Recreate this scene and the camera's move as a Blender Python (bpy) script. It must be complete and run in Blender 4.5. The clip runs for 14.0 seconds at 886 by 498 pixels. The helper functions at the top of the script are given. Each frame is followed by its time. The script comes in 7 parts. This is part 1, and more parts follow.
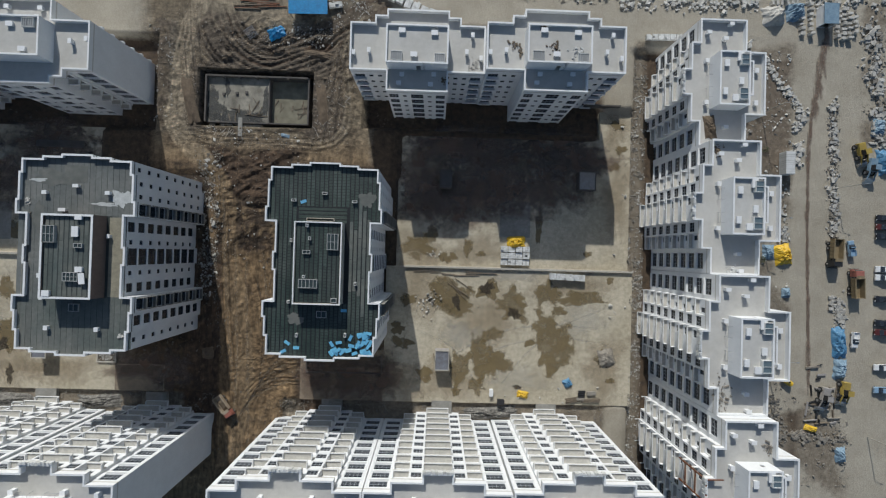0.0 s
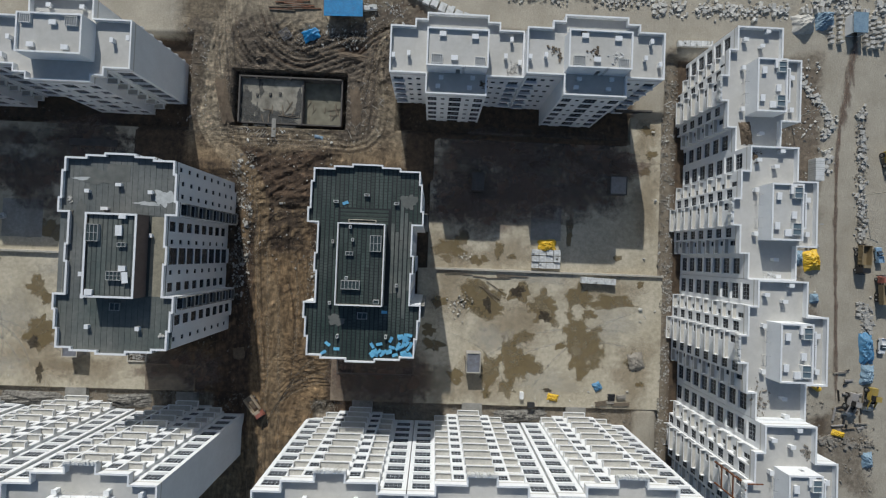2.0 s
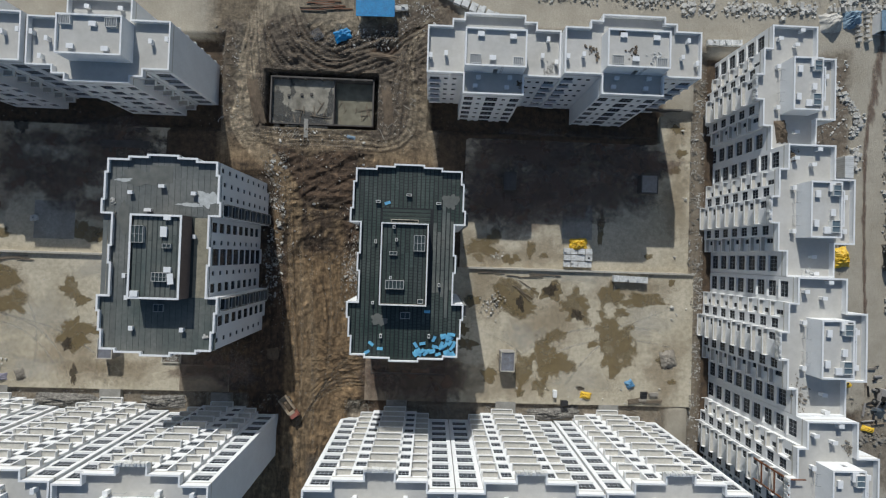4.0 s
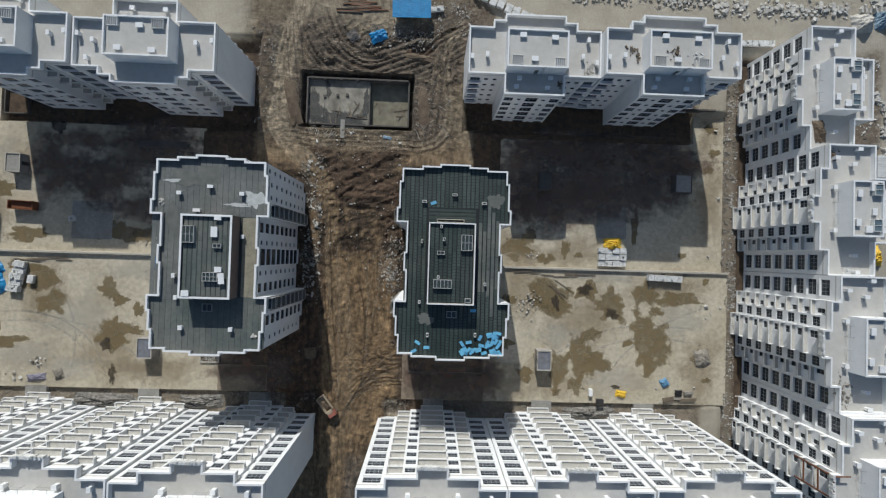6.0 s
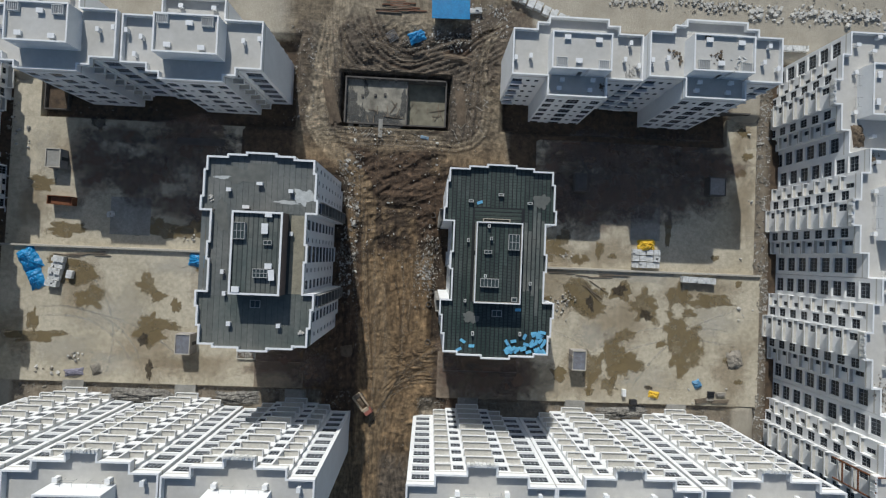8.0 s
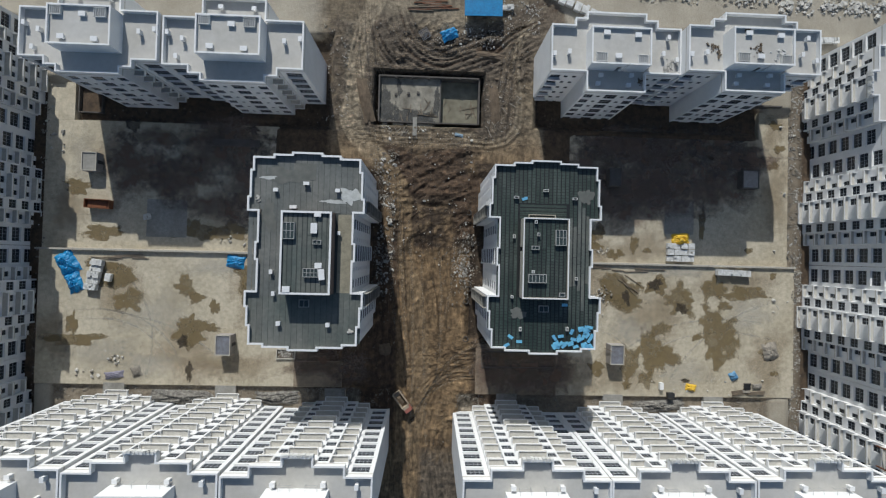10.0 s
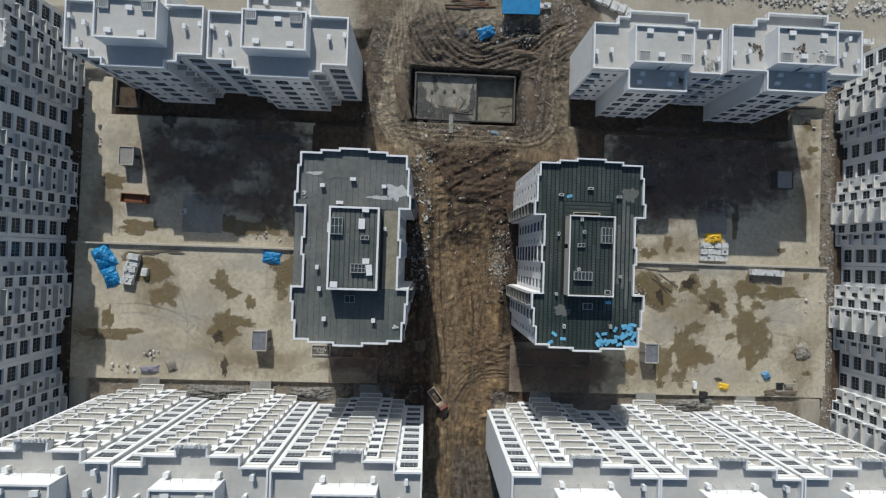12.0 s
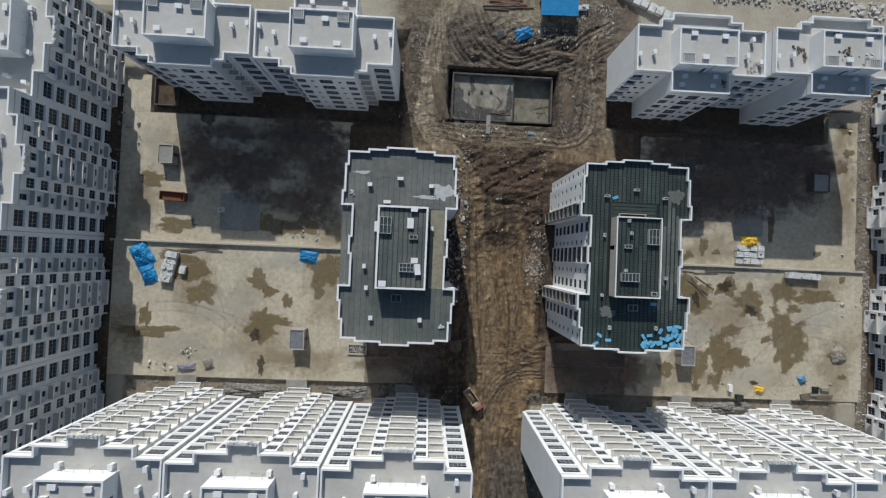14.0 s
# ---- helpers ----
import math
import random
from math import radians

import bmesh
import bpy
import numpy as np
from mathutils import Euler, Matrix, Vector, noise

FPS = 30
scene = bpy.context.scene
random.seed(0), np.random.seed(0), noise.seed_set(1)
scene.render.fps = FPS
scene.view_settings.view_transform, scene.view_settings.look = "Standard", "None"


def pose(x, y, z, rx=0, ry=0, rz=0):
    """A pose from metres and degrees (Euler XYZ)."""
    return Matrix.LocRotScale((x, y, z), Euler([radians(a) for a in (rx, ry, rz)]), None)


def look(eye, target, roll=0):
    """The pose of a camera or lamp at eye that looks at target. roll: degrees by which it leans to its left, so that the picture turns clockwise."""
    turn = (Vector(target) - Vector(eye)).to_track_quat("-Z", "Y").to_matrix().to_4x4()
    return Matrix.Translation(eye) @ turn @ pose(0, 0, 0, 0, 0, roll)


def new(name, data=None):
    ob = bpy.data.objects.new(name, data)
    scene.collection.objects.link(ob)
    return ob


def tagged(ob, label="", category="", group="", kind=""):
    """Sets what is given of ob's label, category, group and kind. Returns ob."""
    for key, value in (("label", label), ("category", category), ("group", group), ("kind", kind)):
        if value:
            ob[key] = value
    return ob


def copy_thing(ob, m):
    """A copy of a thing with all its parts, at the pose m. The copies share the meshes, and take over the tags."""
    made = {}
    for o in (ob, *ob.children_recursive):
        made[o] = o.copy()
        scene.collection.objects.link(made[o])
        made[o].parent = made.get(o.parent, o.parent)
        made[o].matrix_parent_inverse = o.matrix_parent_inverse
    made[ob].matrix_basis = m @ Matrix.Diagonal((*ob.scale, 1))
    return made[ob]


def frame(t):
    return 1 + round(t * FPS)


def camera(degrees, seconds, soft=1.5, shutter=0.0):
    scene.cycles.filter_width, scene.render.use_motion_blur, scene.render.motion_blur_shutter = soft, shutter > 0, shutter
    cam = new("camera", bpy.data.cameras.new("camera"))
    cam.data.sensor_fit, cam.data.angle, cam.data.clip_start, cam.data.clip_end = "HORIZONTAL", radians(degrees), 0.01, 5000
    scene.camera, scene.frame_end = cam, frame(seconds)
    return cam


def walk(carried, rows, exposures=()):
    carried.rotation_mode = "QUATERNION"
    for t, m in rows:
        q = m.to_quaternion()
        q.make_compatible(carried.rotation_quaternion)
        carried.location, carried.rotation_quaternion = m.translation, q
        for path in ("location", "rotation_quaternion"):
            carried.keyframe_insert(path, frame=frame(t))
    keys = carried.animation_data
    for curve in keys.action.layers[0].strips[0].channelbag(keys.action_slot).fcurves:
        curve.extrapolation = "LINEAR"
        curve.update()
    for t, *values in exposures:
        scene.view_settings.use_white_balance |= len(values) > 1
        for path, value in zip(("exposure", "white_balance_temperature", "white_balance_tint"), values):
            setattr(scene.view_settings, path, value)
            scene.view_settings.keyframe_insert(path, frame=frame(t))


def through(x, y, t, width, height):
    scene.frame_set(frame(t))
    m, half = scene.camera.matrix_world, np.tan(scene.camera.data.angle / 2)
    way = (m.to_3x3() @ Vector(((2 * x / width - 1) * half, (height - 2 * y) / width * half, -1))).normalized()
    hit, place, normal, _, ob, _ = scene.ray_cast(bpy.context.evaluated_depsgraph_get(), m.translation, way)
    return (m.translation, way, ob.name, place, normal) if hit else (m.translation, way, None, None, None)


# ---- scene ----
cam = camera(93.7, 14.0, soft=1.2)
ROWS = [
    (0, 0.000, 0.000, 111.434, 0.652, -1.054, 1.616),
    (0.5, -2.629, -0.211, 111.414, 0.939, -1.294, 1.813),
    (1, -4.905, -0.247, 111.469, 0.768, -1.295, 1.363),
    (1.5, -6.985, -0.242, 111.547, 0.765, -1.378, 0.969),
    (2, -9.128, -0.265, 111.579, 0.951, -1.373, 2.185),
    (2.5, -11.477, -0.301, 111.623, 0.808, -1.563, 2.363),
    (3, -13.787, -0.396, 111.623, 0.831, -1.589, 1.679),
    (5.5, -25.782, -0.952, 111.845, 0.976, -1.724, 2.120),
    (6, -28.328, -1.096, 111.959, 0.947, -1.730, 1.738),
    (6.5, -30.868, -1.342, 112.085, 1.025, -1.782, 1.252),
    (7, -33.348, -1.518, 112.126, 1.040, -1.852, 1.462),
    (7.5, -35.662, -1.716, 112.228, 1.074, -1.862, 1.854),
    (8, -38.322, -1.951, 112.339, 1.107, -1.870, 2.343),
    (8.5, -40.726, -2.104, 112.384, 1.104, -1.901, 2.022),
    (11, -53.377, -3.035, 112.221, 0.846, -2.053, 1.349),
    (11.5, -55.654, -3.296, 112.184, 0.972, -2.086, 2.177),
    (12, -58.191, -3.568, 112.119, 0.891, -2.120, 1.854),
    (12.5, -60.433, -3.788, 112.035, 0.972, -2.232, 2.037),
    (13, -63.123, -3.910, 111.944, 0.977, -2.263, 1.881),
    (13.5, -65.331, -4.031, 111.928, 0.927, -2.203, 1.762),
    (14, -67.761, -4.232, 111.783, 1.072, -1.992, 2.359),
]
walk(cam, [(t, pose(x, y, z, rx, ry, rz)) for t, x, y, z, rx, ry, rz in ROWS], [(0.0, -0.05, 6050, 8), (3.0, -0.01, 6050, 8), (6.0, 0.08, 6050, 8), (14.0, 0.06, 6050, 8)])

# ---- light ----
SUN_TO = Vector((-7.4, 38.0, 21.6)).normalized()
world = bpy.data.worlds.new("world")
scene.world = world
world.use_nodes = True
wn = world.node_tree
sky = wn.nodes.new("ShaderNodeTexSky")
sky.sky_type = "NISHITA"
sky.sun_disc = False
sky.sun_elevation = math.asin(SUN_TO.z)
sky.sun_rotation = math.atan2(SUN_TO.x, SUN_TO.y)
sky.air_density, sky.dust_density, sky.ozone_density = 1.2, 1.2, 2.0
wn.links.new(sky.outputs[0], wn.nodes["Background"].inputs[0])
wn.nodes["Background"].inputs[1].default_value = 0.075
sun_data = bpy.data.lights.new("sun", "SUN")
sun_data.energy, sun_data.angle, sun_data.color = 3.85, radians(0.5), (1.0, 0.95, 0.87)
sun = new("sun", sun_data)
sun.matrix_world = look(SUN_TO * 300, (0, 0, 0))


# ---- materials ----
def material(name):
    m = bpy.data.materials.new(name)
    m.use_nodes = True
    return m, m.node_tree.nodes, m.node_tree.links, m.node_tree.nodes["Principled BSDF"]


def noise_node(nodes, links, coord, scale, detail=6.0, rough=0.6):
    n = nodes.new("ShaderNodeTexNoise")
    n.inputs["Scale"].default_value, n.inputs["Detail"].default_value, n.inputs["Roughness"].default_value = scale, detail, rough
    links.new(coord, n.inputs["Vector"])
    return n.outputs["Fac"]


def ramp(nodes, links, fac, lo, hi, a=(0, 0, 0, 1), b=(1, 1, 1, 1)):
    r = nodes.new("ShaderNodeValToRGB")
    r.color_ramp.elements[0].position, r.color_ramp.elements[1].position = lo, hi
    r.color_ramp.elements[0].color, r.color_ramp.elements[1].color = a, b
    links.new(fac, r.inputs[0])
    return r.outputs[0]


def mix(nodes, links, fac, a, b, mode="MIX"):
    n = nodes.new("ShaderNodeMix")
    n.data_type, n.blend_type = "RGBA", mode
    for socket, v in ((n.inputs[0], fac), (n.inputs[6], a), (n.inputs[7], b)):
        if isinstance(v, (int, float)):
            socket.default_value = v
        elif isinstance(v, tuple):
            socket.default_value = (*v[:3], 1)
        else:
            links.new(v, socket)
    return n.outputs[2]


def bump(nodes, links, bsdf, height, strength, distance):
    b = nodes.new("ShaderNodeBump")
    b.inputs["Strength"].default_value, b.inputs["Distance"].default_value = strength, distance
    links.new(height, b.inputs["Height"])
    links.new(b.outputs[0], bsdf.inputs["Normal"])


def world_place(nodes):
    return nodes.new("ShaderNodeNewGeometry").outputs["Position"]


def stained(name, base, dark, rough=0.8, patch=0.25, grain=3.0, amount=0.6, relief=0.3, distance=0.02, random_tint=0.0, metallic=0.0, speckle=0.22, laps=0.0):
    """A weathered surface: patches a few metres wide, grain, and fine relief."""
    m, nodes, links, bsdf = material(name)
    at = world_place(nodes)
    big = ramp(nodes, links, noise_node(nodes, links, at, patch, 5), 0.35, 0.72)
    fine = ramp(nodes, links, noise_node(nodes, links, at, grain, 8, 0.7), 0.3, 0.75)
    k = nodes.new("ShaderNodeMath")
    k.operation = "MULTIPLY"
    links.new(big, k.inputs[0])
    k.inputs[1].default_value = amount
    col = mix(nodes, links, k.outputs[0], base, dark)
    col = mix(nodes, links, speckle, col, fine, "OVERLAY")
    if random_tint:
        info = nodes.new("ShaderNodeObjectInfo")
        col = mix(nodes, links, random_tint, col, ramp(nodes, links, info.outputs["Random"], 0, 1, (0.3, 0.3, 0.3, 1), (0.7, 0.7, 0.7, 1)), "OVERLAY")
    if laps:
        # cross joints of short lengths of roofing felt, staggered from sheet to sheet
        axes = nodes.new("ShaderNodeSeparateXYZ")
        links.new(at, axes.inputs[0])
        stagger = nodes.new("ShaderNodeObjectInfo")
        along = nodes.new("ShaderNodeMath")
        along.operation = "MULTIPLY_ADD"
        links.new(axes.outputs["Y"], along.inputs[0])
        along.inputs[1].default_value = 1 / laps
        links.new(stagger.outputs["Random"], along.inputs[2])
        wrap = nodes.new("ShaderNodeMath")
        wrap.operation = "FRACT"
        links.new(along.outputs[0], wrap.inputs[0])
        col = mix(nodes, links, 0.75, col, ramp(nodes, links, wrap.outputs[0], 0.78, 0.92, (1, 1, 1, 1), (0.12, 0.12, 0.12, 1)), "MULTIPLY")
    links.new(col, bsdf.inputs["Base Color"])
    bsdf.inputs["Roughness"].default_value = rough
    bsdf.inputs["Metallic"].default_value = metallic
    bump(nodes, links, bsdf, fine, relief, distance)
    return m


M_WALL = stained("white_render", (0.735, 0.74, 0.74), (0.62, 0.62, 0.615), 0.85, 0.3, 2.0, 0.5, 0.15, speckle=0.1)
M_WALL_WARM = stained("cream_render", (0.53, 0.51, 0.46), (0.42, 0.395, 0.345), 0.85, 0.5, 2.0, 0.6, 0.2)
M_TRIM = stained("white_coping", (0.76, 0.76, 0.75), (0.62, 0.615, 0.60), 0.7, 0.6, 4.0, 0.5, 0.15)
M_SCREED = stained("roof_screed", (0.52, 0.505, 0.47), (0.42, 0.40, 0.355), 0.9, 0.13, 0.8, 0.8, 0.15, 0.01, speckle=0.07)
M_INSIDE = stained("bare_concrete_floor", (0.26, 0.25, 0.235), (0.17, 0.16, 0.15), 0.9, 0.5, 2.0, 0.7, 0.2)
M_SHEET = stained("dark_bitumen_sheet", (0.026, 0.043, 0.035), (0.074, 0.088, 0.076), 0.55, 0.10, 1.6, 0.95, 0.4, 0.02, 0.6, laps=0.62)
M_SHEET_DUSTY = stained("dusty_bitumen_sheet", (0.072, 0.088, 0.079), (0.17, 0.168, 0.148), 0.7, 0.085, 1.2, 1.0, 0.4, 0.02, 0.3)
M_SHEET_GREY = stained("cement_dusted_bitumen_sheet", (0.098, 0.108, 0.103), (0.185, 0.186, 0.17), 0.8, 0.13, 1.2, 1.0, 0.4, 0.02, 0.15)
M_SEAM_DUSTY = stained("dusty_bitumen_seam", (0.034, 0.042, 0.038), (0.055, 0.06, 0.053), 0.6, 0.5, 2.0)
M_SEAM = stained("black_bitumen_seam", (0.010, 0.012, 0.012), (0.02, 0.02, 0.02), 0.5, 0.5, 2.0)
M_PAINT = stained("pale_spilt_plaster", (0.50, 0.51, 0.49), (0.36, 0.37, 0.35), 0.8, 1.0, 3.0)
M_DUST_SCUFF = stained("dust_scuff", (0.15, 0.15, 0.135), (0.085, 0.095, 0.085), 0.85, 0.5, 2.0, 0.9)
M_SAND = stained("pale_sand_layer", (0.29, 0.265, 0.195), (0.19, 0.175, 0.13), 0.95, 0.6, 3.0, 0.8)
M_CONCRETE = stained("yard_concrete", (0.52, 0.466, 0.358), (0.36, 0.311, 0.219), 0.9, 0.075, 0.9, 0.95, 0.35, 0.03, speckle=0.27)
M_CONCRETE_MUD_SHADE = stained("muddy_shaded_concrete", (0.29, 0.235, 0.17), (0.15, 0.118, 0.085), 0.9, 0.12, 0.9, 0.95, 0.35, 0.03)
M_SLAB = stained("smooth_grey_slab", (0.31, 0.30, 0.27), (0.17, 0.16, 0.14), 0.85, 0.25, 1.3, 0.7)
M_PALE_RENDER = stained("grey_wall_top", (0.45, 0.42, 0.36), (0.33, 0.30, 0.25), 0.9, 0.8, 3.0)
M_DARK_WALL = stained("dark_concrete_wall", (0.11, 0.10, 0.09), (0.055, 0.05, 0.045), 0.9, 0.5, 2.0, 0.8)
M_SPOIL = stained("broken_concrete_spoil", (0.27, 0.255, 0.225), (0.07, 0.064, 0.055), 0.95, 1.1, 2.6, 1.0, 0.9, 0.12, speckle=0.5)
M_ROCK = stained("pale_limestone", (0.54, 0.52, 0.475), (0.30, 0.28, 0.24), 0.9, 0.9, 3.0, 0.8, 0.5, 0.03, 0.4)
M_RUBBLE = stained("grey_rubble", (0.27, 0.245, 0.205), (0.13, 0.113, 0.09), 0.95, 1.3, 3.0, 0.9, 0.5, 0.04, 0.5)
M_EARTH = stained("heaped_earth", (0.15, 0.112, 0.075), (0.065, 0.048, 0.033), 0.95, 0.5, 1.6, 0.8, 0.6, 0.06)
M_BLOCK = stained("pale_building_block", (0.62, 0.62, 0.60), (0.45, 0.445, 0.42), 0.9, 1.0, 5.0, 0.6, 0.3, 0.02, 0.5)
M_BRICKWORK = stained("grey_block_masonry", (0.33, 0.31, 0.29), (0.22, 0.2, 0.18), 0.9, 0.8, 4.0, 0.7)
M_TARP_BLUE = stained("blue_tarpaulin", (0.012, 0.24, 0.50), (0.01, 0.14, 0.34), 0.4, 0.9, 2.0, 0.7, 0.6, 0.08)
M_TARP_YELLOW = stained("yellow_tarpaulin", (0.70, 0.46, 0.03), (0.48, 0.28, 0.015), 0.45, 0.9, 2.0, 0.6, 0.6, 0.08)
M_TARP_PALE = stained("faded_blue_tarpaulin", (0.22, 0.31, 0.38), (0.12, 0.20, 0.28), 0.5, 0.9, 2.0, 0.7, 0.6, 0.08)
M_TARP_GREY = stained("grey_violet_sheeting", (0.22, 0.21, 0.26), (0.13, 0.12, 0.16), 0.5, 0.9, 2.0, 0.7, 0.6, 0.08)
M_TARP_FADED = stained("sun_bleached_tarpaulin", (0.06, 0.20, 0.36), (0.16, 0.28, 0.38), 0.5, 0.9, 2.0, 0.7, 0.6, 0.08)
M_FOAM = stained("pale_blue_foam", (0.16, 0.45, 0.64), (0.12, 0.36, 0.55), 0.6, 2.0, 6.0, 0.4, 0.1, 0.01, 0.4)
M_TIMBER = stained("weathered_timber", (0.20, 0.16, 0.115), (0.10, 0.08, 0.055), 0.85, 1.2, 6.0, 0.7, 0.4, 0.02, 0.4)
M_TIMBER_PALE = stained("sun_bleached_timber", (0.36, 0.33, 0.28), (0.22, 0.195, 0.16), 0.85, 1.2, 6.0, 0.7, 0.4, 0.02, 0.4)
M_HUT_ROOF = stained("weathered_blue_grey_roof", (0.20, 0.21, 0.24), (0.11, 0.105, 0.105), 0.7, 0.8, 3.0, 0.8)
M_RUST = stained("rusted_steel", (0.20, 0.075, 0.03), (0.10, 0.04, 0.02), 0.7, 1.0, 5.0, 0.8)
M_STEEL = stained("galvanised_steel", (0.42, 0.43, 0.44), (0.28, 0.28, 0.28), 0.45, 0.8, 4.0, 0.5, 0.1, 0.01, 0.0, 0.7)
M_DARK_METAL = stained("dark_steel", (0.05, 0.05, 0.052), (0.03, 0.03, 0.03), 0.5, 0.8, 4.0, 0.5, 0.2, 0.01, 0.0, 0.5)
M_TRUCK_BED = stained("dusty_ochre_paint", (0.25, 0.195, 0.11), (0.16, 0.12, 0.07), 0.6, 0.9, 3.0, 0.7)
M_TRUCK_BED_PALE = stained("dusty_cream_paint", (0.40, 0.33, 0.24), (0.26, 0.2, 0.14), 0.6, 0.9, 3.0, 0.7)
M_CAB_RED = stained("faded_red_paint", (0.36, 0.13, 0.095), (0.24, 0.10, 0.075), 0.45, 0.9, 3.0, 0.6)
M_MACHINE = stained("yellow_machine_paint", (0.42, 0.30, 0.06), (0.26, 0.19, 0.06), 0.5, 0.9, 3.0, 0.7)
M_TYRE = stained("black_rubber", (0.022, 0.022, 0.022), (0.04, 0.037, 0.033), 0.85, 1.5, 4.0)
M_CAR_DARK = stained("dark_car_paint", (0.02, 0.022, 0.028), (0.035, 0.035, 0.035), 0.25, 1.0, 3.0, 0.4, 0.02, 0.002)
M_CAR_WHITE = stained("white_car_paint", (0.72, 0.72, 0.71), (0.6, 0.6, 0.58), 0.3, 1.0, 3.0, 0.4, 0.02, 0.002)
M_CAR_BLUE = stained("light_blue_car_paint", (0.24, 0.36, 0.48), (0.18, 0.28, 0.38), 0.3, 1.0, 3.0, 0.4, 0.02, 0.002)
M_CAR_RED = stained("maroon_car_paint", (0.10, 0.025, 0.022), (0.07, 0.02, 0.018), 0.3, 1.0, 3.0, 0.4, 0.02, 0.002)
M_LEAF = stained("dusty_shrub_leaf", (0.07, 0.085, 0.035), (0.11, 0.09, 0.045), 0.8, 1.5, 4.0)
M_FRAME = stained("grey_window_frame", (0.34, 0.345, 0.35), (0.26, 0.26, 0.265), 0.5, 1.0, 4.0, 0.4, 0.05, 0.003)


def glass_material(name, tint, rough, through=0.9):
    m, nodes, links, bsdf = material(name)
    bsdf.inputs["Base Color"].default_value = (*tint, 1)
    bsdf.inputs["Roughness"].default_value = rough
    bsdf.inputs["Transmission Weight"].default_value = through
    bsdf.inputs["IOR"].default_value = 1.45
    return m


M_GLASS = glass_material("window_glass", (0.06, 0.075, 0.095), 0.08, 0.4)
M_LANTERN = glass_material("blue_grey_lantern_glass", (0.19, 0.25, 0.28), 0.15, 0.35)
M_PALE_GLASS = glass_material("dusty_white_roof_glass", (0.40, 0.41, 0.41), 0.3, 0.5)
M_SHAFT_FRAME = stained("weathered_grey_frame", (0.40, 0.40, 0.38), (0.24, 0.235, 0.22), 0.8, 1.0, 5.0, 0.7)
M_SKYLIGHT = glass_material("dusty_skylight_glass", (0.075, 0.10, 0.10), 0.25, 0.35)


def stain_material(name, core, rim_colour, rough, strength, lo=0.82, hi=1.1, ragged=1.5, detail=8, lobes=0.55):
    """Damp that soaks out to a ragged, thinning edge; the edge attribute is 1 in the middle of a patch and 0 on its rim."""
    m, nodes, links, bsdf = material(name)
    at = world_place(nodes)
    edge = nodes.new("ShaderNodeAttribute")
    edge.attribute_name = "edge"
    wob = noise_node(nodes, links, at, lobes, detail, 0.58)
    uneven = ramp(nodes, links, noise_node(nodes, links, at, 0.21, 5, 0.6), 0.3, 0.66, (0.55, 0.55, 0.55, 1), (1, 1, 1, 1))
    add = nodes.new("ShaderNodeMath")
    add.operation = "MULTIPLY_ADD"
    links.new(wob, add.inputs[0])
    add.inputs[1].default_value = ragged
    links.new(edge.outputs["Fac"], add.inputs[2])
    cover = ramp(nodes, links, add.outputs[0], lo, hi, (0, 0, 0, 1), (strength,) * 3 + (1,))
    patchy = nodes.new("ShaderNodeMath")
    patchy.operation = "MULTIPLY"
    links.new(cover, patchy.inputs[0])
    links.new(uneven, patchy.inputs[1])
    cover = patchy.outputs[0]
    depth = ramp(nodes, links, add.outputs[0], 0.95, 1.5)
    fine = noise_node(nodes, links, at, 2.5, 8, 0.7)
    col = mix(nodes, links, depth, rim_colour, core)
    col = mix(nodes, links, 0.3, col, ramp(nodes, links, fine, 0.3, 0.72), "OVERLAY")
    links.new(col, bsdf.inputs["Base Color"])
    bsdf.inputs["Roughness"].default_value = rough
    clear = nodes.new("ShaderNodeBsdfTransparent")
    blend = nodes.new("ShaderNodeMixShader")
    links.new(cover, blend.inputs[0])
    links.new(clear.outputs[0], blend.inputs[1])
    links.new(bsdf.outputs[0], blend.inputs[2])
    links.new(blend.outputs[0], nodes["Material Output"].inputs[0])
    return m


M_PIT_SAND = stained("muddy_sand_layer", (0.235, 0.218, 0.158), (0.125, 0.113, 0.08), 0.95, 0.5, 2.0, 0.9)
M_PIT_FLOOR = stained("stained_basement_floor", (0.30, 0.278, 0.225), (0.13, 0.118, 0.092), 0.85, 0.3, 1.0, 1.0, 0.3)
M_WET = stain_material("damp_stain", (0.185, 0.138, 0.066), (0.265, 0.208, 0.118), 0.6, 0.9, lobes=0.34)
M_DEEP_WET = stain_material("standing_puddle", (0.06, 0.047, 0.03), (0.13, 0.10, 0.06), 0.35, 0.92)
M_TRACK = stain_material("wet_tyre_track", (0.05, 0.036, 0.024), (0.10, 0.072, 0.045), 0.6, 0.42, 0.72, 1.4)
M_TRACK_DRY = stain_material("dry_tyre_track", (0.30, 0.235, 0.16), (0.25, 0.19, 0.125), 0.9, 0.32, 0.72, 1.4)
M_MUD_FILM = stain_material("dried_mud_film", (0.28, 0.21, 0.125), (0.35, 0.28, 0.19), 0.9, 0.45, 0.45, 1.25, 0.9, 3)
M_PIT_STAIN = stain_material("wet_cement_stain", (0.055, 0.055, 0.05), (0.12, 0.115, 0.10), 0.6, 0.85)
M_PALE_DUST = stain_material("pale_cement_dust", (0.50, 0.475, 0.41), (0.46, 0.43, 0.36), 0.95, 0.4, 0.45, 1.25, 0.9, 4)
# dark mud; on the yards its colour also deepens the shade
M_MUD_SHADE = stain_material("dark_mud_and_shade", (0.145, 0.098, 0.07), (0.20, 0.145, 0.108), 0.8, 0.85, 0.45, 1.25, 0.9, 2)


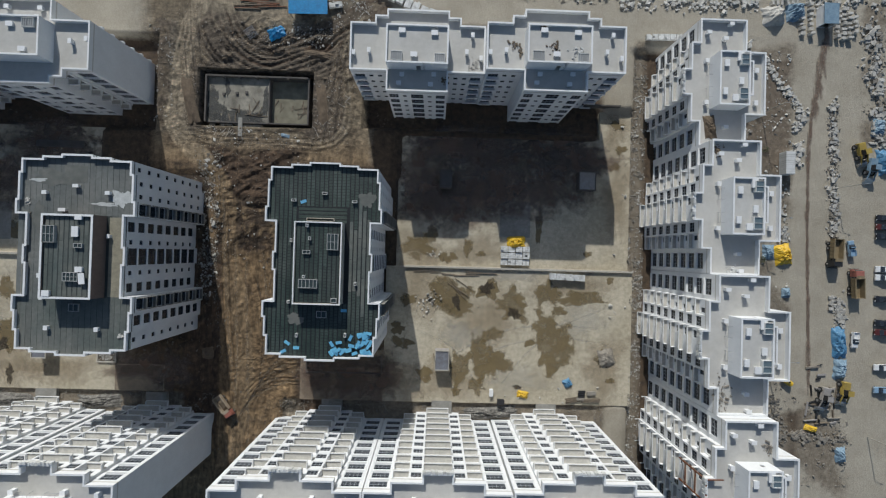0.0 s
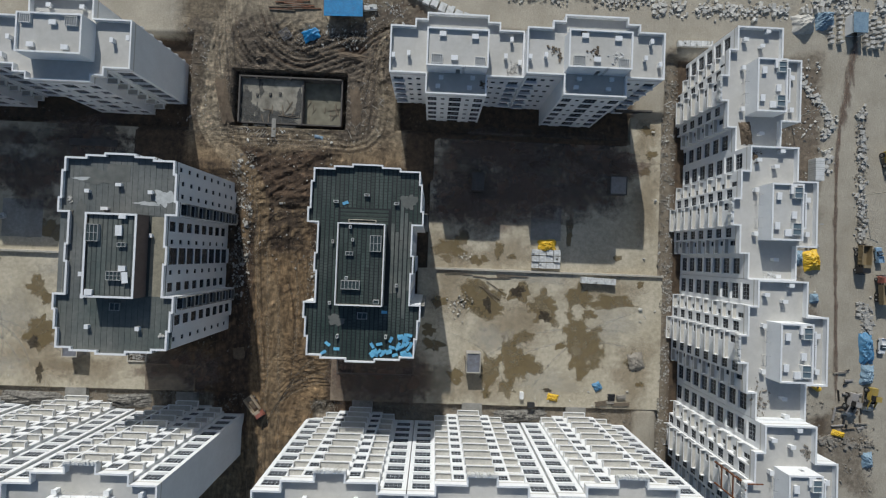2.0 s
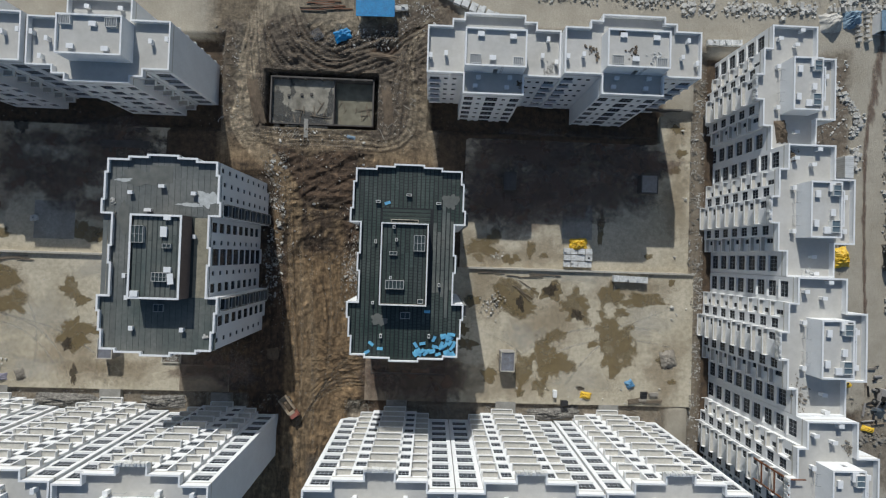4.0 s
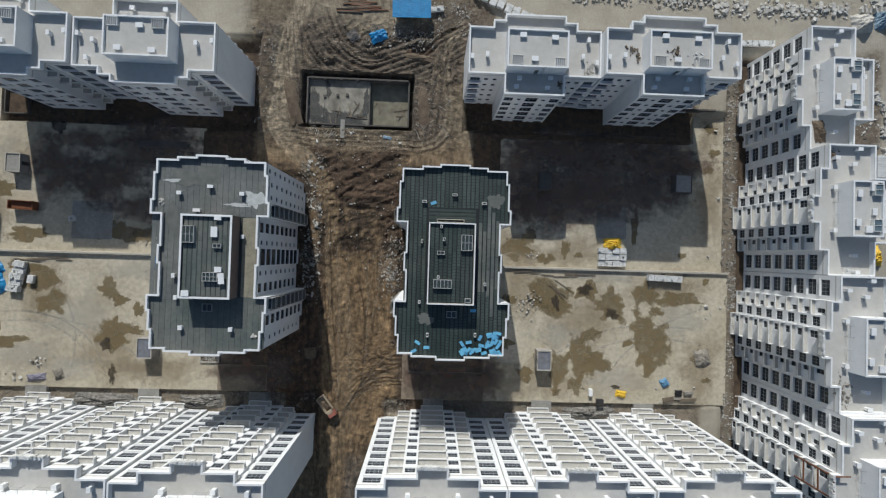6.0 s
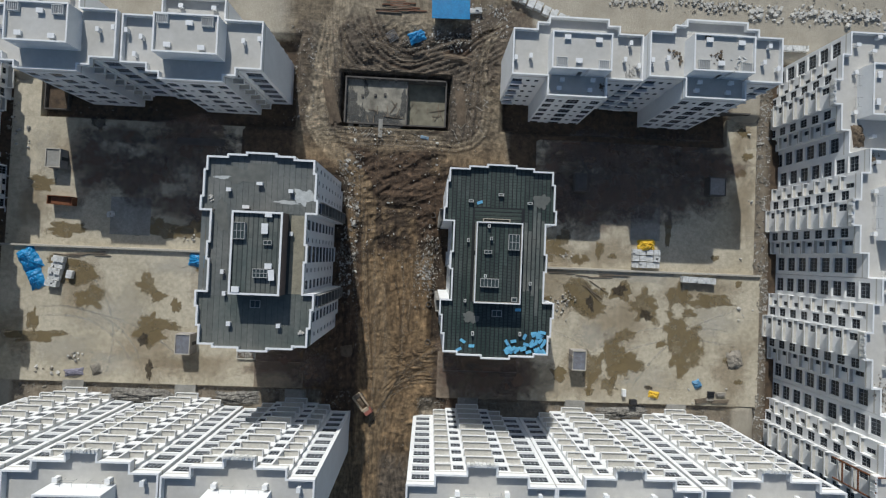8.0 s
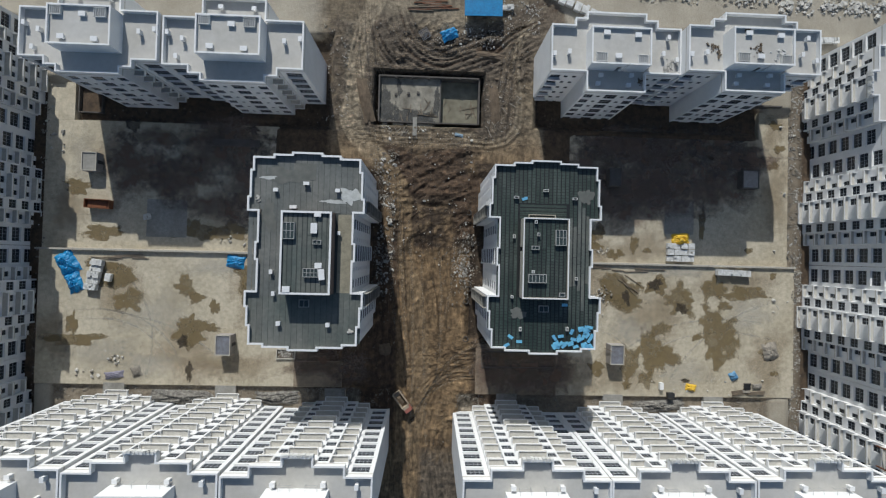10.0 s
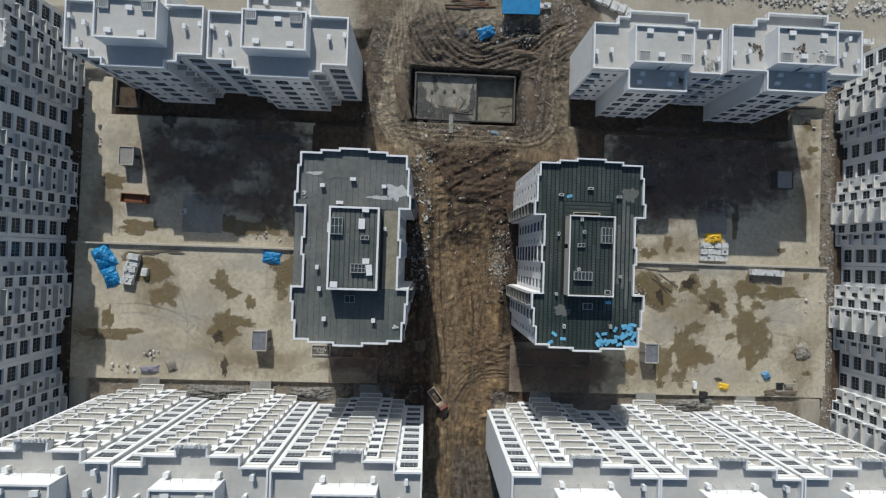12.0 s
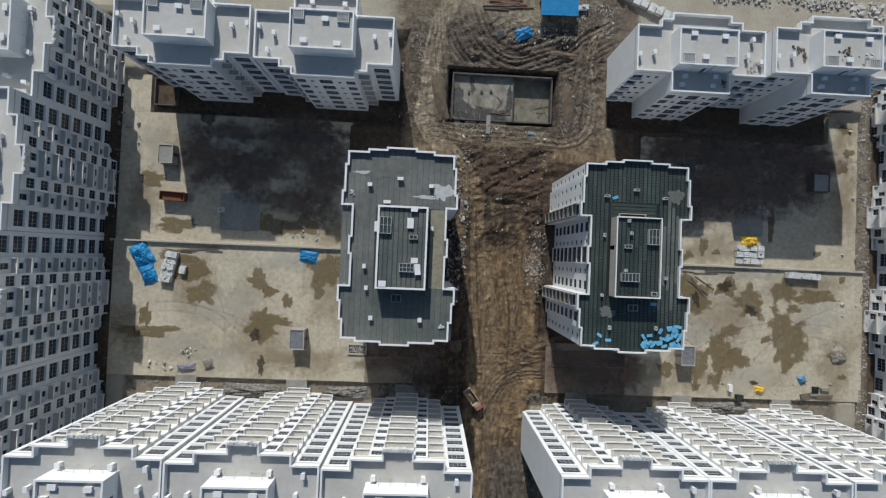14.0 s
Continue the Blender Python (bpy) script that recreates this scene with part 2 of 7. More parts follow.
def ground_material():
    """Soil whose kind follows the painted weights: red for brown mud, green for churned dark earth, blue for grey rubble dust."""
    m, nodes, links, bsdf = material("site_soil")
    at = world_place(nodes)
    weights = nodes.new("ShaderNodeAttribute")
    weights.attribute_name = "soil"
    parts = nodes.new("ShaderNodeSeparateColor")
    links.new(weights.outputs["Color"], parts.inputs[0])
    blotch = noise_node(nodes, links, at, 0.12, 8, 0.65)
    mid = noise_node(nodes, links, at, 0.7, 8, 0.7)
    fine = noise_node(nodes, links, at, 4.0, 8, 0.75)

    def weight(i, lo=0.3, hi=0.7):
        add = nodes.new("ShaderNodeMath")
        add.operation = "MULTIPLY_ADD"
        links.new(mid, add.inputs[0])
        add.inputs[1].default_value = 0.5
        links.new(parts.outputs[i], add.inputs[2])
        return ramp(nodes, links, add.outputs[0], lo + 0.25, hi + 0.25)

    dirt = mix(nodes, links, ramp(nodes, links, blotch, 0.35, 0.7), (0.405, 0.362, 0.287), (0.315, 0.278, 0.213))
    tones = nodes.new("ShaderNodeAttribute")
    tones.attribute_name = "tone"
    brown = mix(nodes, links, ramp(nodes, links, blotch, 0.38, 0.64), (0.31, 0.208, 0.11), (0.215, 0.142, 0.075))
    greyed = mix(nodes, links, ramp(nodes, links, blotch, 0.38, 0.64), (0.285, 0.228, 0.152), (0.165, 0.128, 0.085))
    mud = mix(nodes, links, tones.outputs["Alpha"], brown, greyed)
    shades = nodes.new("ShaderNodeSeparateColor")
    links.new(tones.outputs["Color"], shades.inputs[0])

    def tone(i, lo=0.3, hi=0.62):
        add = nodes.new("ShaderNodeMath")
        add.operation = "MULTIPLY_ADD"
        links.new(mid, add.inputs[0])
        add.inputs[1].default_value = 0.55
        links.new(shades.outputs[i], add.inputs[2])
        return ramp(nodes, links, add.outputs[0], lo + 0.27, hi + 0.27)

    bleached = mix(nodes, links, ramp(nodes, links, mid, 0.34, 0.68), (0.44, 0.365, 0.255), (0.315, 0.255, 0.175))
    trodden = mix(nodes, links, ramp(nodes, links, mid, 0.34, 0.68), (0.34, 0.24, 0.135), (0.23, 0.158, 0.088))
    slurry = mix(nodes, links, ramp(nodes, links, mid, 0.34, 0.68), (0.215, 0.17, 0.122), (0.095, 0.074, 0.053))
    soaked_shaded = mix(nodes, links, ramp(nodes, links, mid, 0.32, 0.68), (0.15, 0.094, 0.055), (0.068, 0.045, 0.028))
    churned = mix(nodes, links, ramp(nodes, links, mid, 0.35, 0.65), (0.115, 0.078, 0.047), (0.045, 0.031, 0.02))
    dust = mix(nodes, links, ramp(nodes, links, mid, 0.35, 0.7), (0.27, 0.228, 0.17), (0.115, 0.093, 0.067))
    col = mix(nodes, links, weight(0), dirt, mud)
    col = mix(nodes, links, weight(1), col, churned)
    col = mix(nodes, links, weight(2), col, dust)
    col = mix(nodes, links, tone(1), col, slurry)
    col = mix(nodes, links, tone(2), col, soaked_shaded)
    col = mix(nodes, links, tone(0), col, mix(nodes, links, tones.outputs["Alpha"], trodden, bleached))
    col = mix(nodes, links, 0.2, col, ramp(nodes, links, fine, 0.32, 0.68), "OVERLAY")

    def streaks(size, turn):
        mapping = nodes.new("ShaderNodeMapping")
        mapping.inputs["Scale"].default_value = size
        mapping.inputs["Rotation"].default_value = (0, 0, turn)
        links.new(at, mapping.inputs["Vector"])
        n = nodes.new("ShaderNodeTexNoise")
        n.inputs["Scale"].default_value, n.inputs["Detail"].default_value, n.inputs["Roughness"].default_value, n.inputs["Distortion"].default_value = 1.0, 7.0, 0.62, 1.6
        links.new(mapping.outputs[0], n.inputs["Vector"])
        return n.outputs["Fac"]

    clods = nodes.new("ShaderNodeTexNoise")
    clods.noise_type = "RIDGED_MULTIFRACTAL"
    for socket, v in (("Scale", 0.42), ("Detail", 8.0), ("Roughness", 0.62), ("Lacunarity", 2.2)):
        clods.inputs[socket].default_value = v
    links.new(at, clods.inputs["Vector"])
    # tyre and blade marks drawn out along the lane, and across it where the soil's alpha says so
    marks = mix(nodes, links, weights.outputs["Alpha"], streaks((0.55, 0.1, 1), 0.06), streaks((0.4, 0.8, 1), 0.3))
    shown = nodes.new("ShaderNodeMath")
    shown.operation = "MULTIPLY"
    links.new(parts.outputs[0], shown.inputs[0])
    shown.inputs[1].default_value = 0.42
    col = mix(nodes, links, shown.outputs[0], col, ramp(nodes, links, marks, 0.36, 0.64), "OVERLAY")
    # clod pattern in the colour too: creases darkened as if shaded
    col = mix(nodes, links, shown.outputs[0], col, ramp(nodes, links, clods.outputs["Fac"], 0.15, 0.75), "OVERLAY")
    coarse = noise_node(nodes, links, at, 0.85, 7, 0.68)
    rough = nodes.new("ShaderNodeMath")
    rough.operation = "MULTIPLY"
    links.new(parts.outputs[0], rough.inputs[0])
    rough.inputs[1].default_value = 0.32
    col = mix(nodes, links, rough.outputs[0], col, ramp(nodes, links, coarse, 0.36, 0.62), "OVERLAY")
    links.new(col, bsdf.inputs["Base Color"])
    bsdf.inputs["Roughness"].default_value = 0.95
    total = nodes.new("ShaderNodeMath")
    links.new(mid, total.inputs[0])
    links.new(fine, total.inputs[1])
    crease = nodes.new("ShaderNodeMath")
    crease.operation = "MULTIPLY"
    links.new(parts.outputs[0], crease.inputs[0])
    links.new(clods.outputs["Fac"], crease.inputs[1])
    rough_height = nodes.new("ShaderNodeMath")
    rough_height.operation = "MULTIPLY_ADD"
    links.new(crease.outputs[0], rough_height.inputs[0])
    rough_height.inputs[1].default_value = 3.0
    links.new(total.outputs[0], rough_height.inputs[2])
    lumps = nodes.new("ShaderNodeMath")
    lumps.operation = "MULTIPLY"
    links.new(coarse, lumps.inputs[0])
    links.new(parts.outputs[0], lumps.inputs[1])
    lumpy = nodes.new("ShaderNodeMath")
    lumpy.operation = "MULTIPLY_ADD"
    links.new(lumps.outputs[0], lumpy.inputs[0])
    lumpy.inputs[1].default_value = 1.2
    links.new(rough_height.outputs[0], lumpy.inputs[2])
    deep = nodes.new("ShaderNodeMath")
    deep.operation = "MULTIPLY_ADD"
    links.new(marks, deep.inputs[0])
    deep.inputs[1].default_value = 1.3
    links.new(lumpy.outputs[0], deep.inputs[2])
    bump(nodes, links, bsdf, deep.outputs[0], 0.8, 0.16)
    return m


M_SOIL = ground_material()


# ---- mesh helpers ----
class Shape:
    """Collects boxes, prisms and lumps into one mesh."""

    def __init__(self):
        self.v, self.f, self.slot, self.current = [], [], [], 0

    def add(self, verts, faces):
        n = len(self.v)
        self.v.extend(verts)
        self.f.extend(tuple(i + n for i in f) for f in faces)
        self.slot.extend([self.current] * len(faces))

    def box(self, x0, y0, z0, x1, y1, z1):
        self.add([(x0, y0, z0), (x1, y0, z0), (x1, y1, z0), (x0, y1, z0), (x0, y0, z1), (x1, y0, z1), (x1, y1, z1), (x0, y1, z1)],
                 [(3, 2, 1, 0), (4, 5, 6, 7), (0, 1, 5, 4), (1, 2, 6, 5), (2, 3, 7, 6), (3, 0, 4, 7)])

    def hull(self, low, high):
        """A closed ring body between two rings of equal length (counter-clockwise seen from above)."""
        n = len(low)
        self.add(list(low) + list(high), [tuple(range(n - 1, -1, -1)), tuple(range(n, 2 * n))] + [(i, (i + 1) % n, n + (i + 1) % n, n + i) for i in range(n)])

    def prism(self, ring, z0, z1):
        self.hull([(x, y, z0) for x, y in ring], [(x, y, z1) for x, y in ring])

    def turned(self, cx, cy, cz, lx, ly, lz, turn=0.0, tilt=0.0, roll=0.0):
        """A box of the given size round a centre, turned about z, then tilted."""
        m = pose(cx, cy, cz, tilt, roll, turn)
        pts = [m @ Vector((sx * lx / 2, sy * ly / 2, sz * lz / 2)) for sz in (-1, 1) for sx, sy in ((-1, -1), (1, -1), (1, 1), (-1, 1))]
        self.add([tuple(p) for p in pts], [(3, 2, 1, 0), (4, 5, 6, 7), (0, 1, 5, 4), (1, 2, 6, 5), (2, 3, 7, 6), (3, 0, 4, 7)])

    def bar(self, a, b, r=0.05, sides=6):
        a, b = Vector(a), Vector(b)
        way = (b - a).normalized()
        u = way.orthogonal().normalized()
        w = way.cross(u)
        rings = [[tuple(p + r * (math.cos(2 * math.pi * i / sides) * u + math.sin(2 * math.pi * i / sides) * w)) for i in range(sides)] for p in (a, b)]
        self.hull(rings[0], rings[1])

    def drum(self, a, b, r, sides=14):
        self.bar(a, b, r, sides)

    def lump(self, c, r, rng, flat=0.7):
        """An angular stone."""
        turn = Euler((rng.uniform(0, 6), rng.uniform(0, 6), rng.uniform(0, 6))).to_matrix()
        pts = []
        sx, sy, sz = rng.uniform(0.8, 1.5), rng.uniform(0.6, 1.0), rng.uniform(0.5, 0.9)
        for p in ICO:
            k = r * rng.uniform(0.62, 1.2)
            q = turn @ Vector((p[0] * k * sx, p[1] * k * sy, p[2] * k * sz))
            pts.append((c[0] + q.x, c[1] + q.y, c[2] + q.z * flat))
        self.add(pts, ICO_F)

    def mesh(self, name):
        me = bpy.data.meshes.new(name)
        me.from_pydata(self.v, [], self.f)
        if any(self.slot):
            me.polygons.foreach_set("material_index", self.slot)
        return me


_bm = bmesh.new()
bmesh.ops.create_icosphere(_bm, subdivisions=1, radius=1)
ICO = [tuple(v.co) for v in _bm.verts]
ICO_F = [tuple(v.index for v in f.verts) for f in _bm.faces]
_bm.free()


def dress(ob, *mats):
    for m in mats:
        ob.data.materials.append(m)
    return ob


def part(name, shape, mat, parent=None, label="", at=None, bevel=0.0):
    """One mesh object under a thing or a part; shape may be a Shape or a ready mesh."""
    if isinstance(shape, Shape):
        me = shape.mesh(name)
        for m in mat if isinstance(mat, tuple) else (mat,):
            me.materials.append(m)
    else:
        me = shape
    ob = new(name, me)
    if parent:
        ob.parent = parent
    if at is not None:
        ob.matrix_basis = at
    if label:
        ob["label"] = label
    if bevel:
        b = ob.modifiers.new("bevel", "BEVEL")
        b.width, b.segments, b.limit_method = bevel, 2, "ANGLE"
    return ob


def thing(name, label, category, at=None, group="", kind=""):
    ob = new(name)
    if at is not None:
        ob.matrix_basis = at
    return tagged(ob, label, category, group, kind)


def solid(name, shape, mat, label, category, group="", kind="", at=None, bevel=0.0):
    return tagged(part(name, shape, mat, None, "", at, bevel), label, category, group, kind)


def wall_run(shape, p, q, z0, z1, thick, holes=(), trim=None):
    """A wall whose outer face runs from p to q (outside on the right hand), with openings (s0, s1, za, zb) right through it.
    trim: by how much it stops short of q, where the next wall takes the corner."""
    p, q = Vector(p), Vector(q)
    length = (q - p).length
    way = (q - p) / length
    length -= thick if trim is None else trim
    inward = Vector((-way.y, way.x)) * thick
    cuts = sorted({0.0, length, *(min(max(s, 0), length) for h in holes for s in h[:2])})
    for a, b in zip(cuts, cuts[1:]):
        if b - a < 1e-4:
            continue
        mid = (a + b) / 2
        spans = sorted((h[2], h[3]) for h in holes if h[0] < mid < h[1])
        z = z0
        for za, zb in spans + [(z1, z1)]:
            if za - z > 1e-4:
                pa, pb = p + way * a, p + way * b
                shape.prism([tuple(pa), tuple(pb), tuple(pb + inward), tuple(pa + inward)], z, za)
            z = zb


def corner_trim(ring, i, thick):
    """How far wall i of a ring stops short of its end: the wall's thickness at an outward corner, nothing at an inward one."""
    n = len(ring)
    a, b, c = Vector(ring[i]), Vector(ring[(i + 1) % n]), Vector(ring[(i + 2) % n])
    u, w = b - a, c - b
    return thick if u.x * w.y - u.y * w.x > 0 else 0.0


def rim(shape, ring, z0, z1, thick, over=0.0):
    """A parapet along a closed ring, mitred at the corners."""
    n = len(ring)

    def off(d):
        out = []
        for i in range(n):
            a, b, c = Vector(ring[i - 1]), Vector(ring[i]), Vector(ring[(i + 1) % n])
            u, w = (b - a).normalized(), (c - b).normalized()
            nu, nw = Vector((-u.y, u.x)), Vector((-w.y, w.x))
            k = 1 + nu.dot(nw)
            out.append(tuple(b + (nu + nw) * d / k) if k > 0.1 else tuple(b + nu * d))
        return out

    o, i_ = off(-over), off(thick)
    verts = [(x, y, z) for z in (z0, z1) for r in (o, i_) for x, y in r]
    faces = []
    for i in range(n):
        j = (i + 1) % n
        faces += [(i, j, 2 * n + j, 2 * n + i), (n + j, n + i, 3 * n + i, 3 * n + j), (2 * n + i, 2 * n + j, 3 * n + j, 3 * n + i), (j, i, n + i, n + j)]
    shape.add(verts, faces)


# ---- windows ----
WINDOWS = {}


def lattice(xs, zs, half):
    """One connected frame in the xz plane: every second cell both ways is left open."""
    s = Shape()
    nx, nz = len(xs), len(zs)
    verts = [(x, y, z) for y in (half, -half) for z in zs for x in xs]

    def solid_cell(i, j):
        return 0 <= i < nx - 1 and 0 <= j < nz - 1 and not (i % 2 and j % 2)

    def at(i, j, k):
        return k * nx * nz + j * nx + i

    faces = []
    for j in range(nz - 1):
        for i in range(nx - 1):
            if not solid_cell(i, j):
                continue
            faces.append((at(i + 1, j, 0), at(i, j, 0), at(i, j + 1, 0), at(i + 1, j + 1, 0)))
            faces.append((at(i, j, 1), at(i + 1, j, 1), at(i + 1, j + 1, 1), at(i, j + 1, 1)))
            for di, dj, p, q in ((-1, 0, (i, j + 1), (i, j)), (1, 0, (i + 1, j), (i + 1, j + 1)), (0, -1, (i, j), (i + 1, j)), (0, 1, (i + 1, j + 1), (i, j + 1))):
                if not solid_cell(i + di, j + dj):
                    faces.append((at(*p, 0), at(*q, 0), at(*q, 1), at(*p, 1)))
    s.add(verts, faces)
    return s


def window_meshes(w, h, cols, rows, frame_mat):
    """A frame with mullions and its glass, facing +y, round the origin."""
    key = (w, h, cols, rows, frame_mat.name)
    if key not in WINDOWS:
        e = 0.055
        xs, zs = [-w / 2, -w / 2 + e], [-h / 2, -h / 2 + e]
        for i in range(1, cols):
            xs += [-w / 2 + w * i / cols - 0.025, -w / 2 + w * i / cols + 0.025]
        for i in range(1, rows):
            zs += [-h / 2 + h * i / rows - 0.03, -h / 2 + h * i / rows + 0.03]
        xs += [w / 2 - e, w / 2]
        zs += [h / 2 - e, h / 2]
        s = lattice(xs, zs, 0.045)
        g = Shape()
        g.box(-w / 2 + 0.05, -0.012, -h / 2 + 0.05, w / 2 - 0.05, 0.012, h / 2 - 0.05)
        frame_me, pane_me = s.mesh("window"), g.mesh("pane")
        frame_me.materials.append(frame_mat)
        pane_me.materials.append(M_GLASS)
        WINDOWS[key] = frame_me, pane_me
    return WINDOWS[key]


def window(parent, x, y, z, normal, w, h, cols=2, rows=2, glazed=True, inset=0.09, frame_mat=None):
    """A window in an opening; normal is the angle in degrees of the wall's outward direction."""
    frame_me, pane_me = window_meshes(w, h, cols, rows, frame_mat or M_FRAME)
    a = radians(normal)
    m = pose(x - inset * math.cos(a), y - inset * math.sin(a), z, 0, 0, normal - 90)
    ob = part("window", frame_me, None, parent, "", m)
    if glazed:
        part("pane", pane_me, None, ob, "dark window glass")
    return ob


# ---- apartment slabs ----
STOREY = 3.22
WHITE_SLAB = "white rendered apartment block with stepped balconies and flat roof"


def vent(parent, x, y, z, w=0.75, d=0.6, h=0.9, mat=None, cap=True):
    s = Shape()
    s.box(x - w / 2, y - d / 2, z, x + w / 2, y + d / 2, z + h)
    if cap:
        s.box(x - w / 2 - 0.1, y - d / 2 - 0.1, z + h, x + w / 2 + 0.1, y + d / 2 + 0.1, z + h + 0.1)
    return part("roof_vent", s, mat or M_TRIM, parent)


def shaft(parent, x, y, z, w, d, h=0.65):
    """An open vent shaft: thin pale rim, dark inside."""
    s = Shape()
    rim(s, [(x - w / 2, y - d / 2), (x + w / 2, y - d / 2), (x + w / 2, y + d / 2), (x - w / 2, y + d / 2)], z, z + h, 0.1)
    ob = part("roof_vent", s, M_BLOCK, parent)
    s = Shape()
    s.box(x - w / 2 + 0.1, y - d / 2 + 0.1, z, x + w / 2 - 0.1, y + d / 2 - 0.1, z + 0.05)
    part("shaft_floor", s, M_SEAM, ob)
    return ob


def skylight(parent, x, y, z, w, d, cols, rows, h=0.7, bars=None, glass=None):
    s = Shape()
    rim(s, [(x - w / 2, y - d / 2), (x + w / 2, y - d / 2), (x + w / 2, y + d / 2), (x - w / 2, y + d / 2)], z, z + h, 0.12)
    for i in range(1, cols):
        cx = x - w / 2 + w * i / cols
        s.box(cx - 0.05, y - d / 2 + 0.12, z + h - 0.09, cx + 0.05, y + d / 2 - 0.12, z + h)
    for i in range(1, rows):
        cy = y - d / 2 + d * i / rows
        s.box(x - w / 2 + 0.12, cy - 0.05, z + h - 0.1, x + w / 2 - 0.12, cy + 0.05, z + h - 0.01)
    ob = part("skylight", s, bars or M_SHAFT_FRAME, parent, "glazed roof light over a shaft")
    g = Shape()
    g.box(x - w / 2 + 0.1, y - d / 2 + 0.1, z + h - 0.16, x + w / 2 - 0.1, y + d / 2 - 0.1, z + h - 0.13)
    part("pane", g, glass or M_SKYLIGHT, ob)
    return ob


def slab_unit(width, floors, drop, first, pent, at, group, broad=False, seen_rear=True, shallow=False):
    """One stair's worth of a slab block. The origin is the middle of the front wings at the parapet's top; the balconied front faces +y.
    first: from the parapet's top down to the middle of the top windows; pent: half width, front, rear, height of the roof house.
    broad: the middle of the front is one broad bay between two recesses; otherwise two window bays flank an open middle balcony.
    shallow: the balconies are half a metre deep, with windows behind them."""
    house = thing("apartment_building", WHITE_SLAB, "apartment building", at, group)
    h, deep, tw, td = width / 2, 10.7, 7.2, 4.5
    zr = -1.1
    back = [(-h, -deep), (-tw, -deep), (-tw, -deep - td), (tw, -deep - td), (tw, -deep), (h, -deep), (h, 0)]
    # windows as (x, width, height, columns, rows, wall y, outward angle)
    if broad:
        foot = back + [(10.1, 0), (10.1, 0.4), (7.3, 0.4), (7.3, 3.2), (-7.3, 3.2), (-7.3, 0.4), (-10.1, 0.4), (-10.1, 0), (-h, 0)]
        top = back + [(10.1, 0), (10.1, 1.7), (7.3, 1.7), (7.3, 3.2), (-7.3, 3.2), (-7.3, 1.7), (-10.1, 1.7), (-10.1, 0), (-h, 0)]
        front = [(sx * (h + 10.1) / 2, 3.7, 2.2, 4, 2, 0, 90) for sx in (-1, 1)] + [(sx * 8.7, 1.6, 1.9, 2, 2, 0.4, 90) for sx in (-1, 1)]
        front += [(sx * 5.8, 2.2, 1.95, 3, 2, 3.2, 90) for sx in (-1, 1)] + [(sx * 3.2, 0.95, 0.95, 1, 1, 3.2, 90) for sx in (-1, 1)] + [(0, 3.2, 2.2, 3, 2, 3.2, 90)]
    else:
        foot = back + [(9.1, 0), (9.1, 0.6), (5.8, 0.6), (5.8, 2.0), (-5.8, 2.0), (-5.8, 0.6), (-9.1, 0.6), (-9.1, 0), (-h, 0)]
        top = back + [(9.1, 0), (9.1, 2.0), (3.0, 2.0), (3.0, 3.7), (-3.0, 3.7), (-3.0, 2.0), (-9.1, 2.0), (-9.1, 0), (-h, 0)]
        front = [(sx * (h + 9.1) / 2, 3.5, 2.1, 4, 2, 0, 90) for sx in (-1, 1)] + [(sx * 4.35, 2.1, 1.85, 3, 2, 2.0, 90) for sx in (-1, 1)]
        if shallow:
            foot = back + [(9.1, 0), (9.1, 0.9), (5.8, 0.9), (5.8, 2.0), (3.0, 2.0), (3.0, 2.5), (-3.0, 2.5), (-3.0, 2.0), (-5.8, 2.0), (-5.8, 0.9), (-9.1, 0.9), (-9.1, 0), (-h, 0)]
            front += [(sx * 6.7, 1.1, 1.9, 1, 2, 0.9, 90) for sx in (-1, 1)] + [(1.5, 1.6, 1.9, 2, 2, 2.5, 90)]
        else:
            front += [(sx * 7.3, 1.3, 1.9, 1, 2, 0.6, 90) for sx in (-1, 1)] + [(-1.3, 1.6, 2.0, 2, 2, 2.0, 90), (1.5, 1.2, 2.0, 1, 2, 2.0, 90)]
    rear = [(sx * (h - 1.9), 2.4, 1.5, 3, 1, -deep, 270) for sx in (-1, 1)]
    rear += [(sx * (h - d), 1.0, 1.0, 1, 1, -deep, 270) for sx in (-1, 1) for d in (4.6, 6.7)]
    rear += [(sx * 5.6, 2.2, 2.0, 3, 2, -deep - td, 270) for sx in (-1, 1)] + [(sx * 3.0, 0.95, 1.0, 1, 1, -deep - td, 270) for sx in (-1, 1)]
    rear += [(0, 3.0, 2.4, 3, 2, -deep - td, 270)]
    rows = [-first - i * STOREY for i in range(floors)]
    walls = Shape()
    n = len(foot)
    for i in range(n):
        p, q = Vector(foot[i]), Vector(foot[(i + 1) % n])
        way = (q - p).normalized()
        holes = []
        for x, w, ht, _, _, y, out in front + rear:
            facing = 90 if way.x < -0.5 else 270 if way.x > 0.5 else None
            if facing == out and abs(p.y - y) < 0.01 and min(p.x, q.x) < x < max(p.x, q.x):
                s = (x - p.x) * way.x
                holes += [(s - w / 2, s + w / 2, z - ht / 2, z + ht / 2) for z in reversed(rows)]
        wall_run(walls, p, q, drop, zr - 0.3, 0.28, holes, corner_trim(foot, i, 0.28))
    part("wall", walls, M_WALL, house)
    for x, w, ht, cols, rws, y, out in front + (rear if seen_rear else []):
        for z in rows:
            window(house, x, y, z, out, w, ht, cols, rws, True, 0.2 if out == 90 else 0.1)
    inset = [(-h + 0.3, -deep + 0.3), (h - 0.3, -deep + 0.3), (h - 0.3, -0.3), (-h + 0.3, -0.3)]
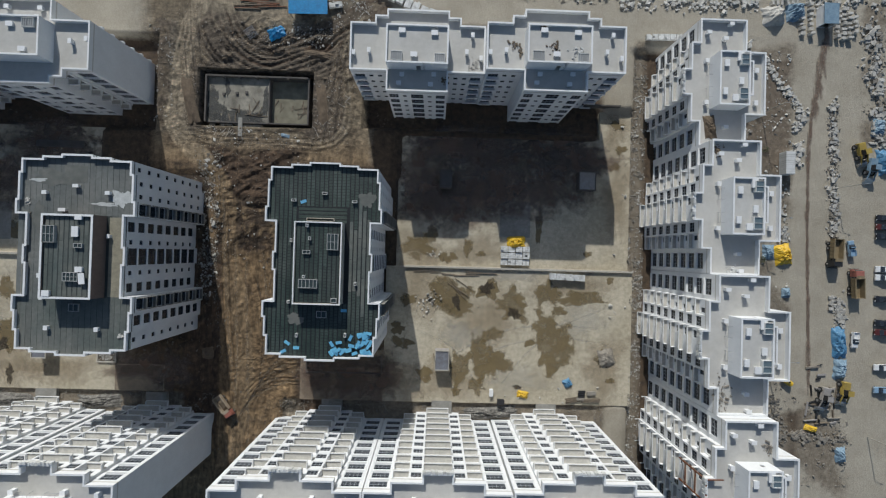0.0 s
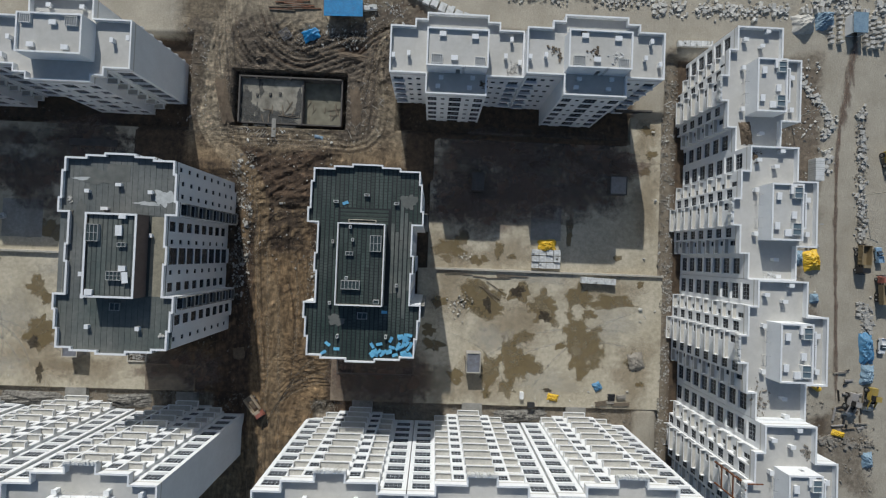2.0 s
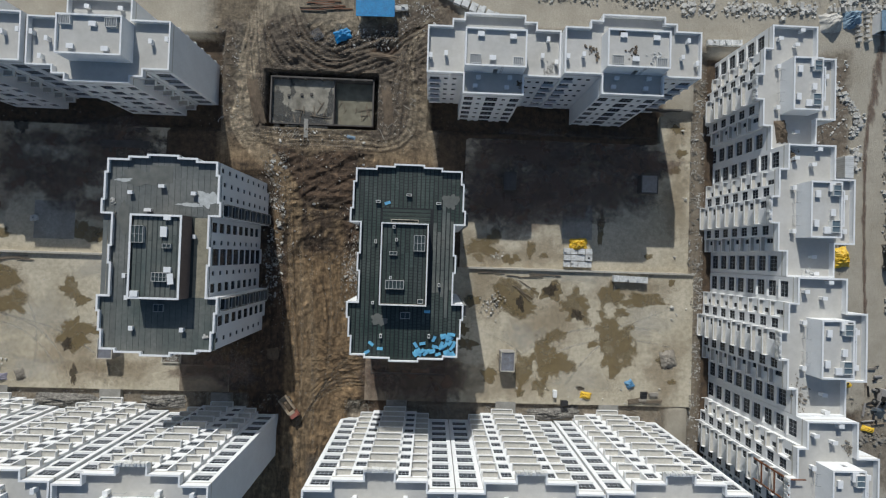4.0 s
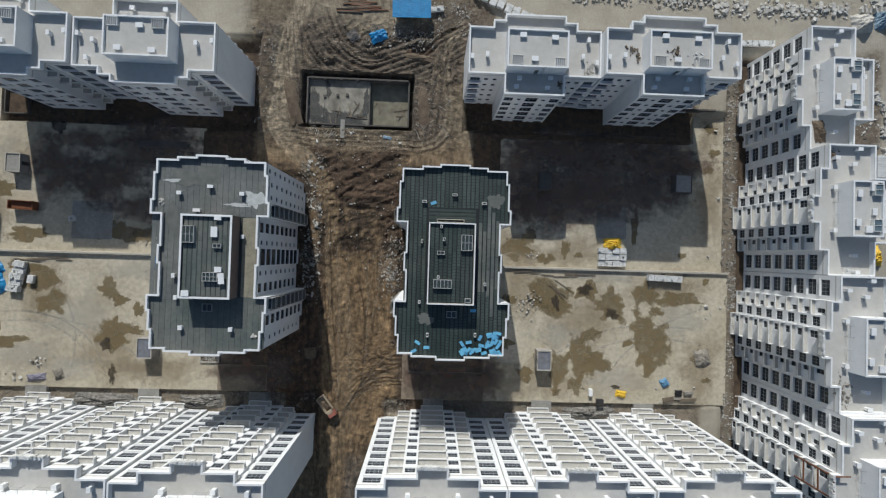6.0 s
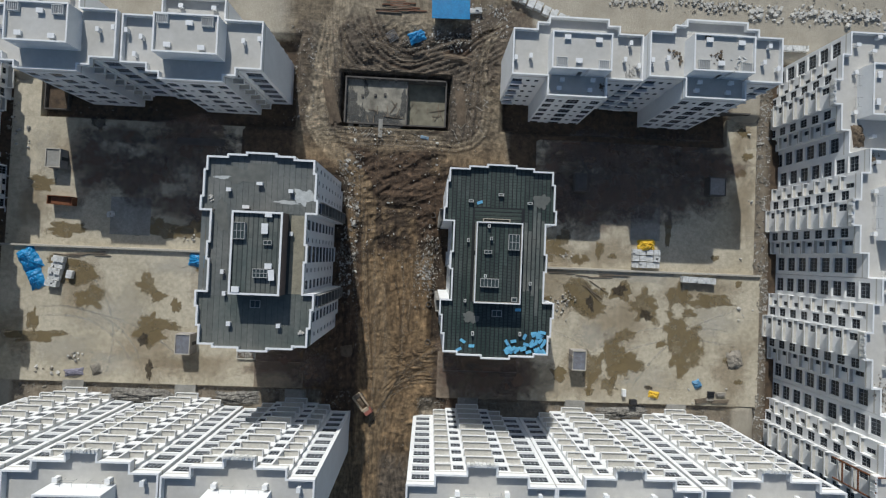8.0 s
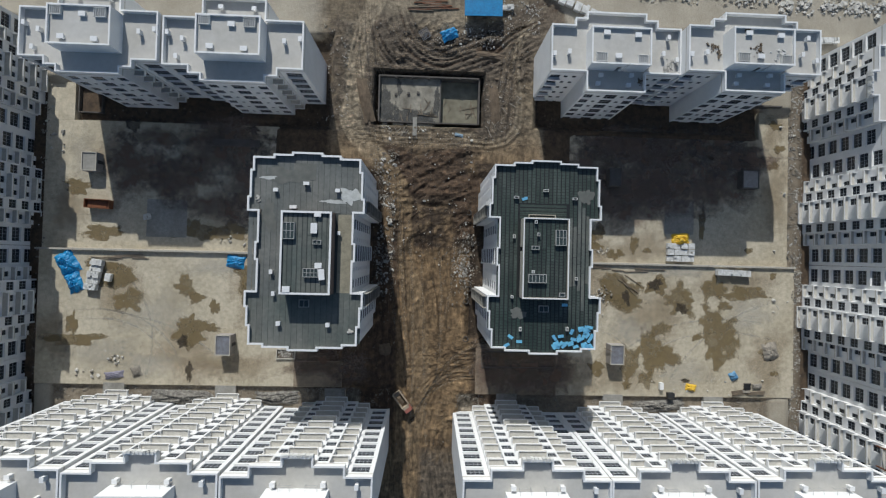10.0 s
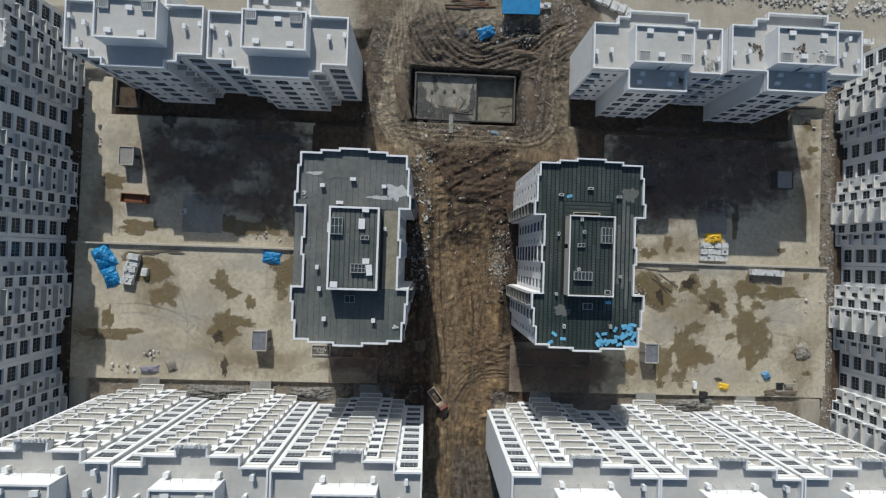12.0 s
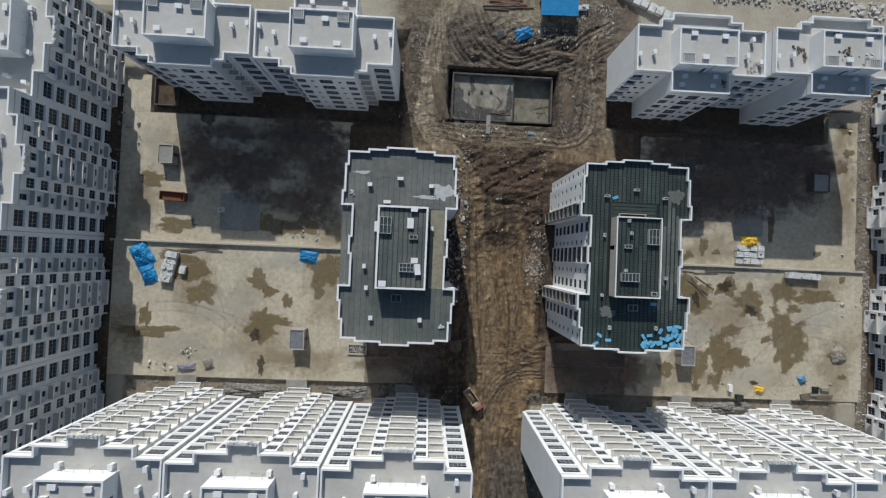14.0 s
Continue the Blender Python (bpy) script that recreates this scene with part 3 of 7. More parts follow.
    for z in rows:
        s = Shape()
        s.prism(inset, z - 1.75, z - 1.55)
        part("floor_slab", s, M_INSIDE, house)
    # balcony floors with a low kerb, ledges over the wing windows, bands under the rear balcony windows
    key = broad, shallow
    if key not in BALCONY:
        x0, x1, y0, y1 = (7.32, 10.1, 0.42, 1.7) if broad else (5.82, 9.1, 0.92 if shallow else 0.62, 2.0)
        ym = 2.52 if shallow else 2.02
        s = Shape()
        s.box(x0, y0, -0.2, x1, y1, 0)
        s.current = 1
        s.box(x0, y1 - 0.16, 0.0, x1, y1, 0.22)
        s.box(x1 - 0.16, y0, 0.0, x1, y1 - 0.16, 0.55)
        side = s.mesh("balcony")
        s = Shape()
        s.box(-2.9, ym, -0.2, 2.9, 3.6, 0)
        s.current = 1
        s.box(-2.95, 3.45, 0, 2.95, 3.6, 0.22)
        s.box(-2.98, ym, 0, -2.84, 3.45, 0.6)
        s.box(2.84, ym, 0, 2.98, 3.45, 0.6)
        middle = s.mesh("balcony")
        w = front[0][1]
        s = Shape()
        s.box(-w / 2 - 0.2, 0, -0.07, w / 2 + 0.2, 0.3, 0.07)
        ledge = s.mesh("ledge")
        s = Shape()
        s.box(-1.5, -0.75, -0.12, 1.5, 0, 0)
        s.box(-1.5, -0.75, 0, 1.5, -0.65, 0.55)
        rail = s.mesh("balcony")
        for me in (side, middle):
            me.materials.append(M_WALL_WARM)
            me.materials.append(M_TRIM)
        ledge.materials.append(M_TRIM)
        rail.materials.append(M_WALL)
        BALCONY[key] = side, middle, ledge, rail
    side, middle, ledge, rail = BALCONY[key]
    for z in rows:
        zf = z - 1.45
        part("balcony", side, None, house, "", pose(0, 0, zf))
        part("balcony", side, None, house, "", Matrix.Translation((0, 0, zf)) @ Matrix.Diagonal((-1, 1, 1, 1)))
        if not broad:
            part("balcony", middle, None, house, "", pose(0, 0, zf))
        for sx in (-1, 1):
            part("ledge", ledge, None, house, "", pose(front[1][0] * sx, 0, z - front[0][2] / 2 - 0.1))
            if seen_rear:
                part("balcony", rail, None, house, "", pose(sx * (h - 1.9), -deep, z - 1.0))
    roof = Shape()
    roof.prism(top, zr - 0.3, zr)
    part("roof", roof, M_SCREED, house, "pale cement screed on the flat roof")
    para = Shape()
    rim(para, top, zr, -0.12, 0.22)
    part("parapet", para, M_WALL, house)
    cope = Shape()
    rim(cope, top, -0.12, 0, 0.30, 0.06)
    part("coping", cope, M_TRIM, house)
    if not broad:
        for k in range(8):
            s = Shape()
            x = -2.7 + k * 0.77
            s.turned(x, 3.95 + RNG.uniform(-0.08, 0.08), -0.3, 0.68, 0.42, 0.8, RNG.uniform(-6, 6))
            for side in (0.0, 0.34):
                if RNG.random() < 0.75:
                    s.turned(x - 0.17 + side, 3.9 + RNG.uniform(-0.1, 0.12), 0.2 + RNG.uniform(0, 0.04), 0.3, 0.5, 0.2, RNG.uniform(-14, 14))
            part("block", s, M_BLOCK, house)
    # roof house
    pw, pf, pr, ph = pent
    ring = [(-pw, -pr), (pw, -pr), (pw, -pf), (-pw, -pf)]
    s = Shape()
    wall_run(s, ring[0], ring[1], zr, ph, 0.25, [(pw - 0.2, pw + 0.8, zr, zr + 2.1)])
    wall_run(s, ring[1], ring[2], zr, ph, 0.25, [(2.0, 2.9, zr + 1.2, zr + 2.0)])
    wall_run(s, ring[2], ring[3], zr, ph, 0.25)
    wall_run(s, ring[3], ring[0], zr, ph, 0.25)
    top_house = part("roof_house", s, M_WALL, house)
    s = Shape()
    s.prism([(-pw + 0.25, -pr + 0.25), (pw - 0.25, -pr + 0.25), (pw - 0.25, -pf - 0.25), (-pw + 0.25, -pf - 0.25)], ph - 0.75, ph - 0.45)
    part("roof", s, M_SCREED, top_house)
    s = Shape()
    rim(s, ring, ph, ph + 0.1, 0.3, 0.06)
    part("coping", s, M_TRIM, top_house)
    zp = ph - 0.45
    skylight(house, -pw + 2.4, -pr + 1.5, zp, 2.6, 2.0, 5 if broad else 2, 1, 0.55 if broad else 0.8, M_BLOCK, M_PALE_GLASS if broad else M_LANTERN)
    skylight(house, pw - 1.9, -pr + 1.3, zp, 2.4, 1.9, 5 if broad else 2, 1, 0.55 if broad else 0.8, M_BLOCK, M_PALE_GLASS if broad else M_LANTERN)
    for x, y in ((-pw * 0.5, -pf - 1.3), (pw * 0.55, -pf - 1.6), (-pw * 0.1, -pr + 1.9)):
        vent(house, x, y, zp, 1.35, 0.85, 0.42)
    for x, y in ((-h + 4.4, -6.2), (-h + 0.8, -6.8), (h - 4.3, -5.9), (h - 0.9, -7.2), (h - 3.0, -2.0)):
        vent(house, x, y, zr, 0.6, 0.9, 1.0)
    for x, y in ((-3.6, -deep - 0.6), (3.9, -deep - 0.4), (-4.3, -deep - 2.6), (3.2, -deep - 2.7)):
        vent(house, x, y, zr, 0.9, 0.7, 0.7)
    if not broad:
        # low rear bay of the roof house, rails along its front, glazed shaft heads
        s = Shape()
        bay = [(-3.4, -pr - 1.5), (4.4, -pr - 1.5), (4.4, -pr), (-3.4, -pr)]
        rim(s, bay, zr, ph - 1.0, 0.22)
        low = part("rear_bay", s, M_WALL, house)
        s = Shape()
        rim(s, bay, ph - 1.0, ph - 0.9, 0.28, 0.05)
        part("coping", s, M_TRIM, low)
        s = Shape()
        s.box(-3.18, -pr - 1.28, zr, 4.18, -pr - 0.22, ph - 1.5)
        part("roof", s, M_SCREED, low)
        for x0, x1 in ((-3.4, -1.2), (1.6, 4.0)):
            s = Shape()
            for z in (0.6, 1.3):
                s.bar((x0, -pf + 0.9, zr + z), (x1, -pf + 0.9, zr + z), 0.035)
            for x in (x0, x1):
                s.bar((x, -pf + 0.9, zr), (x, -pf + 0.9, zr + 1.3), 0.035)
                s.bar((x, -pf + 0.9, zr + 1.3), (x, -pf, zr + 1.3), 0.03)
            part("railing", s, M_STEEL, house)
        for x in (-4.6, 5.0):
            vent(house, x, -pf + 1.1, zr, 0.8, 0.7, 0.9)
        vent(house, pw - 1.2, -pf - 4.6, zp, 1.7, 1.1, 0.5)
        vent(house, -pw + 1.6, -pr + 3.0, zp, 1.3, 1.5, 0.45)
    s = Shape()
    for k in range(2):
        s.bar((1.4 + k * 0.45, -pr - 0.12, zr), (1.4 + k * 0.45, -pr - 0.12, ph + 0.7), 0.03)
    for k in range(11):
        s.bar((1.4, -pr - 0.12, zr + 0.3 + k * 0.35), (1.85, -pr - 0.12, zr + 0.3 + k * 0.35), 0.02, 4)
    part("ladder", s, M_STEEL, house)
    return house


BALCONY = {}
RNG = random.Random(7)
S_TYPE = (6.0, 2.8, 9.6, 2.6)
N_TYPE = (7.1, 1.6, 10.0, 2.6)
SOUTH = Matrix.Diagonal((0.987, 0.987, 1.0, 1.0))
s_unit = slab_unit(28.8, 10, -36.0, 3.0, S_TYPE, pose(-26.7, -44.55, 33.8) @ SOUTH, "southern slabs", False, False)
for x, y in ((1.73, -44.55), (30.16, -44.25), (-71.9, -44.15), (-100.33, -43.65), (-128.76, -43.05)):
    copy_thing(s_unit, pose(x, y, 33.8) @ SOUTH)
n_unit = slab_unit(31.7, 6, -22.0, 3.4, N_TYPE, pose(-5.35, 52.5, 16.9) @ Matrix.Diagonal((0.975, 1.017, 1.0, 1.0)), "northern slabs", True, True)
slab_unit(31.7, 7, -23.0, 3.4, N_TYPE, pose(25.84, 52.0, 19.8) @ Matrix.Diagonal((0.9855, 0.9855, 1.0, 1.0)), "northern slabs", True, True)
copy_thing(n_unit, pose(-93.1, 38.4, 19.0, 0, 0, 180))
copy_thing(n_unit, pose(-124.05, 38.9, 19.6, 0, 0, 180) @ Matrix.Diagonal((0.955, 1.0, 1.0, 1.0)))
for floors, top, y in ((6, 18.2, 41.0), (8, 23.0, 11.9), (9, 26.0, -17.3), (10, 28.7, -46.5)):
    east = slab_unit(29.1, floors, -top - 5.0, 3.6, S_TYPE, pose(59.3, y, top, 0, 0, 90), "eastern slabs", False, False, True)
    slab_unit(29.1, floors, -top - 7.0, 3.6, S_TYPE, pose(-154.2, y + 0.3, top + 2.1, 0, 0, -90), "western slabs", False, False)


# rusty hoist frame on the roof edge and front of the southernmost eastern unit
hoist = thing("hoist_frame", "rusty steel hoist frame fixed to the slab's front", "hoist", pose(55.42, -46.0, 28.7))
for dy in (-2.3, 2.3):
    s = Shape()
    s.box(-0.12, dy - 0.14, -9.0, 0.12, dy + 0.14, 0.3)
    part("post", s, M_RUST, hoist)
    s = Shape()
    s.box(0.12, dy - 0.1, 0.0, 3.6, dy + 0.1, 0.2)
    part("arm", s, M_RUST, hoist)
for z in (0.1, -3.4, -6.8):
    s = Shape()
    s.box(-0.1, -2.16, z - 0.12, 0.1, 2.16, z + 0.12)
    part("crossbar", s, M_RUST, hoist)


# ---- free-standing towers ----
TOWER_SECTIONS = [(-19.5, -15.7, 11.2), (-15.7, -11.8, 11.75), (-11.8, -8.4, 12.2), (-8.4, -2.0, 9.9), (-2.0, 1.9, 10.35), (1.9, 8.2, 9.9), (8.2, 11.3, 12.1), (11.3, 16.9, 11.65), (16.9, 19.6, 11.15)]
TOWER_COLS = [(18.2, 0.95, 1.0, 1), (15.2, 0.95, 1.0, 1), (12.5, 0.95, 1.0, 1), (9.7, 2.3, 2.1, 2), (6.1, 2.1, 2.0, 2), (2.9, 0.95, 1.0, 1), (-0.1, 3.6, 2.6, 2),
              (-3.6, 0.95, 1.0, 1), (-6.7, 1.9, 1.8, 2), (-10.0, 2.3, 2.1, 2), (-13.5, 2.1, 2.0, 2), (-17.6, 0.95, 1.0, 1)]


def tower_ring():
    right = []
    for y0, y1, x in TOWER_SECTIONS:
        right += [(x, y0), (x, y1)]
    end = [(7.0, 19.6), (7.0, 20.2), (3.2, 20.2), (3.2, 20.7), (-3.2, 20.7), (-3.2, 20.2), (-7.0, 20.2), (-7.0, 19.6)]
    left = [(-x, y) for x, y in reversed(right)]
    low = [(-8.3, -19.5), (-8.3, -20.1), (-3.1, -20.1), (-3.1, -20.7), (3.1, -20.7), (3.1, -20.1), (8.3, -20.1), (8.3, -19.5)]
    return right + end + left + low


def inside_spans(ring, x):
    """The stretches of y inside the ring at this x."""
    ys = []
    for (xa, ya), (xb, yb) in zip(ring, ring[1:] + ring[:1]):
        if (xa <= x) != (xb <= x):
            ys.append(ya + (x - xa) / (xb - xa) * (yb - ya))
    ys.sort()
    return list(zip(ys[::2], ys[1::2]))


def tower(at, label, pent, ph, sheet, pent_wall, dusty):
    """An eight-storey tower; the origin is its middle at the parapet's top."""
    house = thing("tower_block", label, "apartment building", at, "twin towers")
    ring = tower_ring()
    zr, floors, pitch = -0.75, 8, 3.02
    rows = [-2.35 - i * pitch for i in range(floors)]
    walls = Shape()
    n = len(ring)
    spots = []
    for i in range(n):
        p, q = Vector(ring[i]), Vector(ring[(i + 1) % n])
        d = q - p
        holes = []
        if abs(d.x) < 0.01:
            out = 0 if d.y > 0 else 180
            for y, w, ht, cols in TOWER_COLS:
                if min(p.y, q.y) < y < max(p.y, q.y) and abs(d.y) > 2:
                    s = abs(y - p.y)
                    holes += [(s - w / 2, s + w / 2, z - ht / 2, z + ht / 2) for z in reversed(rows)]
                    spots += [(p.x, y, z, out, w, ht, cols) for z in rows]
        elif abs(d.x) > 2.5:
            out = 270 if d.x > 0 else 90
            s = abs(d.x) / 2
            holes += [(s - 0.9, s + 0.9, z - 0.8, z + 0.8) for z in reversed(rows)]
            spots += [((p.x + q.x) / 2, p.y, z, out, 1.8, 1.6, 3) for z in rows]
        wall_run(walls, p, q, -27.5, zr - 0.25, 0.28, holes, corner_trim(ring, i, 0.28))
    part("wall", walls, M_WALL, house)
    for x, y, z, out, w, ht, cols in spots:
        window(house, x, y, z, out, w, ht, cols, 2 if ht > 1.2 else 1, out in (0, 180), 0.2, M_DARK_METAL)
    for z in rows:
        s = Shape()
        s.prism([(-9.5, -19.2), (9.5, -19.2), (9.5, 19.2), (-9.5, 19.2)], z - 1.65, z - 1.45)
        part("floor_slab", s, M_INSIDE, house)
    # balconies in front of the tall openings
    for y, sect in ((9.7, 12.1), (-10.0, 12.2)):
        for sx in (-1, 1):
            s = Shape()
            xa, xb = sect, sect + 0.8
            s.box(xa, y - 1.25, -0.12, xb, y + 1.25, 0)
            s.box(xa, y - 1.3, 0, xb, y - 1.2, 1.9)
            s.box(xa, y + 1.2, 0, xb, y + 1.3, 1.9)
            s.box(xb - 0.08, y - 1.2, 0, xb, y + 1.2, 0.35)
            me = s.mesh("balcony")
            me.materials.append(M_SLAB)
            for z in rows:
                part("balcony", me, None, house, "", Matrix.Translation((0, 0, z - 1.1)) @ Matrix.Diagonal((sx, 1, 1, 1)))
    roof = Shape()
    roof.prism(ring, zr - 0.25, zr)
    part("roof", roof, M_SEAM_DUSTY if dusty else M_SEAM, house, "dusty bitumen under the roofing sheets" if dusty else "black bitumen under the roofing sheets")
    para = Shape()
    rim(para, ring, zr, -0.1, 0.2)
    part("parapet", para, M_WALL, house)
    cope = Shape()
    rim(cope, ring, -0.1, 0, 0.36 if dusty else 0.27, 0.05)
    part("coping", cope, M_TRIM, house)
    rng = random.Random(3 if dusty else 5)
    x0, x1, y0, y1 = pent
    seam = 0.22 if dusty else 0.24
    x = -12.2
    while x < 12.2:
        wide = 1.2 if dusty else 0.92
        for ya, yb in inside_spans(ring, min(max(x + wide / 2, -12.1), 12.05)):
            ya, yb = ya + 0.22, yb - 0.22
            pieces = [(ya, yb)]
            if x + wide > x0 - 0.05 and x < x1 + 0.05:
                pieces = [(ya, y0 - 0.05), (y1 + (0.05 if dusty else 3.4), yb)]
            elif dusty and yb > y1 + 2:
                pieces = [(ya, -9.5), (-9.5, yb)] if x < x0 else [(ya, y1), (y1, yb)]
            for a, b in pieces:
                cuts = [a]
                reach = 60 if dusty else 9.5
                while b - cuts[-1] > reach:
                    cuts.append(cuts[-1] + rng.uniform(reach * 0.55, reach * 0.9))
                cuts.append(b)
                for c, d in zip(cuts, cuts[1:]):
                    if d - c < 0.5:
                        continue
                    s = Shape()
                    lift = rng.uniform(0.012, 0.03)
                    gap = 0.07 if dusty else seam
                    xa, xb = max(x + gap / 2, -12.0), min(x + wide - gap / 2, 12.0)
                    s.box(xa, c + 0.03, zr, xb, d - 0.03, zr + lift)
                    worn = not dusty and x > 4.2 and -7.5 < (c + d) / 2 < 11
                    greyed = dusty and c > -9.6 and (x < x0 or c > y1 - 0.1)
                    part("roofing_sheet", s, M_SHEET_GREY if greyed else M_SHEET_DUSTY if worn else sheet, house)
        x += wide
    if not dusty:
        for k in range(4):
            s = Shape()
            s.box(x0 - 0.2, y1 + 0.1 + 0.82 * k, zr, x1 + 0.3, y1 + 0.74 + 0.82 * k, zr + 0.02)
            part("roofing_sheet", s, sheet, house)
    s = Shape()
    box = [(x0, y0), (x1, y0), (x1, y1), (x0, y1)]
    wall_run(s, box[0], box[1], zr, ph, 0.25, [(2.0, 2.9, zr, zr + 2.0)])
    wall_run(s, box[1], box[2], zr, ph, 0.25)
    wall_run(s, box[2], box[3], zr, ph, 0.25)
    wall_run(s, box[3], box[0], zr, ph, 0.25, [(6.0, 6.9, zr, zr + 2.0)])
    top_house = part("roof_house", s, pent_wall, house)
    s = Shape()
    s.box(x0 + 0.25, y0 + 0.25, ph - 0.65, x1 - 0.25, y1 - 0.25, ph - 0.4)
    part("roof", s, M_SEAM_DUSTY if dusty else M_SEAM, top_house)
    s = Shape()
    rim(s, box, ph, ph + 0.1, 0.36 if dusty else 0.17, 0.05)
    part("coping", s, M_TRIM, top_house)
    x = x0 + 0.3
    while x < x1 - 0.6:
        wide = min(0.98 if dusty else 0.92, x1 - 0.3 - x)
        cut = rng.uniform(y0 + 4, y1 - 4)
        for c, d in ((y0 + 0.3, cut), (cut, y1 - 0.3)):
            s = Shape()
            s.box(x + seam / 2, c + 0.03, ph - 0.4, x + wide - seam / 2, d - 0.03, ph - 0.4 + rng.uniform(0.012, 0.03))
            part("roofing_sheet", s, sheet, house)
        x += wide
    return house, zr, ph - 0.4


A_AT, B_AT = (-74.2, -2.3, 24.9), (-23.55, -2.3, 24.4)
M_PENT_BROWN = stained("brown_brick_render", (0.17, 0.125, 0.105), (0.11, 0.08, 0.07), 0.9, 0.7, 4.0, 0.6)
tower_a, zr, zp = tower(pose(*A_AT), "eight-storey white tower with dusty grey felt roof", (-4.1, 6.0, -8.7, 8.1), 2.8, M_SHEET_DUSTY, M_PENT_BROWN, True)


def on_a(x, y):
    return x - A_AT[0], y - A_AT[1]


for x, y, w, d in ((-74.3, 11.9, 1.2, 0.6), (-80.6, 10.4, 0.9, 0.7), (-67.8, 10.6, 0.9, 0.7), (-79.3, -17.4, 0.75, 0.9), (-69.1, -17.5, 0.75, 0.9), (-81.1, -6.7, 0.6, 0.9), (-80.5, -11.2, 0.6, 0.9), (-67.3, 1.7, 0.5, 0.8), (-76.9, 6.9, 1.5, 0.6)):
    vent(tower_a, *on_a(x, y), zr, w * 0.85, d * 0.8, 0.7)
for x, y, w, d in ((-71.0, 5.2, 1.2, 0.7), (-76.9, -10.0, 1.3, 1.0), (-70.6, -5.1, 1.2, 0.9), (-71.7, 2.4, 1.1, 1.9), (-79.0, 1.7, 0.5, 2.0)):
    vent(tower_a, *on_a(x, y), zp if x > -78.5 else zr, w, d, 0.5 if d < 1.5 else 0.35)
skylight(tower_a, *on_a(-76.7, 1.8), zp, 2.4, 3.4, 3, 2)
skylight(tower_a, *on_a(-72.1, -6.6), zp, 3.0, 1.8, 4, 2)
skylight(tower_a, *on_a(-71.0, -0.4), zp, 1.7, 0.9, 2, 1, 0.5)
skylight(tower_a, *on_a(-74.2, -13.2), zr, 2.1, 1.6, 2, 1, 0.3)
s = Shape()
s.turned(*on_a(-69.9, -6.9), zp + 0.62, 1.2, 2.2, 0.06, 6)
part("white_board", s, M_TRIM, tower_a)
s = Shape()
s.box(6.6, -8.6, zr, 9.5, 7.9, zr + 0.04)
part("sand_layer", s, M_SAND, tower_a, "pale sandy strip on the roof")

tower_b, zr_b, zp_b = tower(pose(*B_AT), "eight-storey white tower with dark green felt roof", (-5.2, 4.4, -8.7, 8.1), 2.2, M_SHEET, M_PALE_RENDER, False)


def on_b(x, y):
    return x - B_AT[0], y - B_AT[1]


for x, y, w, d in ((-29.9, 10.4, 1.0, 0.5), (-23.5, 12.0, 1.1, 0.5), (-17.2, 10.4, 1.0, 0.5), (-30.2, 2.0, 0.45, 0.8), (-28.5, -17.8, 0.5, 0.8), (-18.4, -17.6, 0.5, 0.8), (-16.6, -6.8, 0.5, 0.7), (-30.4, -10.9, 0.5, 0.6)):
    shaft(tower_b, *on_b(x, y), zr_b, w, d)
for x, y, w, d in ((-26.2, 5.0, 0.5, 0.7), (-25.6, 2.4, 0.5, 0.7), (-26.6, -5.4, 0.5, 0.6)):
    shaft(tower_b, *on_b(x, y), zp_b, w, d)
skylight(tower_b, *on_b(-20.9, 1.8), zp_b, 2.3, 3.3, 3, 2)
skylight(tower_b, *on_b(-25.7, -6.8), zp_b, 3.8, 1.8, 5, 1)
skylight(tower_b, *on_b(-26.2, -0.4), zp_b, 1.6, 0.8, 2, 1, 0.5)
skylight(tower_b, *on_b(-20.4, -10.1), zp_b, 1.2, 0.9, 1, 1, 0.5)
skylight(tower_b, *on_b(-23.5, -13.4), zr_b, 2.1, 1.4, 2, 1, 0.4)
s = Shape()
rim(s, [(-3.6, 8.4), (2.2, 8.4), (2.2, 9.1), (-3.6, 9.1)], zr_b, zr_b + 0.5, 0.12)
part("upstand", s, M_PALE_RENDER, tower_b)
rng = random.Random(11)
for x, y, turn in [(-28.0, 10.2, 20), (-30.5, -19.5, -35), (-28.6, -20.5, 0), (-31.3, -21.3, 30), (-18.9, -12.5, 0)]:
    s = Shape()
    s.turned(0, 0, 0.03, 1.25, 0.62, 0.06)
    solid("foam_board", s, M_FOAM, "loose pale blue insulation board on the felt roof", "insulation board", "insulation boards", at=pose(x, y, B_AT[2] + zr_b + 0.035, 0, 0, turn))
for k in range(38):
    x = -13.0 - rng.random() ** 1.4 * 8.2
    y = -21.5 + rng.random() ** 1.3 * (4.6 if x > -17.5 else 2.4)
    if not (-21.5 < x < -12.9 and y < -16.8):
        continue
    s = Shape()
    s.turned(0, 0, 0.03, 1.25, 0.62, 0.06, 0, rng.uniform(-4, 4), rng.uniform(-4, 4))
    solid("foam_board", s, M_FOAM, "loose pale blue insulation board on the felt roof", "insulation board", "insulation boards", at=pose(x, y, B_AT[2] + zr_b + 0.07 + 0.012 * k, 0, 0, rng.choice((15, 30, 75, -20, 55, -60)) + rng.uniform(-10, 10)))


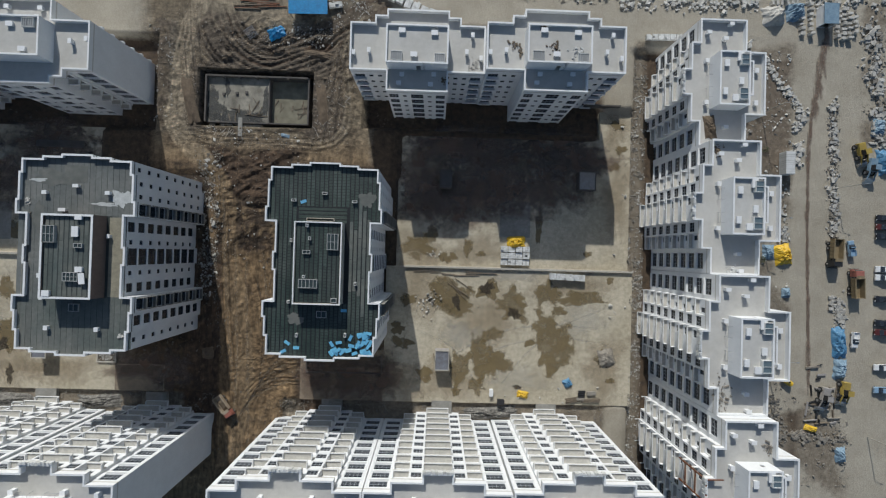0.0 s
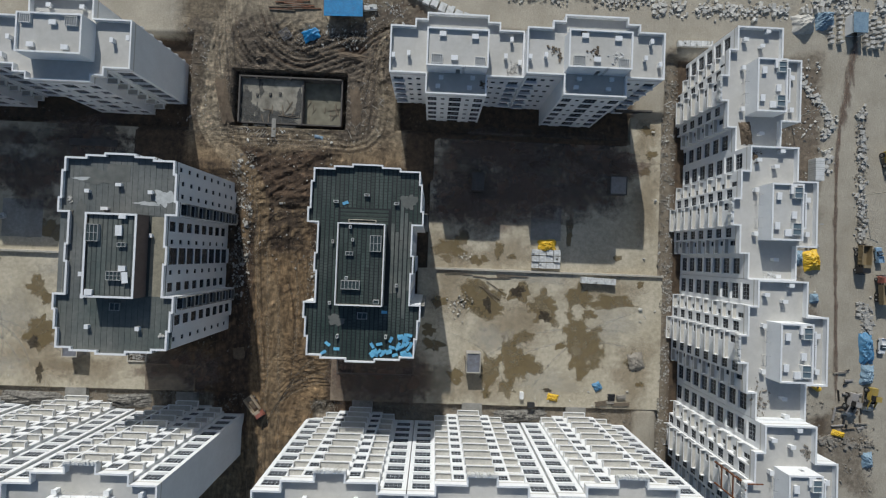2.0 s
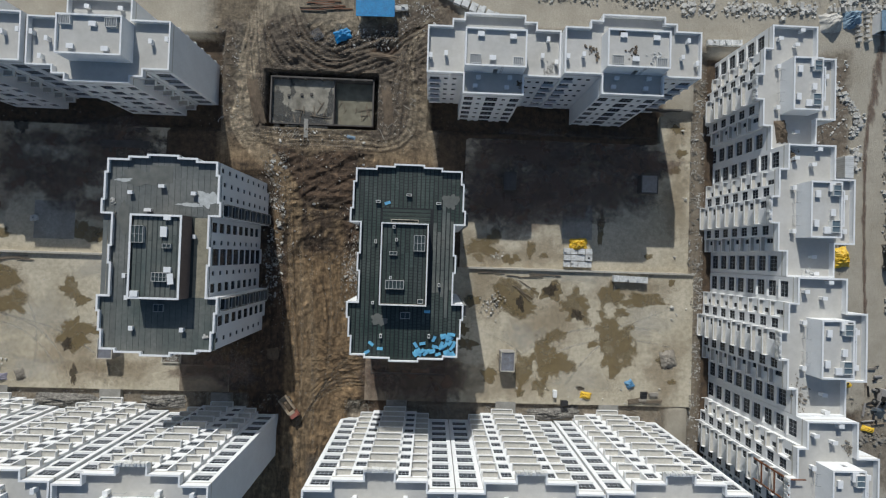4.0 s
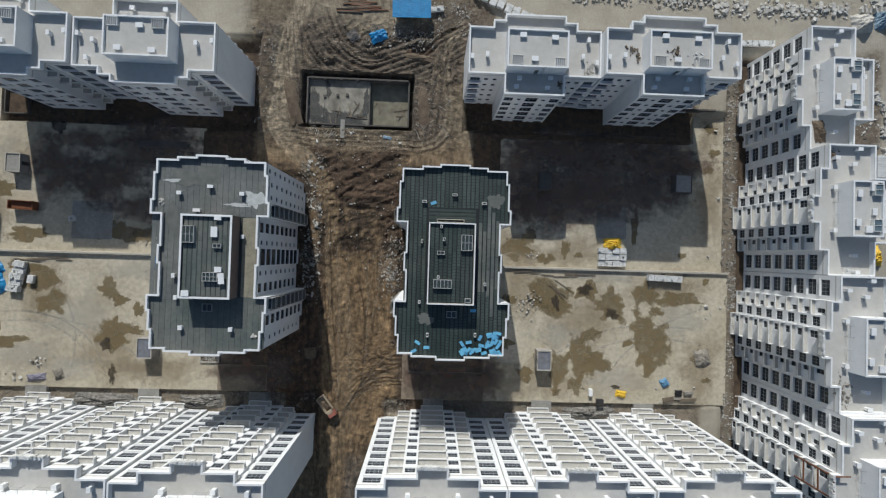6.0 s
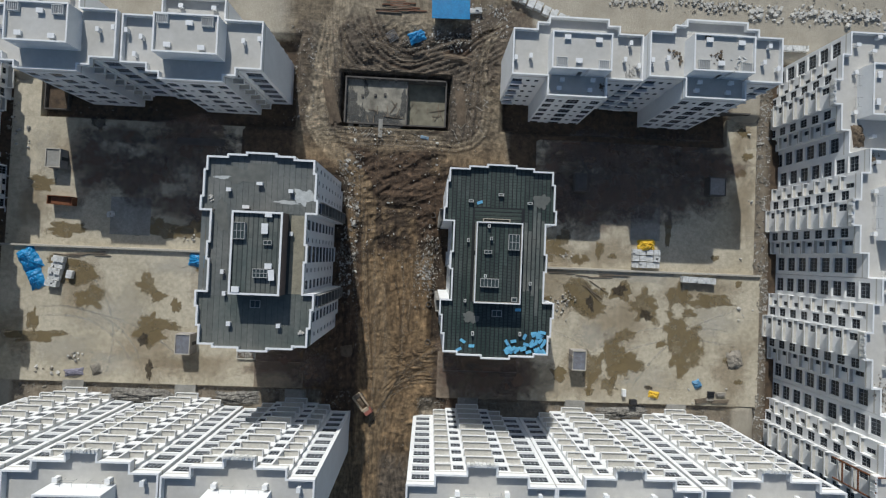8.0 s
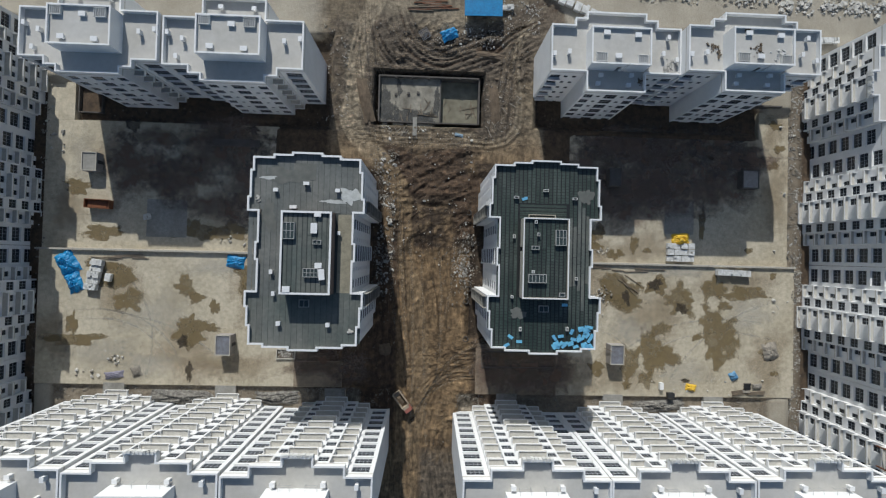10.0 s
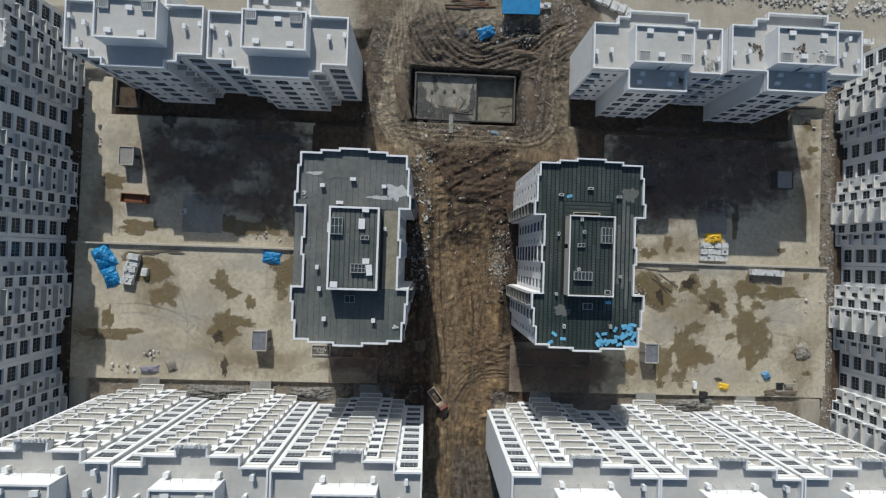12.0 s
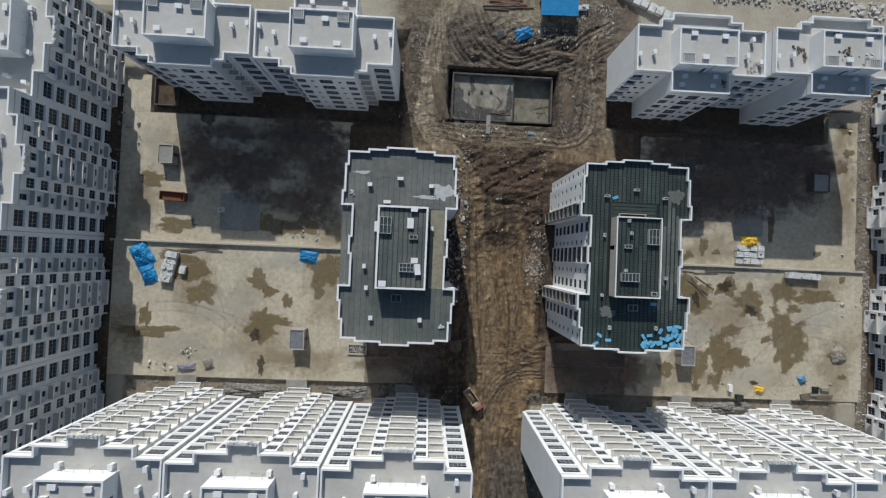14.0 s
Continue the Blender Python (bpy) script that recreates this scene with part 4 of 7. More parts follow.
def blotch(cx, cy, z, rx, ry, seed, points=36, rough=0.35):
    """A flat patch with an uneven outline."""
    rng = random.Random(seed)
    ph = [rng.uniform(0, 6.28) for _ in range(5)]
    ring = []
    for i in range(points):
        a = 2 * math.pi * i / points
        k = 1 + rough * (0.5 * math.sin(2 * a + ph[0]) + 0.45 * math.sin(3 * a + ph[1]) + 0.4 * math.sin(5 * a + ph[2]) + 0.3 * math.sin(8 * a + ph[3]) + 0.2 * math.sin(13 * a + ph[4]))
        ring.append((cx + rx * k * math.cos(a), cy + ry * k * math.sin(a)))
    s = Shape()
    s.add([(cx, cy, z)] + [(x, y, z) for x, y in ring], [(0, i + 1, (i + 1) % points + 1) for i in range(points)])
    return s


def stain(name, cx, cy, z, rx, ry, seed, mat, label, category, group):
    """A damp patch whose edge thins out."""
    cx, cy, dz = yard(cx, cy)
    z += dz
    me = blotch(cx, cy, z, rx * 1.25, ry * 1.25, seed, 40, 0.3).mesh(name)
    me.materials.append(mat)
    fade = me.attributes.new("edge", "FLOAT", "POINT")
    fade.data.foreach_set("value", [1.0] + [0.0] * (len(me.vertices) - 1))
    return tagged(part(name, me, None), label, category, group, kind="structure")


part("plaster_spill", blotch(*on_a(-65.2, 9.6), zr + 0.06, 1.9, 1.8, 4), M_PAINT, tower_a, "spilt pale plaster on the roof")
part("plaster_spill", blotch(*on_a(-68.8, 8.3), zr + 0.06, 2.6, 0.35, 5), M_PAINT, tower_a)
part("plaster_spill", blotch(*on_a(-82.4, 13.0), zr + 0.06, 1.9, 0.3, 6), M_PAINT, tower_a)
part("plaster_spill", blotch(*on_b(-14.6, 11.0), zr_b + 0.06, 1.5, 1.7, 8, 36, 0.3), M_DUST_SCUFF, tower_b, "dusty scuffed patch on the roof")
part("plaster_spill", blotch(*on_b(-29.0, -14.5), zr_b + 0.06, 1.6, 1.2, 9, 36, 0.3), M_DUST_SCUFF, tower_b)
part("plaster_spill", blotch(*on_a(-79.5, 13.5), zr + 0.055, 3.6, 1.6, 10, 36, 0.3), M_DUST_SCUFF, tower_a, "dusty scuffed patch on the roof")
s = Shape()
s.box(*on_a(-77.2, 12.7), zr, *on_a(-72.5, 16.2), zr + 0.05)
part("bare_patch", s, M_DUST_SCUFF, tower_a, "bare brownish square of roof without felt")
part("plaster_spill", blotch(*on_a(-82.0, 5.0), zr + 0.055, 1.3, 3.4, 12, 36, 0.3), M_DUST_SCUFF, tower_a)


# ---- ground ----
def soft_box(x, y, x0, x1, y0, y1, edge):
    """1 inside the rectangle, falling to 0 over the edge's width."""
    dx = min(x - x0, x1 - x)
    dy = min(y - y0, y1 - y)
    return min(max(min(dx, dy) / edge + 0.5, 0), 1)


LOW = -1.7
LOTS = [(-10.6, -3.56, 52.8, 7.5, LOW), (-10.6, 7.52, 52.8, 32.5, LOW), (44.2, 32.52, 52.8, 40.2, LOW), (-13.0, -39.6, 53.4, -3.55, 0.0), (-151.2, -3.01, -89.4, 6.2, LOW), (-151.2, 6.22, -89.9, 31.5, LOW), (-150.3, -38.2, -83.6, -3.0, 0.0), (-83.58, -38.2, -70.8, -31.5, 0.0), (-151.2, 31.52, -144.0, 41.6, LOW)]


def yard(x, y):
    """Where a thing laid out on the plan stands: the northern yards lie lower than the southern ones, and so spread a little wider."""
    if -3.3 < y < 41.5 and (-9.0 < x < 52.0 or -150.5 < x < -89.0) and (y < 32.0 or x > 42.0 or x < -142.0):
        return -34.0 + (x + 34.0) * 1.0152, -2.0 + (y + 2.0) * 1.0152, LOW
    return x, y, 0.0


def smooth_line(points, per=7):
    """A Catmull-Rom curve through points."""
    p = [points[0]] + list(points) + [points[-1]]
    out = []
    for a, b, c, d in zip(p, p[1:], p[2:], p[3:]):
        for i in range(per):
            f = i / per
            out.append(tuple(0.5 * (2 * b[k] + (c[k] - a[k]) * f + (2 * a[k] - 5 * b[k] + 4 * c[k] - d[k]) * f * f + (3 * b[k] - a[k] - 3 * c[k] + d[k]) * f ** 3) for k in (0, 1)))
    out.append(points[-1])
    xs, ys = [q[0] for q in out], [q[1] for q in out]
    return out, (min(xs) - 9, max(xs) + 9, min(ys) - 9, max(ys) + 9)


def beside(line, x, y):
    """The signed distance from a curve and how far along it, from 0 to 1; far away where the place is off its bounds."""
    points, (x0, x1, y0, y1) = line
    if not (x0 < x < x1 and y0 < y < y1):
        return 99.0, 0.0
    best, off, along = 1e9, 99.0, 0.0
    n = len(points) - 1
    for i in range(n):
        ax, ay = points[i]
        ux, uy = points[i + 1][0] - ax, points[i + 1][1] - ay
        px, py = x - ax, y - ay
        f = min(1.0, max(0.0, (px * ux + py * uy) / (ux * ux + uy * uy)))
        dx, dy = px - f * ux, py - f * uy
        d = dx * dx + dy * dy
        if d < best:
            best, along = d, (i + f) / n
            off = math.copysign(math.sqrt(d), ux * py - uy * px)
    return off, along


HAUL_ROAD = smooth_line([(-62, 76), (-64.4, 66), (-67.7, 59.4), (-69, 51), (-69.9, 42), (-70.5, 34), (-67, 28), (-60.5, 21), (-56.2, 14), (-55.3, 5.3), (-54.5, -4.8), (-52.5, -12.4), (-51.1, -19.5), (-50.2, -27), (-49.7, -34.1), (-51, -44.7), (-52.3, -54.3), (-52.5, -66.8), (-53, -90)])
PIT_ARCS = smooth_line([(-61.5, 64), (-60.1, 60.3), (-57, 53.6), (-50.4, 49.8), (-43.2, 49.4), (-35, 52.4), (-27.3, 56.9), (-18.3, 62.8)])
EAST_TRACK = smooth_line([(-17, 68), (-23.7, 58.9), (-25.9, 49.8), (-25.1, 40.8), (-25.5, 32.5), (-31, 28.6), (-44, 28.8), (-60, 29), (-68, 30)])
BLADE_CUT = smooth_line([(-36, 23.6), (-38.8, 22.2), (-43.9, 20), (-48.4, 17.3), (-53.9, 13.5)])
TURN_OFF = [smooth_line(p) for p in ([(-50, -44), (-47.5, -38), (-42, -34.8), (-30, -34.2), (-24, -34.5)], [(-49, -22), (-46, -29), (-40, -31.8), (-30, -31.6), (-24, -31)], [(-44.5, -22), (-42.5, -28), (-38, -30), (-33, -29.6)])]


def land(x, y):
    """The ground's height and the weights of its soils at a place."""
    n1 = noise.fractal((x * 0.11, y * 0.11, 3.3), 1.0, 2.0, 4)
    n2 = noise.fractal((x * 0.5, y * 0.5, 9.1), 0.9, 2.1, 4)
    n3 = noise.noise((x * 0.06, y * 0.06, 1.7))
    z = -0.12 + 0.05 * n1
    road = max(soft_box(x, y, -65, -33.5, -140, 34, 5), soft_box(x, y, -77, -19, 24, 62, 8))
    furrow = soft_box(x, y, -62, -22, 46.5, 61, 5)
    bank = soft_box(x, y, -59 + 3 * n3, -36, -1 + 5 * n1, 27, 7)
    z += road * (0.24 * n2 + 0.10 * n1)
    rut = 0.0
    # wheel ruts along the lane
    for cx, bend in ((-57.2, 1.5), (-55.2, 1.5), (-53.4, 1.3), (-47.0, -2.0), (-45.2, -2.0)):
        d = abs(x - (cx + bend * math.sin(y * 0.06) + 0.5 * n1))
        if y < 26 and d < 0.7:
            rut = max(rut, (1 - d / 0.7) * min(1, max(0, 0.6 + 0.9 * noise.noise((cx, y * 0.08, 4.0)))))
    # tracks that turn off towards the eastern yard
    if -45 < y < -22 and -56 < x < -24:
        for k in range(6):
            d = abs(y + 27.5 + 1.7 * k - 0.012 * (x + 30) * (4 - k) - 0.3 * n1)
            rut = max(rut, 0.8 * max(0, 1 - d / 0.5) * max(0, 0.5 + noise.noise((x * 0.12, k * 3.1, 8.0))))
    haul, _ = beside(HAUL_ROAD, x, y)
    wob = 0.9 * noise.noise((x * 0.11, y * 0.11, 6.0)) + 0.3 * noise.noise((x * 0.5, y * 0.5, 2.0))
    if abs(haul) < 3.6:
        broken = min(1.0, max(0.0, 0.75 + 0.8 * noise.noise((x * 0.1, y * 0.1, 12.0))))
        rut = max(rut, 0.55 * broken * min(1, (3.6 - abs(haul)) / 1.2) * (0.5 + 0.5 * math.sin(2 * math.pi * (haul + 0.4 * wob) / 1.25)) ** 2)
    sweep, along = beside(PIT_ARCS, x, y)
    gouged = 0.0
    if abs(sweep) < 7.5 and y > 46.8:
        gouged = min(1, (7.5 - abs(sweep)) / 2.5) * min(1, 6 * along + 0.3)
        q = sweep + 1.6 * noise.noise((along * 5.0, 3.0, 1.0)) + 0.25 * wob
        depth = 0.35 + 0.9 * max(0.0, 0.35 + noise.noise((q * 0.55, along * 3.0, 22.0)))
        rut = max(rut, depth * gouged * (0.5 + 0.5 * math.sin(2 * math.pi * q / 1.45 + 2.5 * noise.noise((q * 0.4, along * 2.0, 7.0)))) ** 1.5)
    track, _ = beside(EAST_TRACK, x, y)
    if abs(track) < 3.0:
        rut = max(rut, 0.5 * min(1, (3.0 - abs(track)) / 1.2) * (0.5 + 0.5 * math.sin(2 * math.pi * (track + 0.5 * wob) / 1.4)))
    cut, _ = beside(BLADE_CUT, x, y)
    if abs(cut) < 3.2:
        rut = max(rut, 0.85 * min(1, max(0.2, 0.6 + noise.noise((x * 0.15, y * 0.15, 31.0)))) * min(1, (3.2 - abs(cut)) / 1.0) * (0.5 + 0.5 * math.cos(2 * math.pi * (cut + 0.8 * wob) / 2.2)) ** 2)
    swirl = 0.0
    for k, line in enumerate(TURN_OFF):
        off, along = beside(line, x, y)
        if abs(off) < 2.8:
            hold = min(1, (2.8 - abs(off)) / 0.8) * min(1, 4 * along, 5 * (1 - along) + 0.2)
            rut = max(rut, 0.7 * hold * (0.5 + 0.5 * math.sin(2 * math.pi * (off + 0.35 * wob) / (1.05 + 0.2 * k))) ** 2)
            swirl = max(swirl, hold)
    z -= road * (0.38 + 0.1 * furrow) * rut
    z += furrow * (0.42 - 0.27 * gouged) * n2
    if road > 0.05:
        z += road * (0.04 * noise.noise((x * 0.95, y * 0.95, 41.0)) + 0.08 * noise.noise((x * 0.5, y * 0.3, 43.0)))
    z += bank * 0.55 * max(0, n1 + 0.25)
    # hollows scooped out of the bank north of the pit, spoil heaped at the mouth of the southern lane
    for hx, hy, wx, wy, deep in ((-33.0, 54.6, 4.2, 1.5, 1.1), (-45.0, 52.2, 4.5, 1.0, 0.7), (-56.5, 50.0, 2.6, 1.6, 0.8), (-49.8, 0.2, 1.5, 1.0, 0.35), (-38.4, -40.0, 3.4, 2.2, -0.7), (-45.0, -51.0, 1.6, 4.0, -0.5), (-41.0, -45.5, 3.0, 3.0, -0.35), (-47.0, 11.0, 4.5, 1.0, 0.6)):
        q = ((x - hx) / wx) ** 2 + ((y - hy) / wy) ** 2
        if q < 4:
            z -= deep * math.exp(-1.4 * q) * (1 + 0.9 * n2)
    ridge = noise.ridged_multi_fractal((x * 0.24, y * 0.42, 5.0), 0.8, 2.1, 5, 1.0, 2.0)
    z += 0.20 * bank * ridge
    u, v = 0.9 * x + 0.44 * y, 0.9 * y - 0.44 * x
    z += 0.30 * max(bank, 0.6 * furrow * (1 - gouged)) * (0.6 - 2.4 * abs(noise.noise((u * 0.10, v * 0.30, 5.0))) - 1.2 * abs(noise.noise((u * 0.26, v * 0.7, 7.0))))
    churn = max(furrow * (0.58 + 0.6 * n1), bank * (1.0 + 0.7 * n1), (0.5 + 0.4 * n1) * soft_box(x, y, -64, -36, 16, 33, 7), road * ((0.30 if y > 4 else 0.08) + 0.45 * n1), road * (0.95 if y > 4 else 0.6) * rut)
    # sunken strips along the houses
    grey = 0.0
    for x0, x1, y0, y1, deep in ((-39.5, 46.5, -47, -39.5, 0.75), (-146, -57, -47, -38.4, 0.75), (-20, 45, 33.4, 49, 2.4), (-146, -76, 31.5, 56, 2.4), (52.9, 76, -63, 57, 1.6), (-176, -150.9, -63, 58, 1.6),
                             (-88.5, -60.5, -25, 20, 0.9), (-37.5, -9.2, -25, 20, 0.9)):
        k = soft_box(x, y, x0, x1, y0, y1, 1.6)
        z -= deep * k
        if deep == 0.75:
            grey = max(grey, k)
        else:
            churn = max(churn, 0.8 * k)
    churn = max(churn, soft_box(x, y, -18, 44, 6, 62, 4), soft_box(x, y, -119, -76, 4, 42, 4), 0.7 * soft_box(x, y, -37, -8, -42, 24, 3), 0.6 * soft_box(x, y, -90, -61, -42, 24, 3))
    z -= 4.2 * soft_box(x, y, -64.2, -34.4, 33.0, 47.6, 0.8)
    for x0, y0, x1, y1, level in LOTS:
        z -= (0.45 - level) * soft_box(x, y, x0, x1, y0, y1, 1.5 if level == 0 else 2.4)
    patchy = 0.5 + 0.8 * n1
    dust = max(soft_box(x, y, 74, 97, -60, 60, 6) * patchy, soft_box(x, y, 52.5, 57, -60, 60, 2) * 0.7, soft_box(x, y, -70, -20, 56, 80, 6) * patchy * 0.8,
               soft_box(x, y, -45, -36.5, -14, 7, 6) * patchy, soft_box(x, y, -62.5, -57, -16, 24, 4) * patchy * 0.8, soft_box(x, y, 99, 113, -64, -34, 6) * patchy, soft_box(x, y, 115, 140, 30, 75, 6) * patchy,
               soft_box(x, y, -74, -65 + 2 * n3, 30, 62, 4) * (0.7 + 0.4 * n2))
    churn = max(churn, 1.25 * soft_box(x, y, 77, 91, 16, 54, 5) * patchy, 0.85 * soft_box(x, y, 77, 90, -60, 20, 5) * patchy, 0.95 * soft_box(x, y, 93, 111, -62, -38, 5) * patchy)
    mud = max(road, soft_box(x, y, -80, -16, -140, 75, 8) * 0.8)
    across = min(1.0, max(soft_box(x, y, -80, -16, 27, 64, 8), soft_box(x, y, -50, -24, -42, -24, 8), 0.8 * soft_box(x, y, -56, -38, 6, 26, 8)))
    # pale trodden ground, grey slurry and soaked earth, whose dark also paints some shade
    pale = max(min(1, max(0, (3.4 - abs(haul)) / 1.5)) * (0.75 + 0.5 * n1), min(1, max(0, (2.4 - abs(track)) / 1.5)) * (0.5 + 0.5 * n1), 0.75 * soft_box(x, y, -60, -36, 27.6, 31.5, 2) * (0.7 + 0.6 * n1),
               soft_box(x, y, -53, -42.5, 2.5, 13, 3) * (0.36 + 0.5 * n2), 0.6 * soft_box(x, y, -63, -38, 57, 76, 4) * (0.7 + 0.6 * n1), 0.4 * soft_box(x, y, -50, -34, -24, -4, 8) * (0.5 + 0.6 * n1), 0.45 * soft_box(x, y, -50, -38, -60, -38, 6) * (0.8 + 0.6 * n2)) * (1 - min(1, 0.8 * rut))
    slurry = max(soft_box(x, y, -63, -21, 46, 58, 4) * (0.85 + 0.4 * n1), gouged * 0.85, soft_box(x, y, -67, -62, 31, 50, 3) * 0.7, soft_box(x, y, -36, -25, 29, 50, 4) * (0.78 + 0.4 * n1), soft_box(x, y, 75, 96.5, 19, 56, 4) * (0.78 + 0.5 * n2), soft_box(x, y, 76, 90, -62, -20, 5) * (0.3 + 0.6 * n1), soft_box(x, y, -78, -71, 34, 62, 4) * (0.5 + 0.5 * n2), soft_box(x, y, -50.5, -36, -80, -54, 5) * 0.7)
    # the strip east of the grey-roofed tower deepens that tower's shadow
    soaked_shaded = max(soft_box(x, y, -60.5, -39.5, 13.5, 26.5, 4) * (0.72 + 0.5 * n1), soft_box(x, y, -42, -34.5, 2, 20, 2.5) * (0.8 + 0.3 * n1), soft_box(x, y, -66, -56.5, -50, 1, 3) * 0.9, soft_box(x, y, -36, -28, -48, -24, 3) * 0.6,
                 gouged * (rut if rut < 1 else 1) * 0.75, swirl * rut * 0.4, 0.8 * min(1, rut) * (1 if abs(cut) < 3.2 else 0))
    # dark hollows; the first has the shade of its scoop painted in
    for hx, hy, wx, wy in ((-33.0, 54.6, 4.6, 1.8), (-49.8, 0.2, 1.7, 1.2), (-47.0, 11.0, 4.0, 0.8)):
        soaked_shaded = max(soaked_shaded, 1.2 - ((x - hx) / wx) ** 2 - ((y - hy) / wy) ** 2)
    tone = (max(0.0, pale), max(0.0, slurry), max(0.0, soaked_shaded), min(1.0, max(0.0, (y - 20.0) / 12.0)))
    return z, mud, churn * (1 - grey), max(grey, dust), across, tone


def steps(spans):
    out = []
    for a, b, d in spans:
        n = max(1, round((b - a) / d))
        out += [a + (b - a) * i / n for i in range(n)]
    return out + [spans[-1][1]]


gx = steps([(-1500, -400, 220), (-400, -180, 22), (-180, -80, 1.5), (-80, -18, 0.42), (-18, 130, 1.5), (130, 400, 27), (400, 1500, 220)])
gy = steps([(-1500, -400, 220), (-400, -80, 32), (-80, -50, 1.5), (-50, 76, 0.45), (76, 90, 1.4), (90, 400, 31), (400, 1500, 220)])
gx, gy = np.array(gx), np.array(gy)
gv, gc, gt = [], [], []
for y in gy:
    for x in gx:
        if abs(x) > 185 or abs(y) > 95:
            gv.append((x, y, -0.12))
            gc.append((0.0, 0.0, 0.0, 0.0))
            gt.append((0.0, 0.0, 0.0, 1.0))
        else:
            z, a, b, c, d, tone = land(x, y)
            gv.append((x, y, z))
            gc.append((a, b, c, d))
            gt.append(tone)
nx = len(gx)
gf = [(j * nx + i, j * nx + i + 1, (j + 1) * nx + i + 1, (j + 1) * nx + i) for j in range(len(gy) - 1) for i in range(nx - 1)]
gm = bpy.data.meshes.new("ground")
gm.from_pydata(gv, [], gf)
attr = gm.color_attributes.new("soil", "FLOAT_COLOR", "POINT")
attr.data.foreach_set("color", np.array(gc, dtype=np.float32).ravel())
attr = gm.color_attributes.new("tone", "FLOAT_COLOR", "POINT")
attr.data.foreach_set("color", np.array(gt, dtype=np.float32).ravel())
gm.polygons.foreach_set("use_smooth", [gc[f[0]][0] < 0.5 for f in gf])
gm.materials.append(M_SOIL)
tagged(new("ground", gm), "brown muddy building-site ground with ruts and rubble", "ground", kind="structure")

# concrete yards, laid in bays
rng = random.Random(21)
for x0, y0, x1, y1, level in LOTS:
    paved = thing("pavement", "dusty beige concrete yard with wet stains", "concrete yard", kind="structure")
    nxb, nyb = max(1, round((x1 - x0) / 12.5)), max(1, round((y1 - y0) / 12.5))
    for i in range(nxb):
        for j in range(nyb):
            s = Shape()
            xa, xb = x0 + (x1 - x0) * i / nxb, x0 + (x1 - x0) * (i + 1) / nxb
            ya, yb = y0 + (y1 - y0) * j / nyb, y0 + (y1 - y0) * (j + 1) / nyb
            s.box(xa + 0.004, ya + 0.004, level - 2.0, xb - 0.004, yb - 0.004, level + rng.uniform(-0.003, 0.003))
            part("concrete_bay", s, M_CONCRETE, paved)
# muddy concrete, its brown darkened to deepen the tower's shadow here
strip = Shape()
strip.box(-35.0, -39.6, -1.4, -13.05, -26.2, -0.01)
tagged(part("pavement", strip, M_CONCRETE_MUD_SHADE), "muddy concrete strip darkened for the dark-roofed tower's shadow", "concrete yard", kind="structure")

# darker concrete within the other tower's shadow, part mud, part painted shade
strip = Shape()
strip.box(-83.5, -38.15, -0.5, -70.85, -31.55, 0.008)
tagged(part("pavement", strip, M_CONCRETE_MUD_SHADE), "muddy concrete darkened for the grey-roofed tower's shadow", "concrete yard", kind="structure")

# sunken light well along the tower's end
well = thing("light_well", "shallow dark light well with a concrete rim", "light well", kind="structure")
s = Shape()
rim(s, [(-33.5, -32.4), (-13.4, -32.4), (-13.4, -28.0), (-33.5, -28.0)], -0.2, 0.35, 0.25)
part("rim", s, M_DARK_WALL, well)
s = Shape()
s.box(-33.2, -32.1, -0.1, -13.7, -28.3, 0.03)
part("floor", s, M_EARTH, well)

# open light wells beside the north-western slab and at the grey-roofed tower's corner
for x0, y0, x1, y1, top, deep, label in ((-143.2, 33.6, -136.8, 41.0, LOW + 0.06, 2.6, "open concrete light well with a dark muddy bottom"), (-88.2, -31.0, -83.2, -28.2, 0.4, 0.38, "shallow rimmed light well filled with white rubble")):
    well = thing("light_well", label, "light well", kind="structure")
    s = Shape()
    rim(s, [(x0, y0), (x1, y0), (x1, y1), (x0, y1)], top - deep - 0.4, top, 0.3)
    part("rim", s, M_DARK_WALL if deep > 2 else M_PALE_RENDER, well)
    s = Shape()
    s.box(x0 + 0.3, y0 + 0.3, top - deep - 0.3, x1 - 0.3, y1 - 0.3, top - deep)
    part("floor", s, M_EARTH, well)

# stains and puddles
WET_RIGHT = [(3.6, -10.8, 4.6, 4.6), (5.4, -13.7, 6.0, 2.3), (14.6, -9.2, 2.5, 2.4), (21.3, -13.3, 3.2, 4.2), (30.6, -10.0, 2.6, 3.0), (39.8, -11.0, 6.0, 1.6), (33.6, -14.6, 1.8, 1.2),
             (32.2, -23.2, 5.3, 7.0), (15.6, -21.2, 2.7, 1.8), (13.4, -28.1, 3.3, 5.3), (17.4, -28.8, 3.8, 2.7), (7.3, -30.5, 2.7, 4.2), (12.0, -35.0, 2.1, 2.1), (8.2, 1.8, 1.2, 2.1),
             (27.2, 8.0, 0.8, 4.6)]
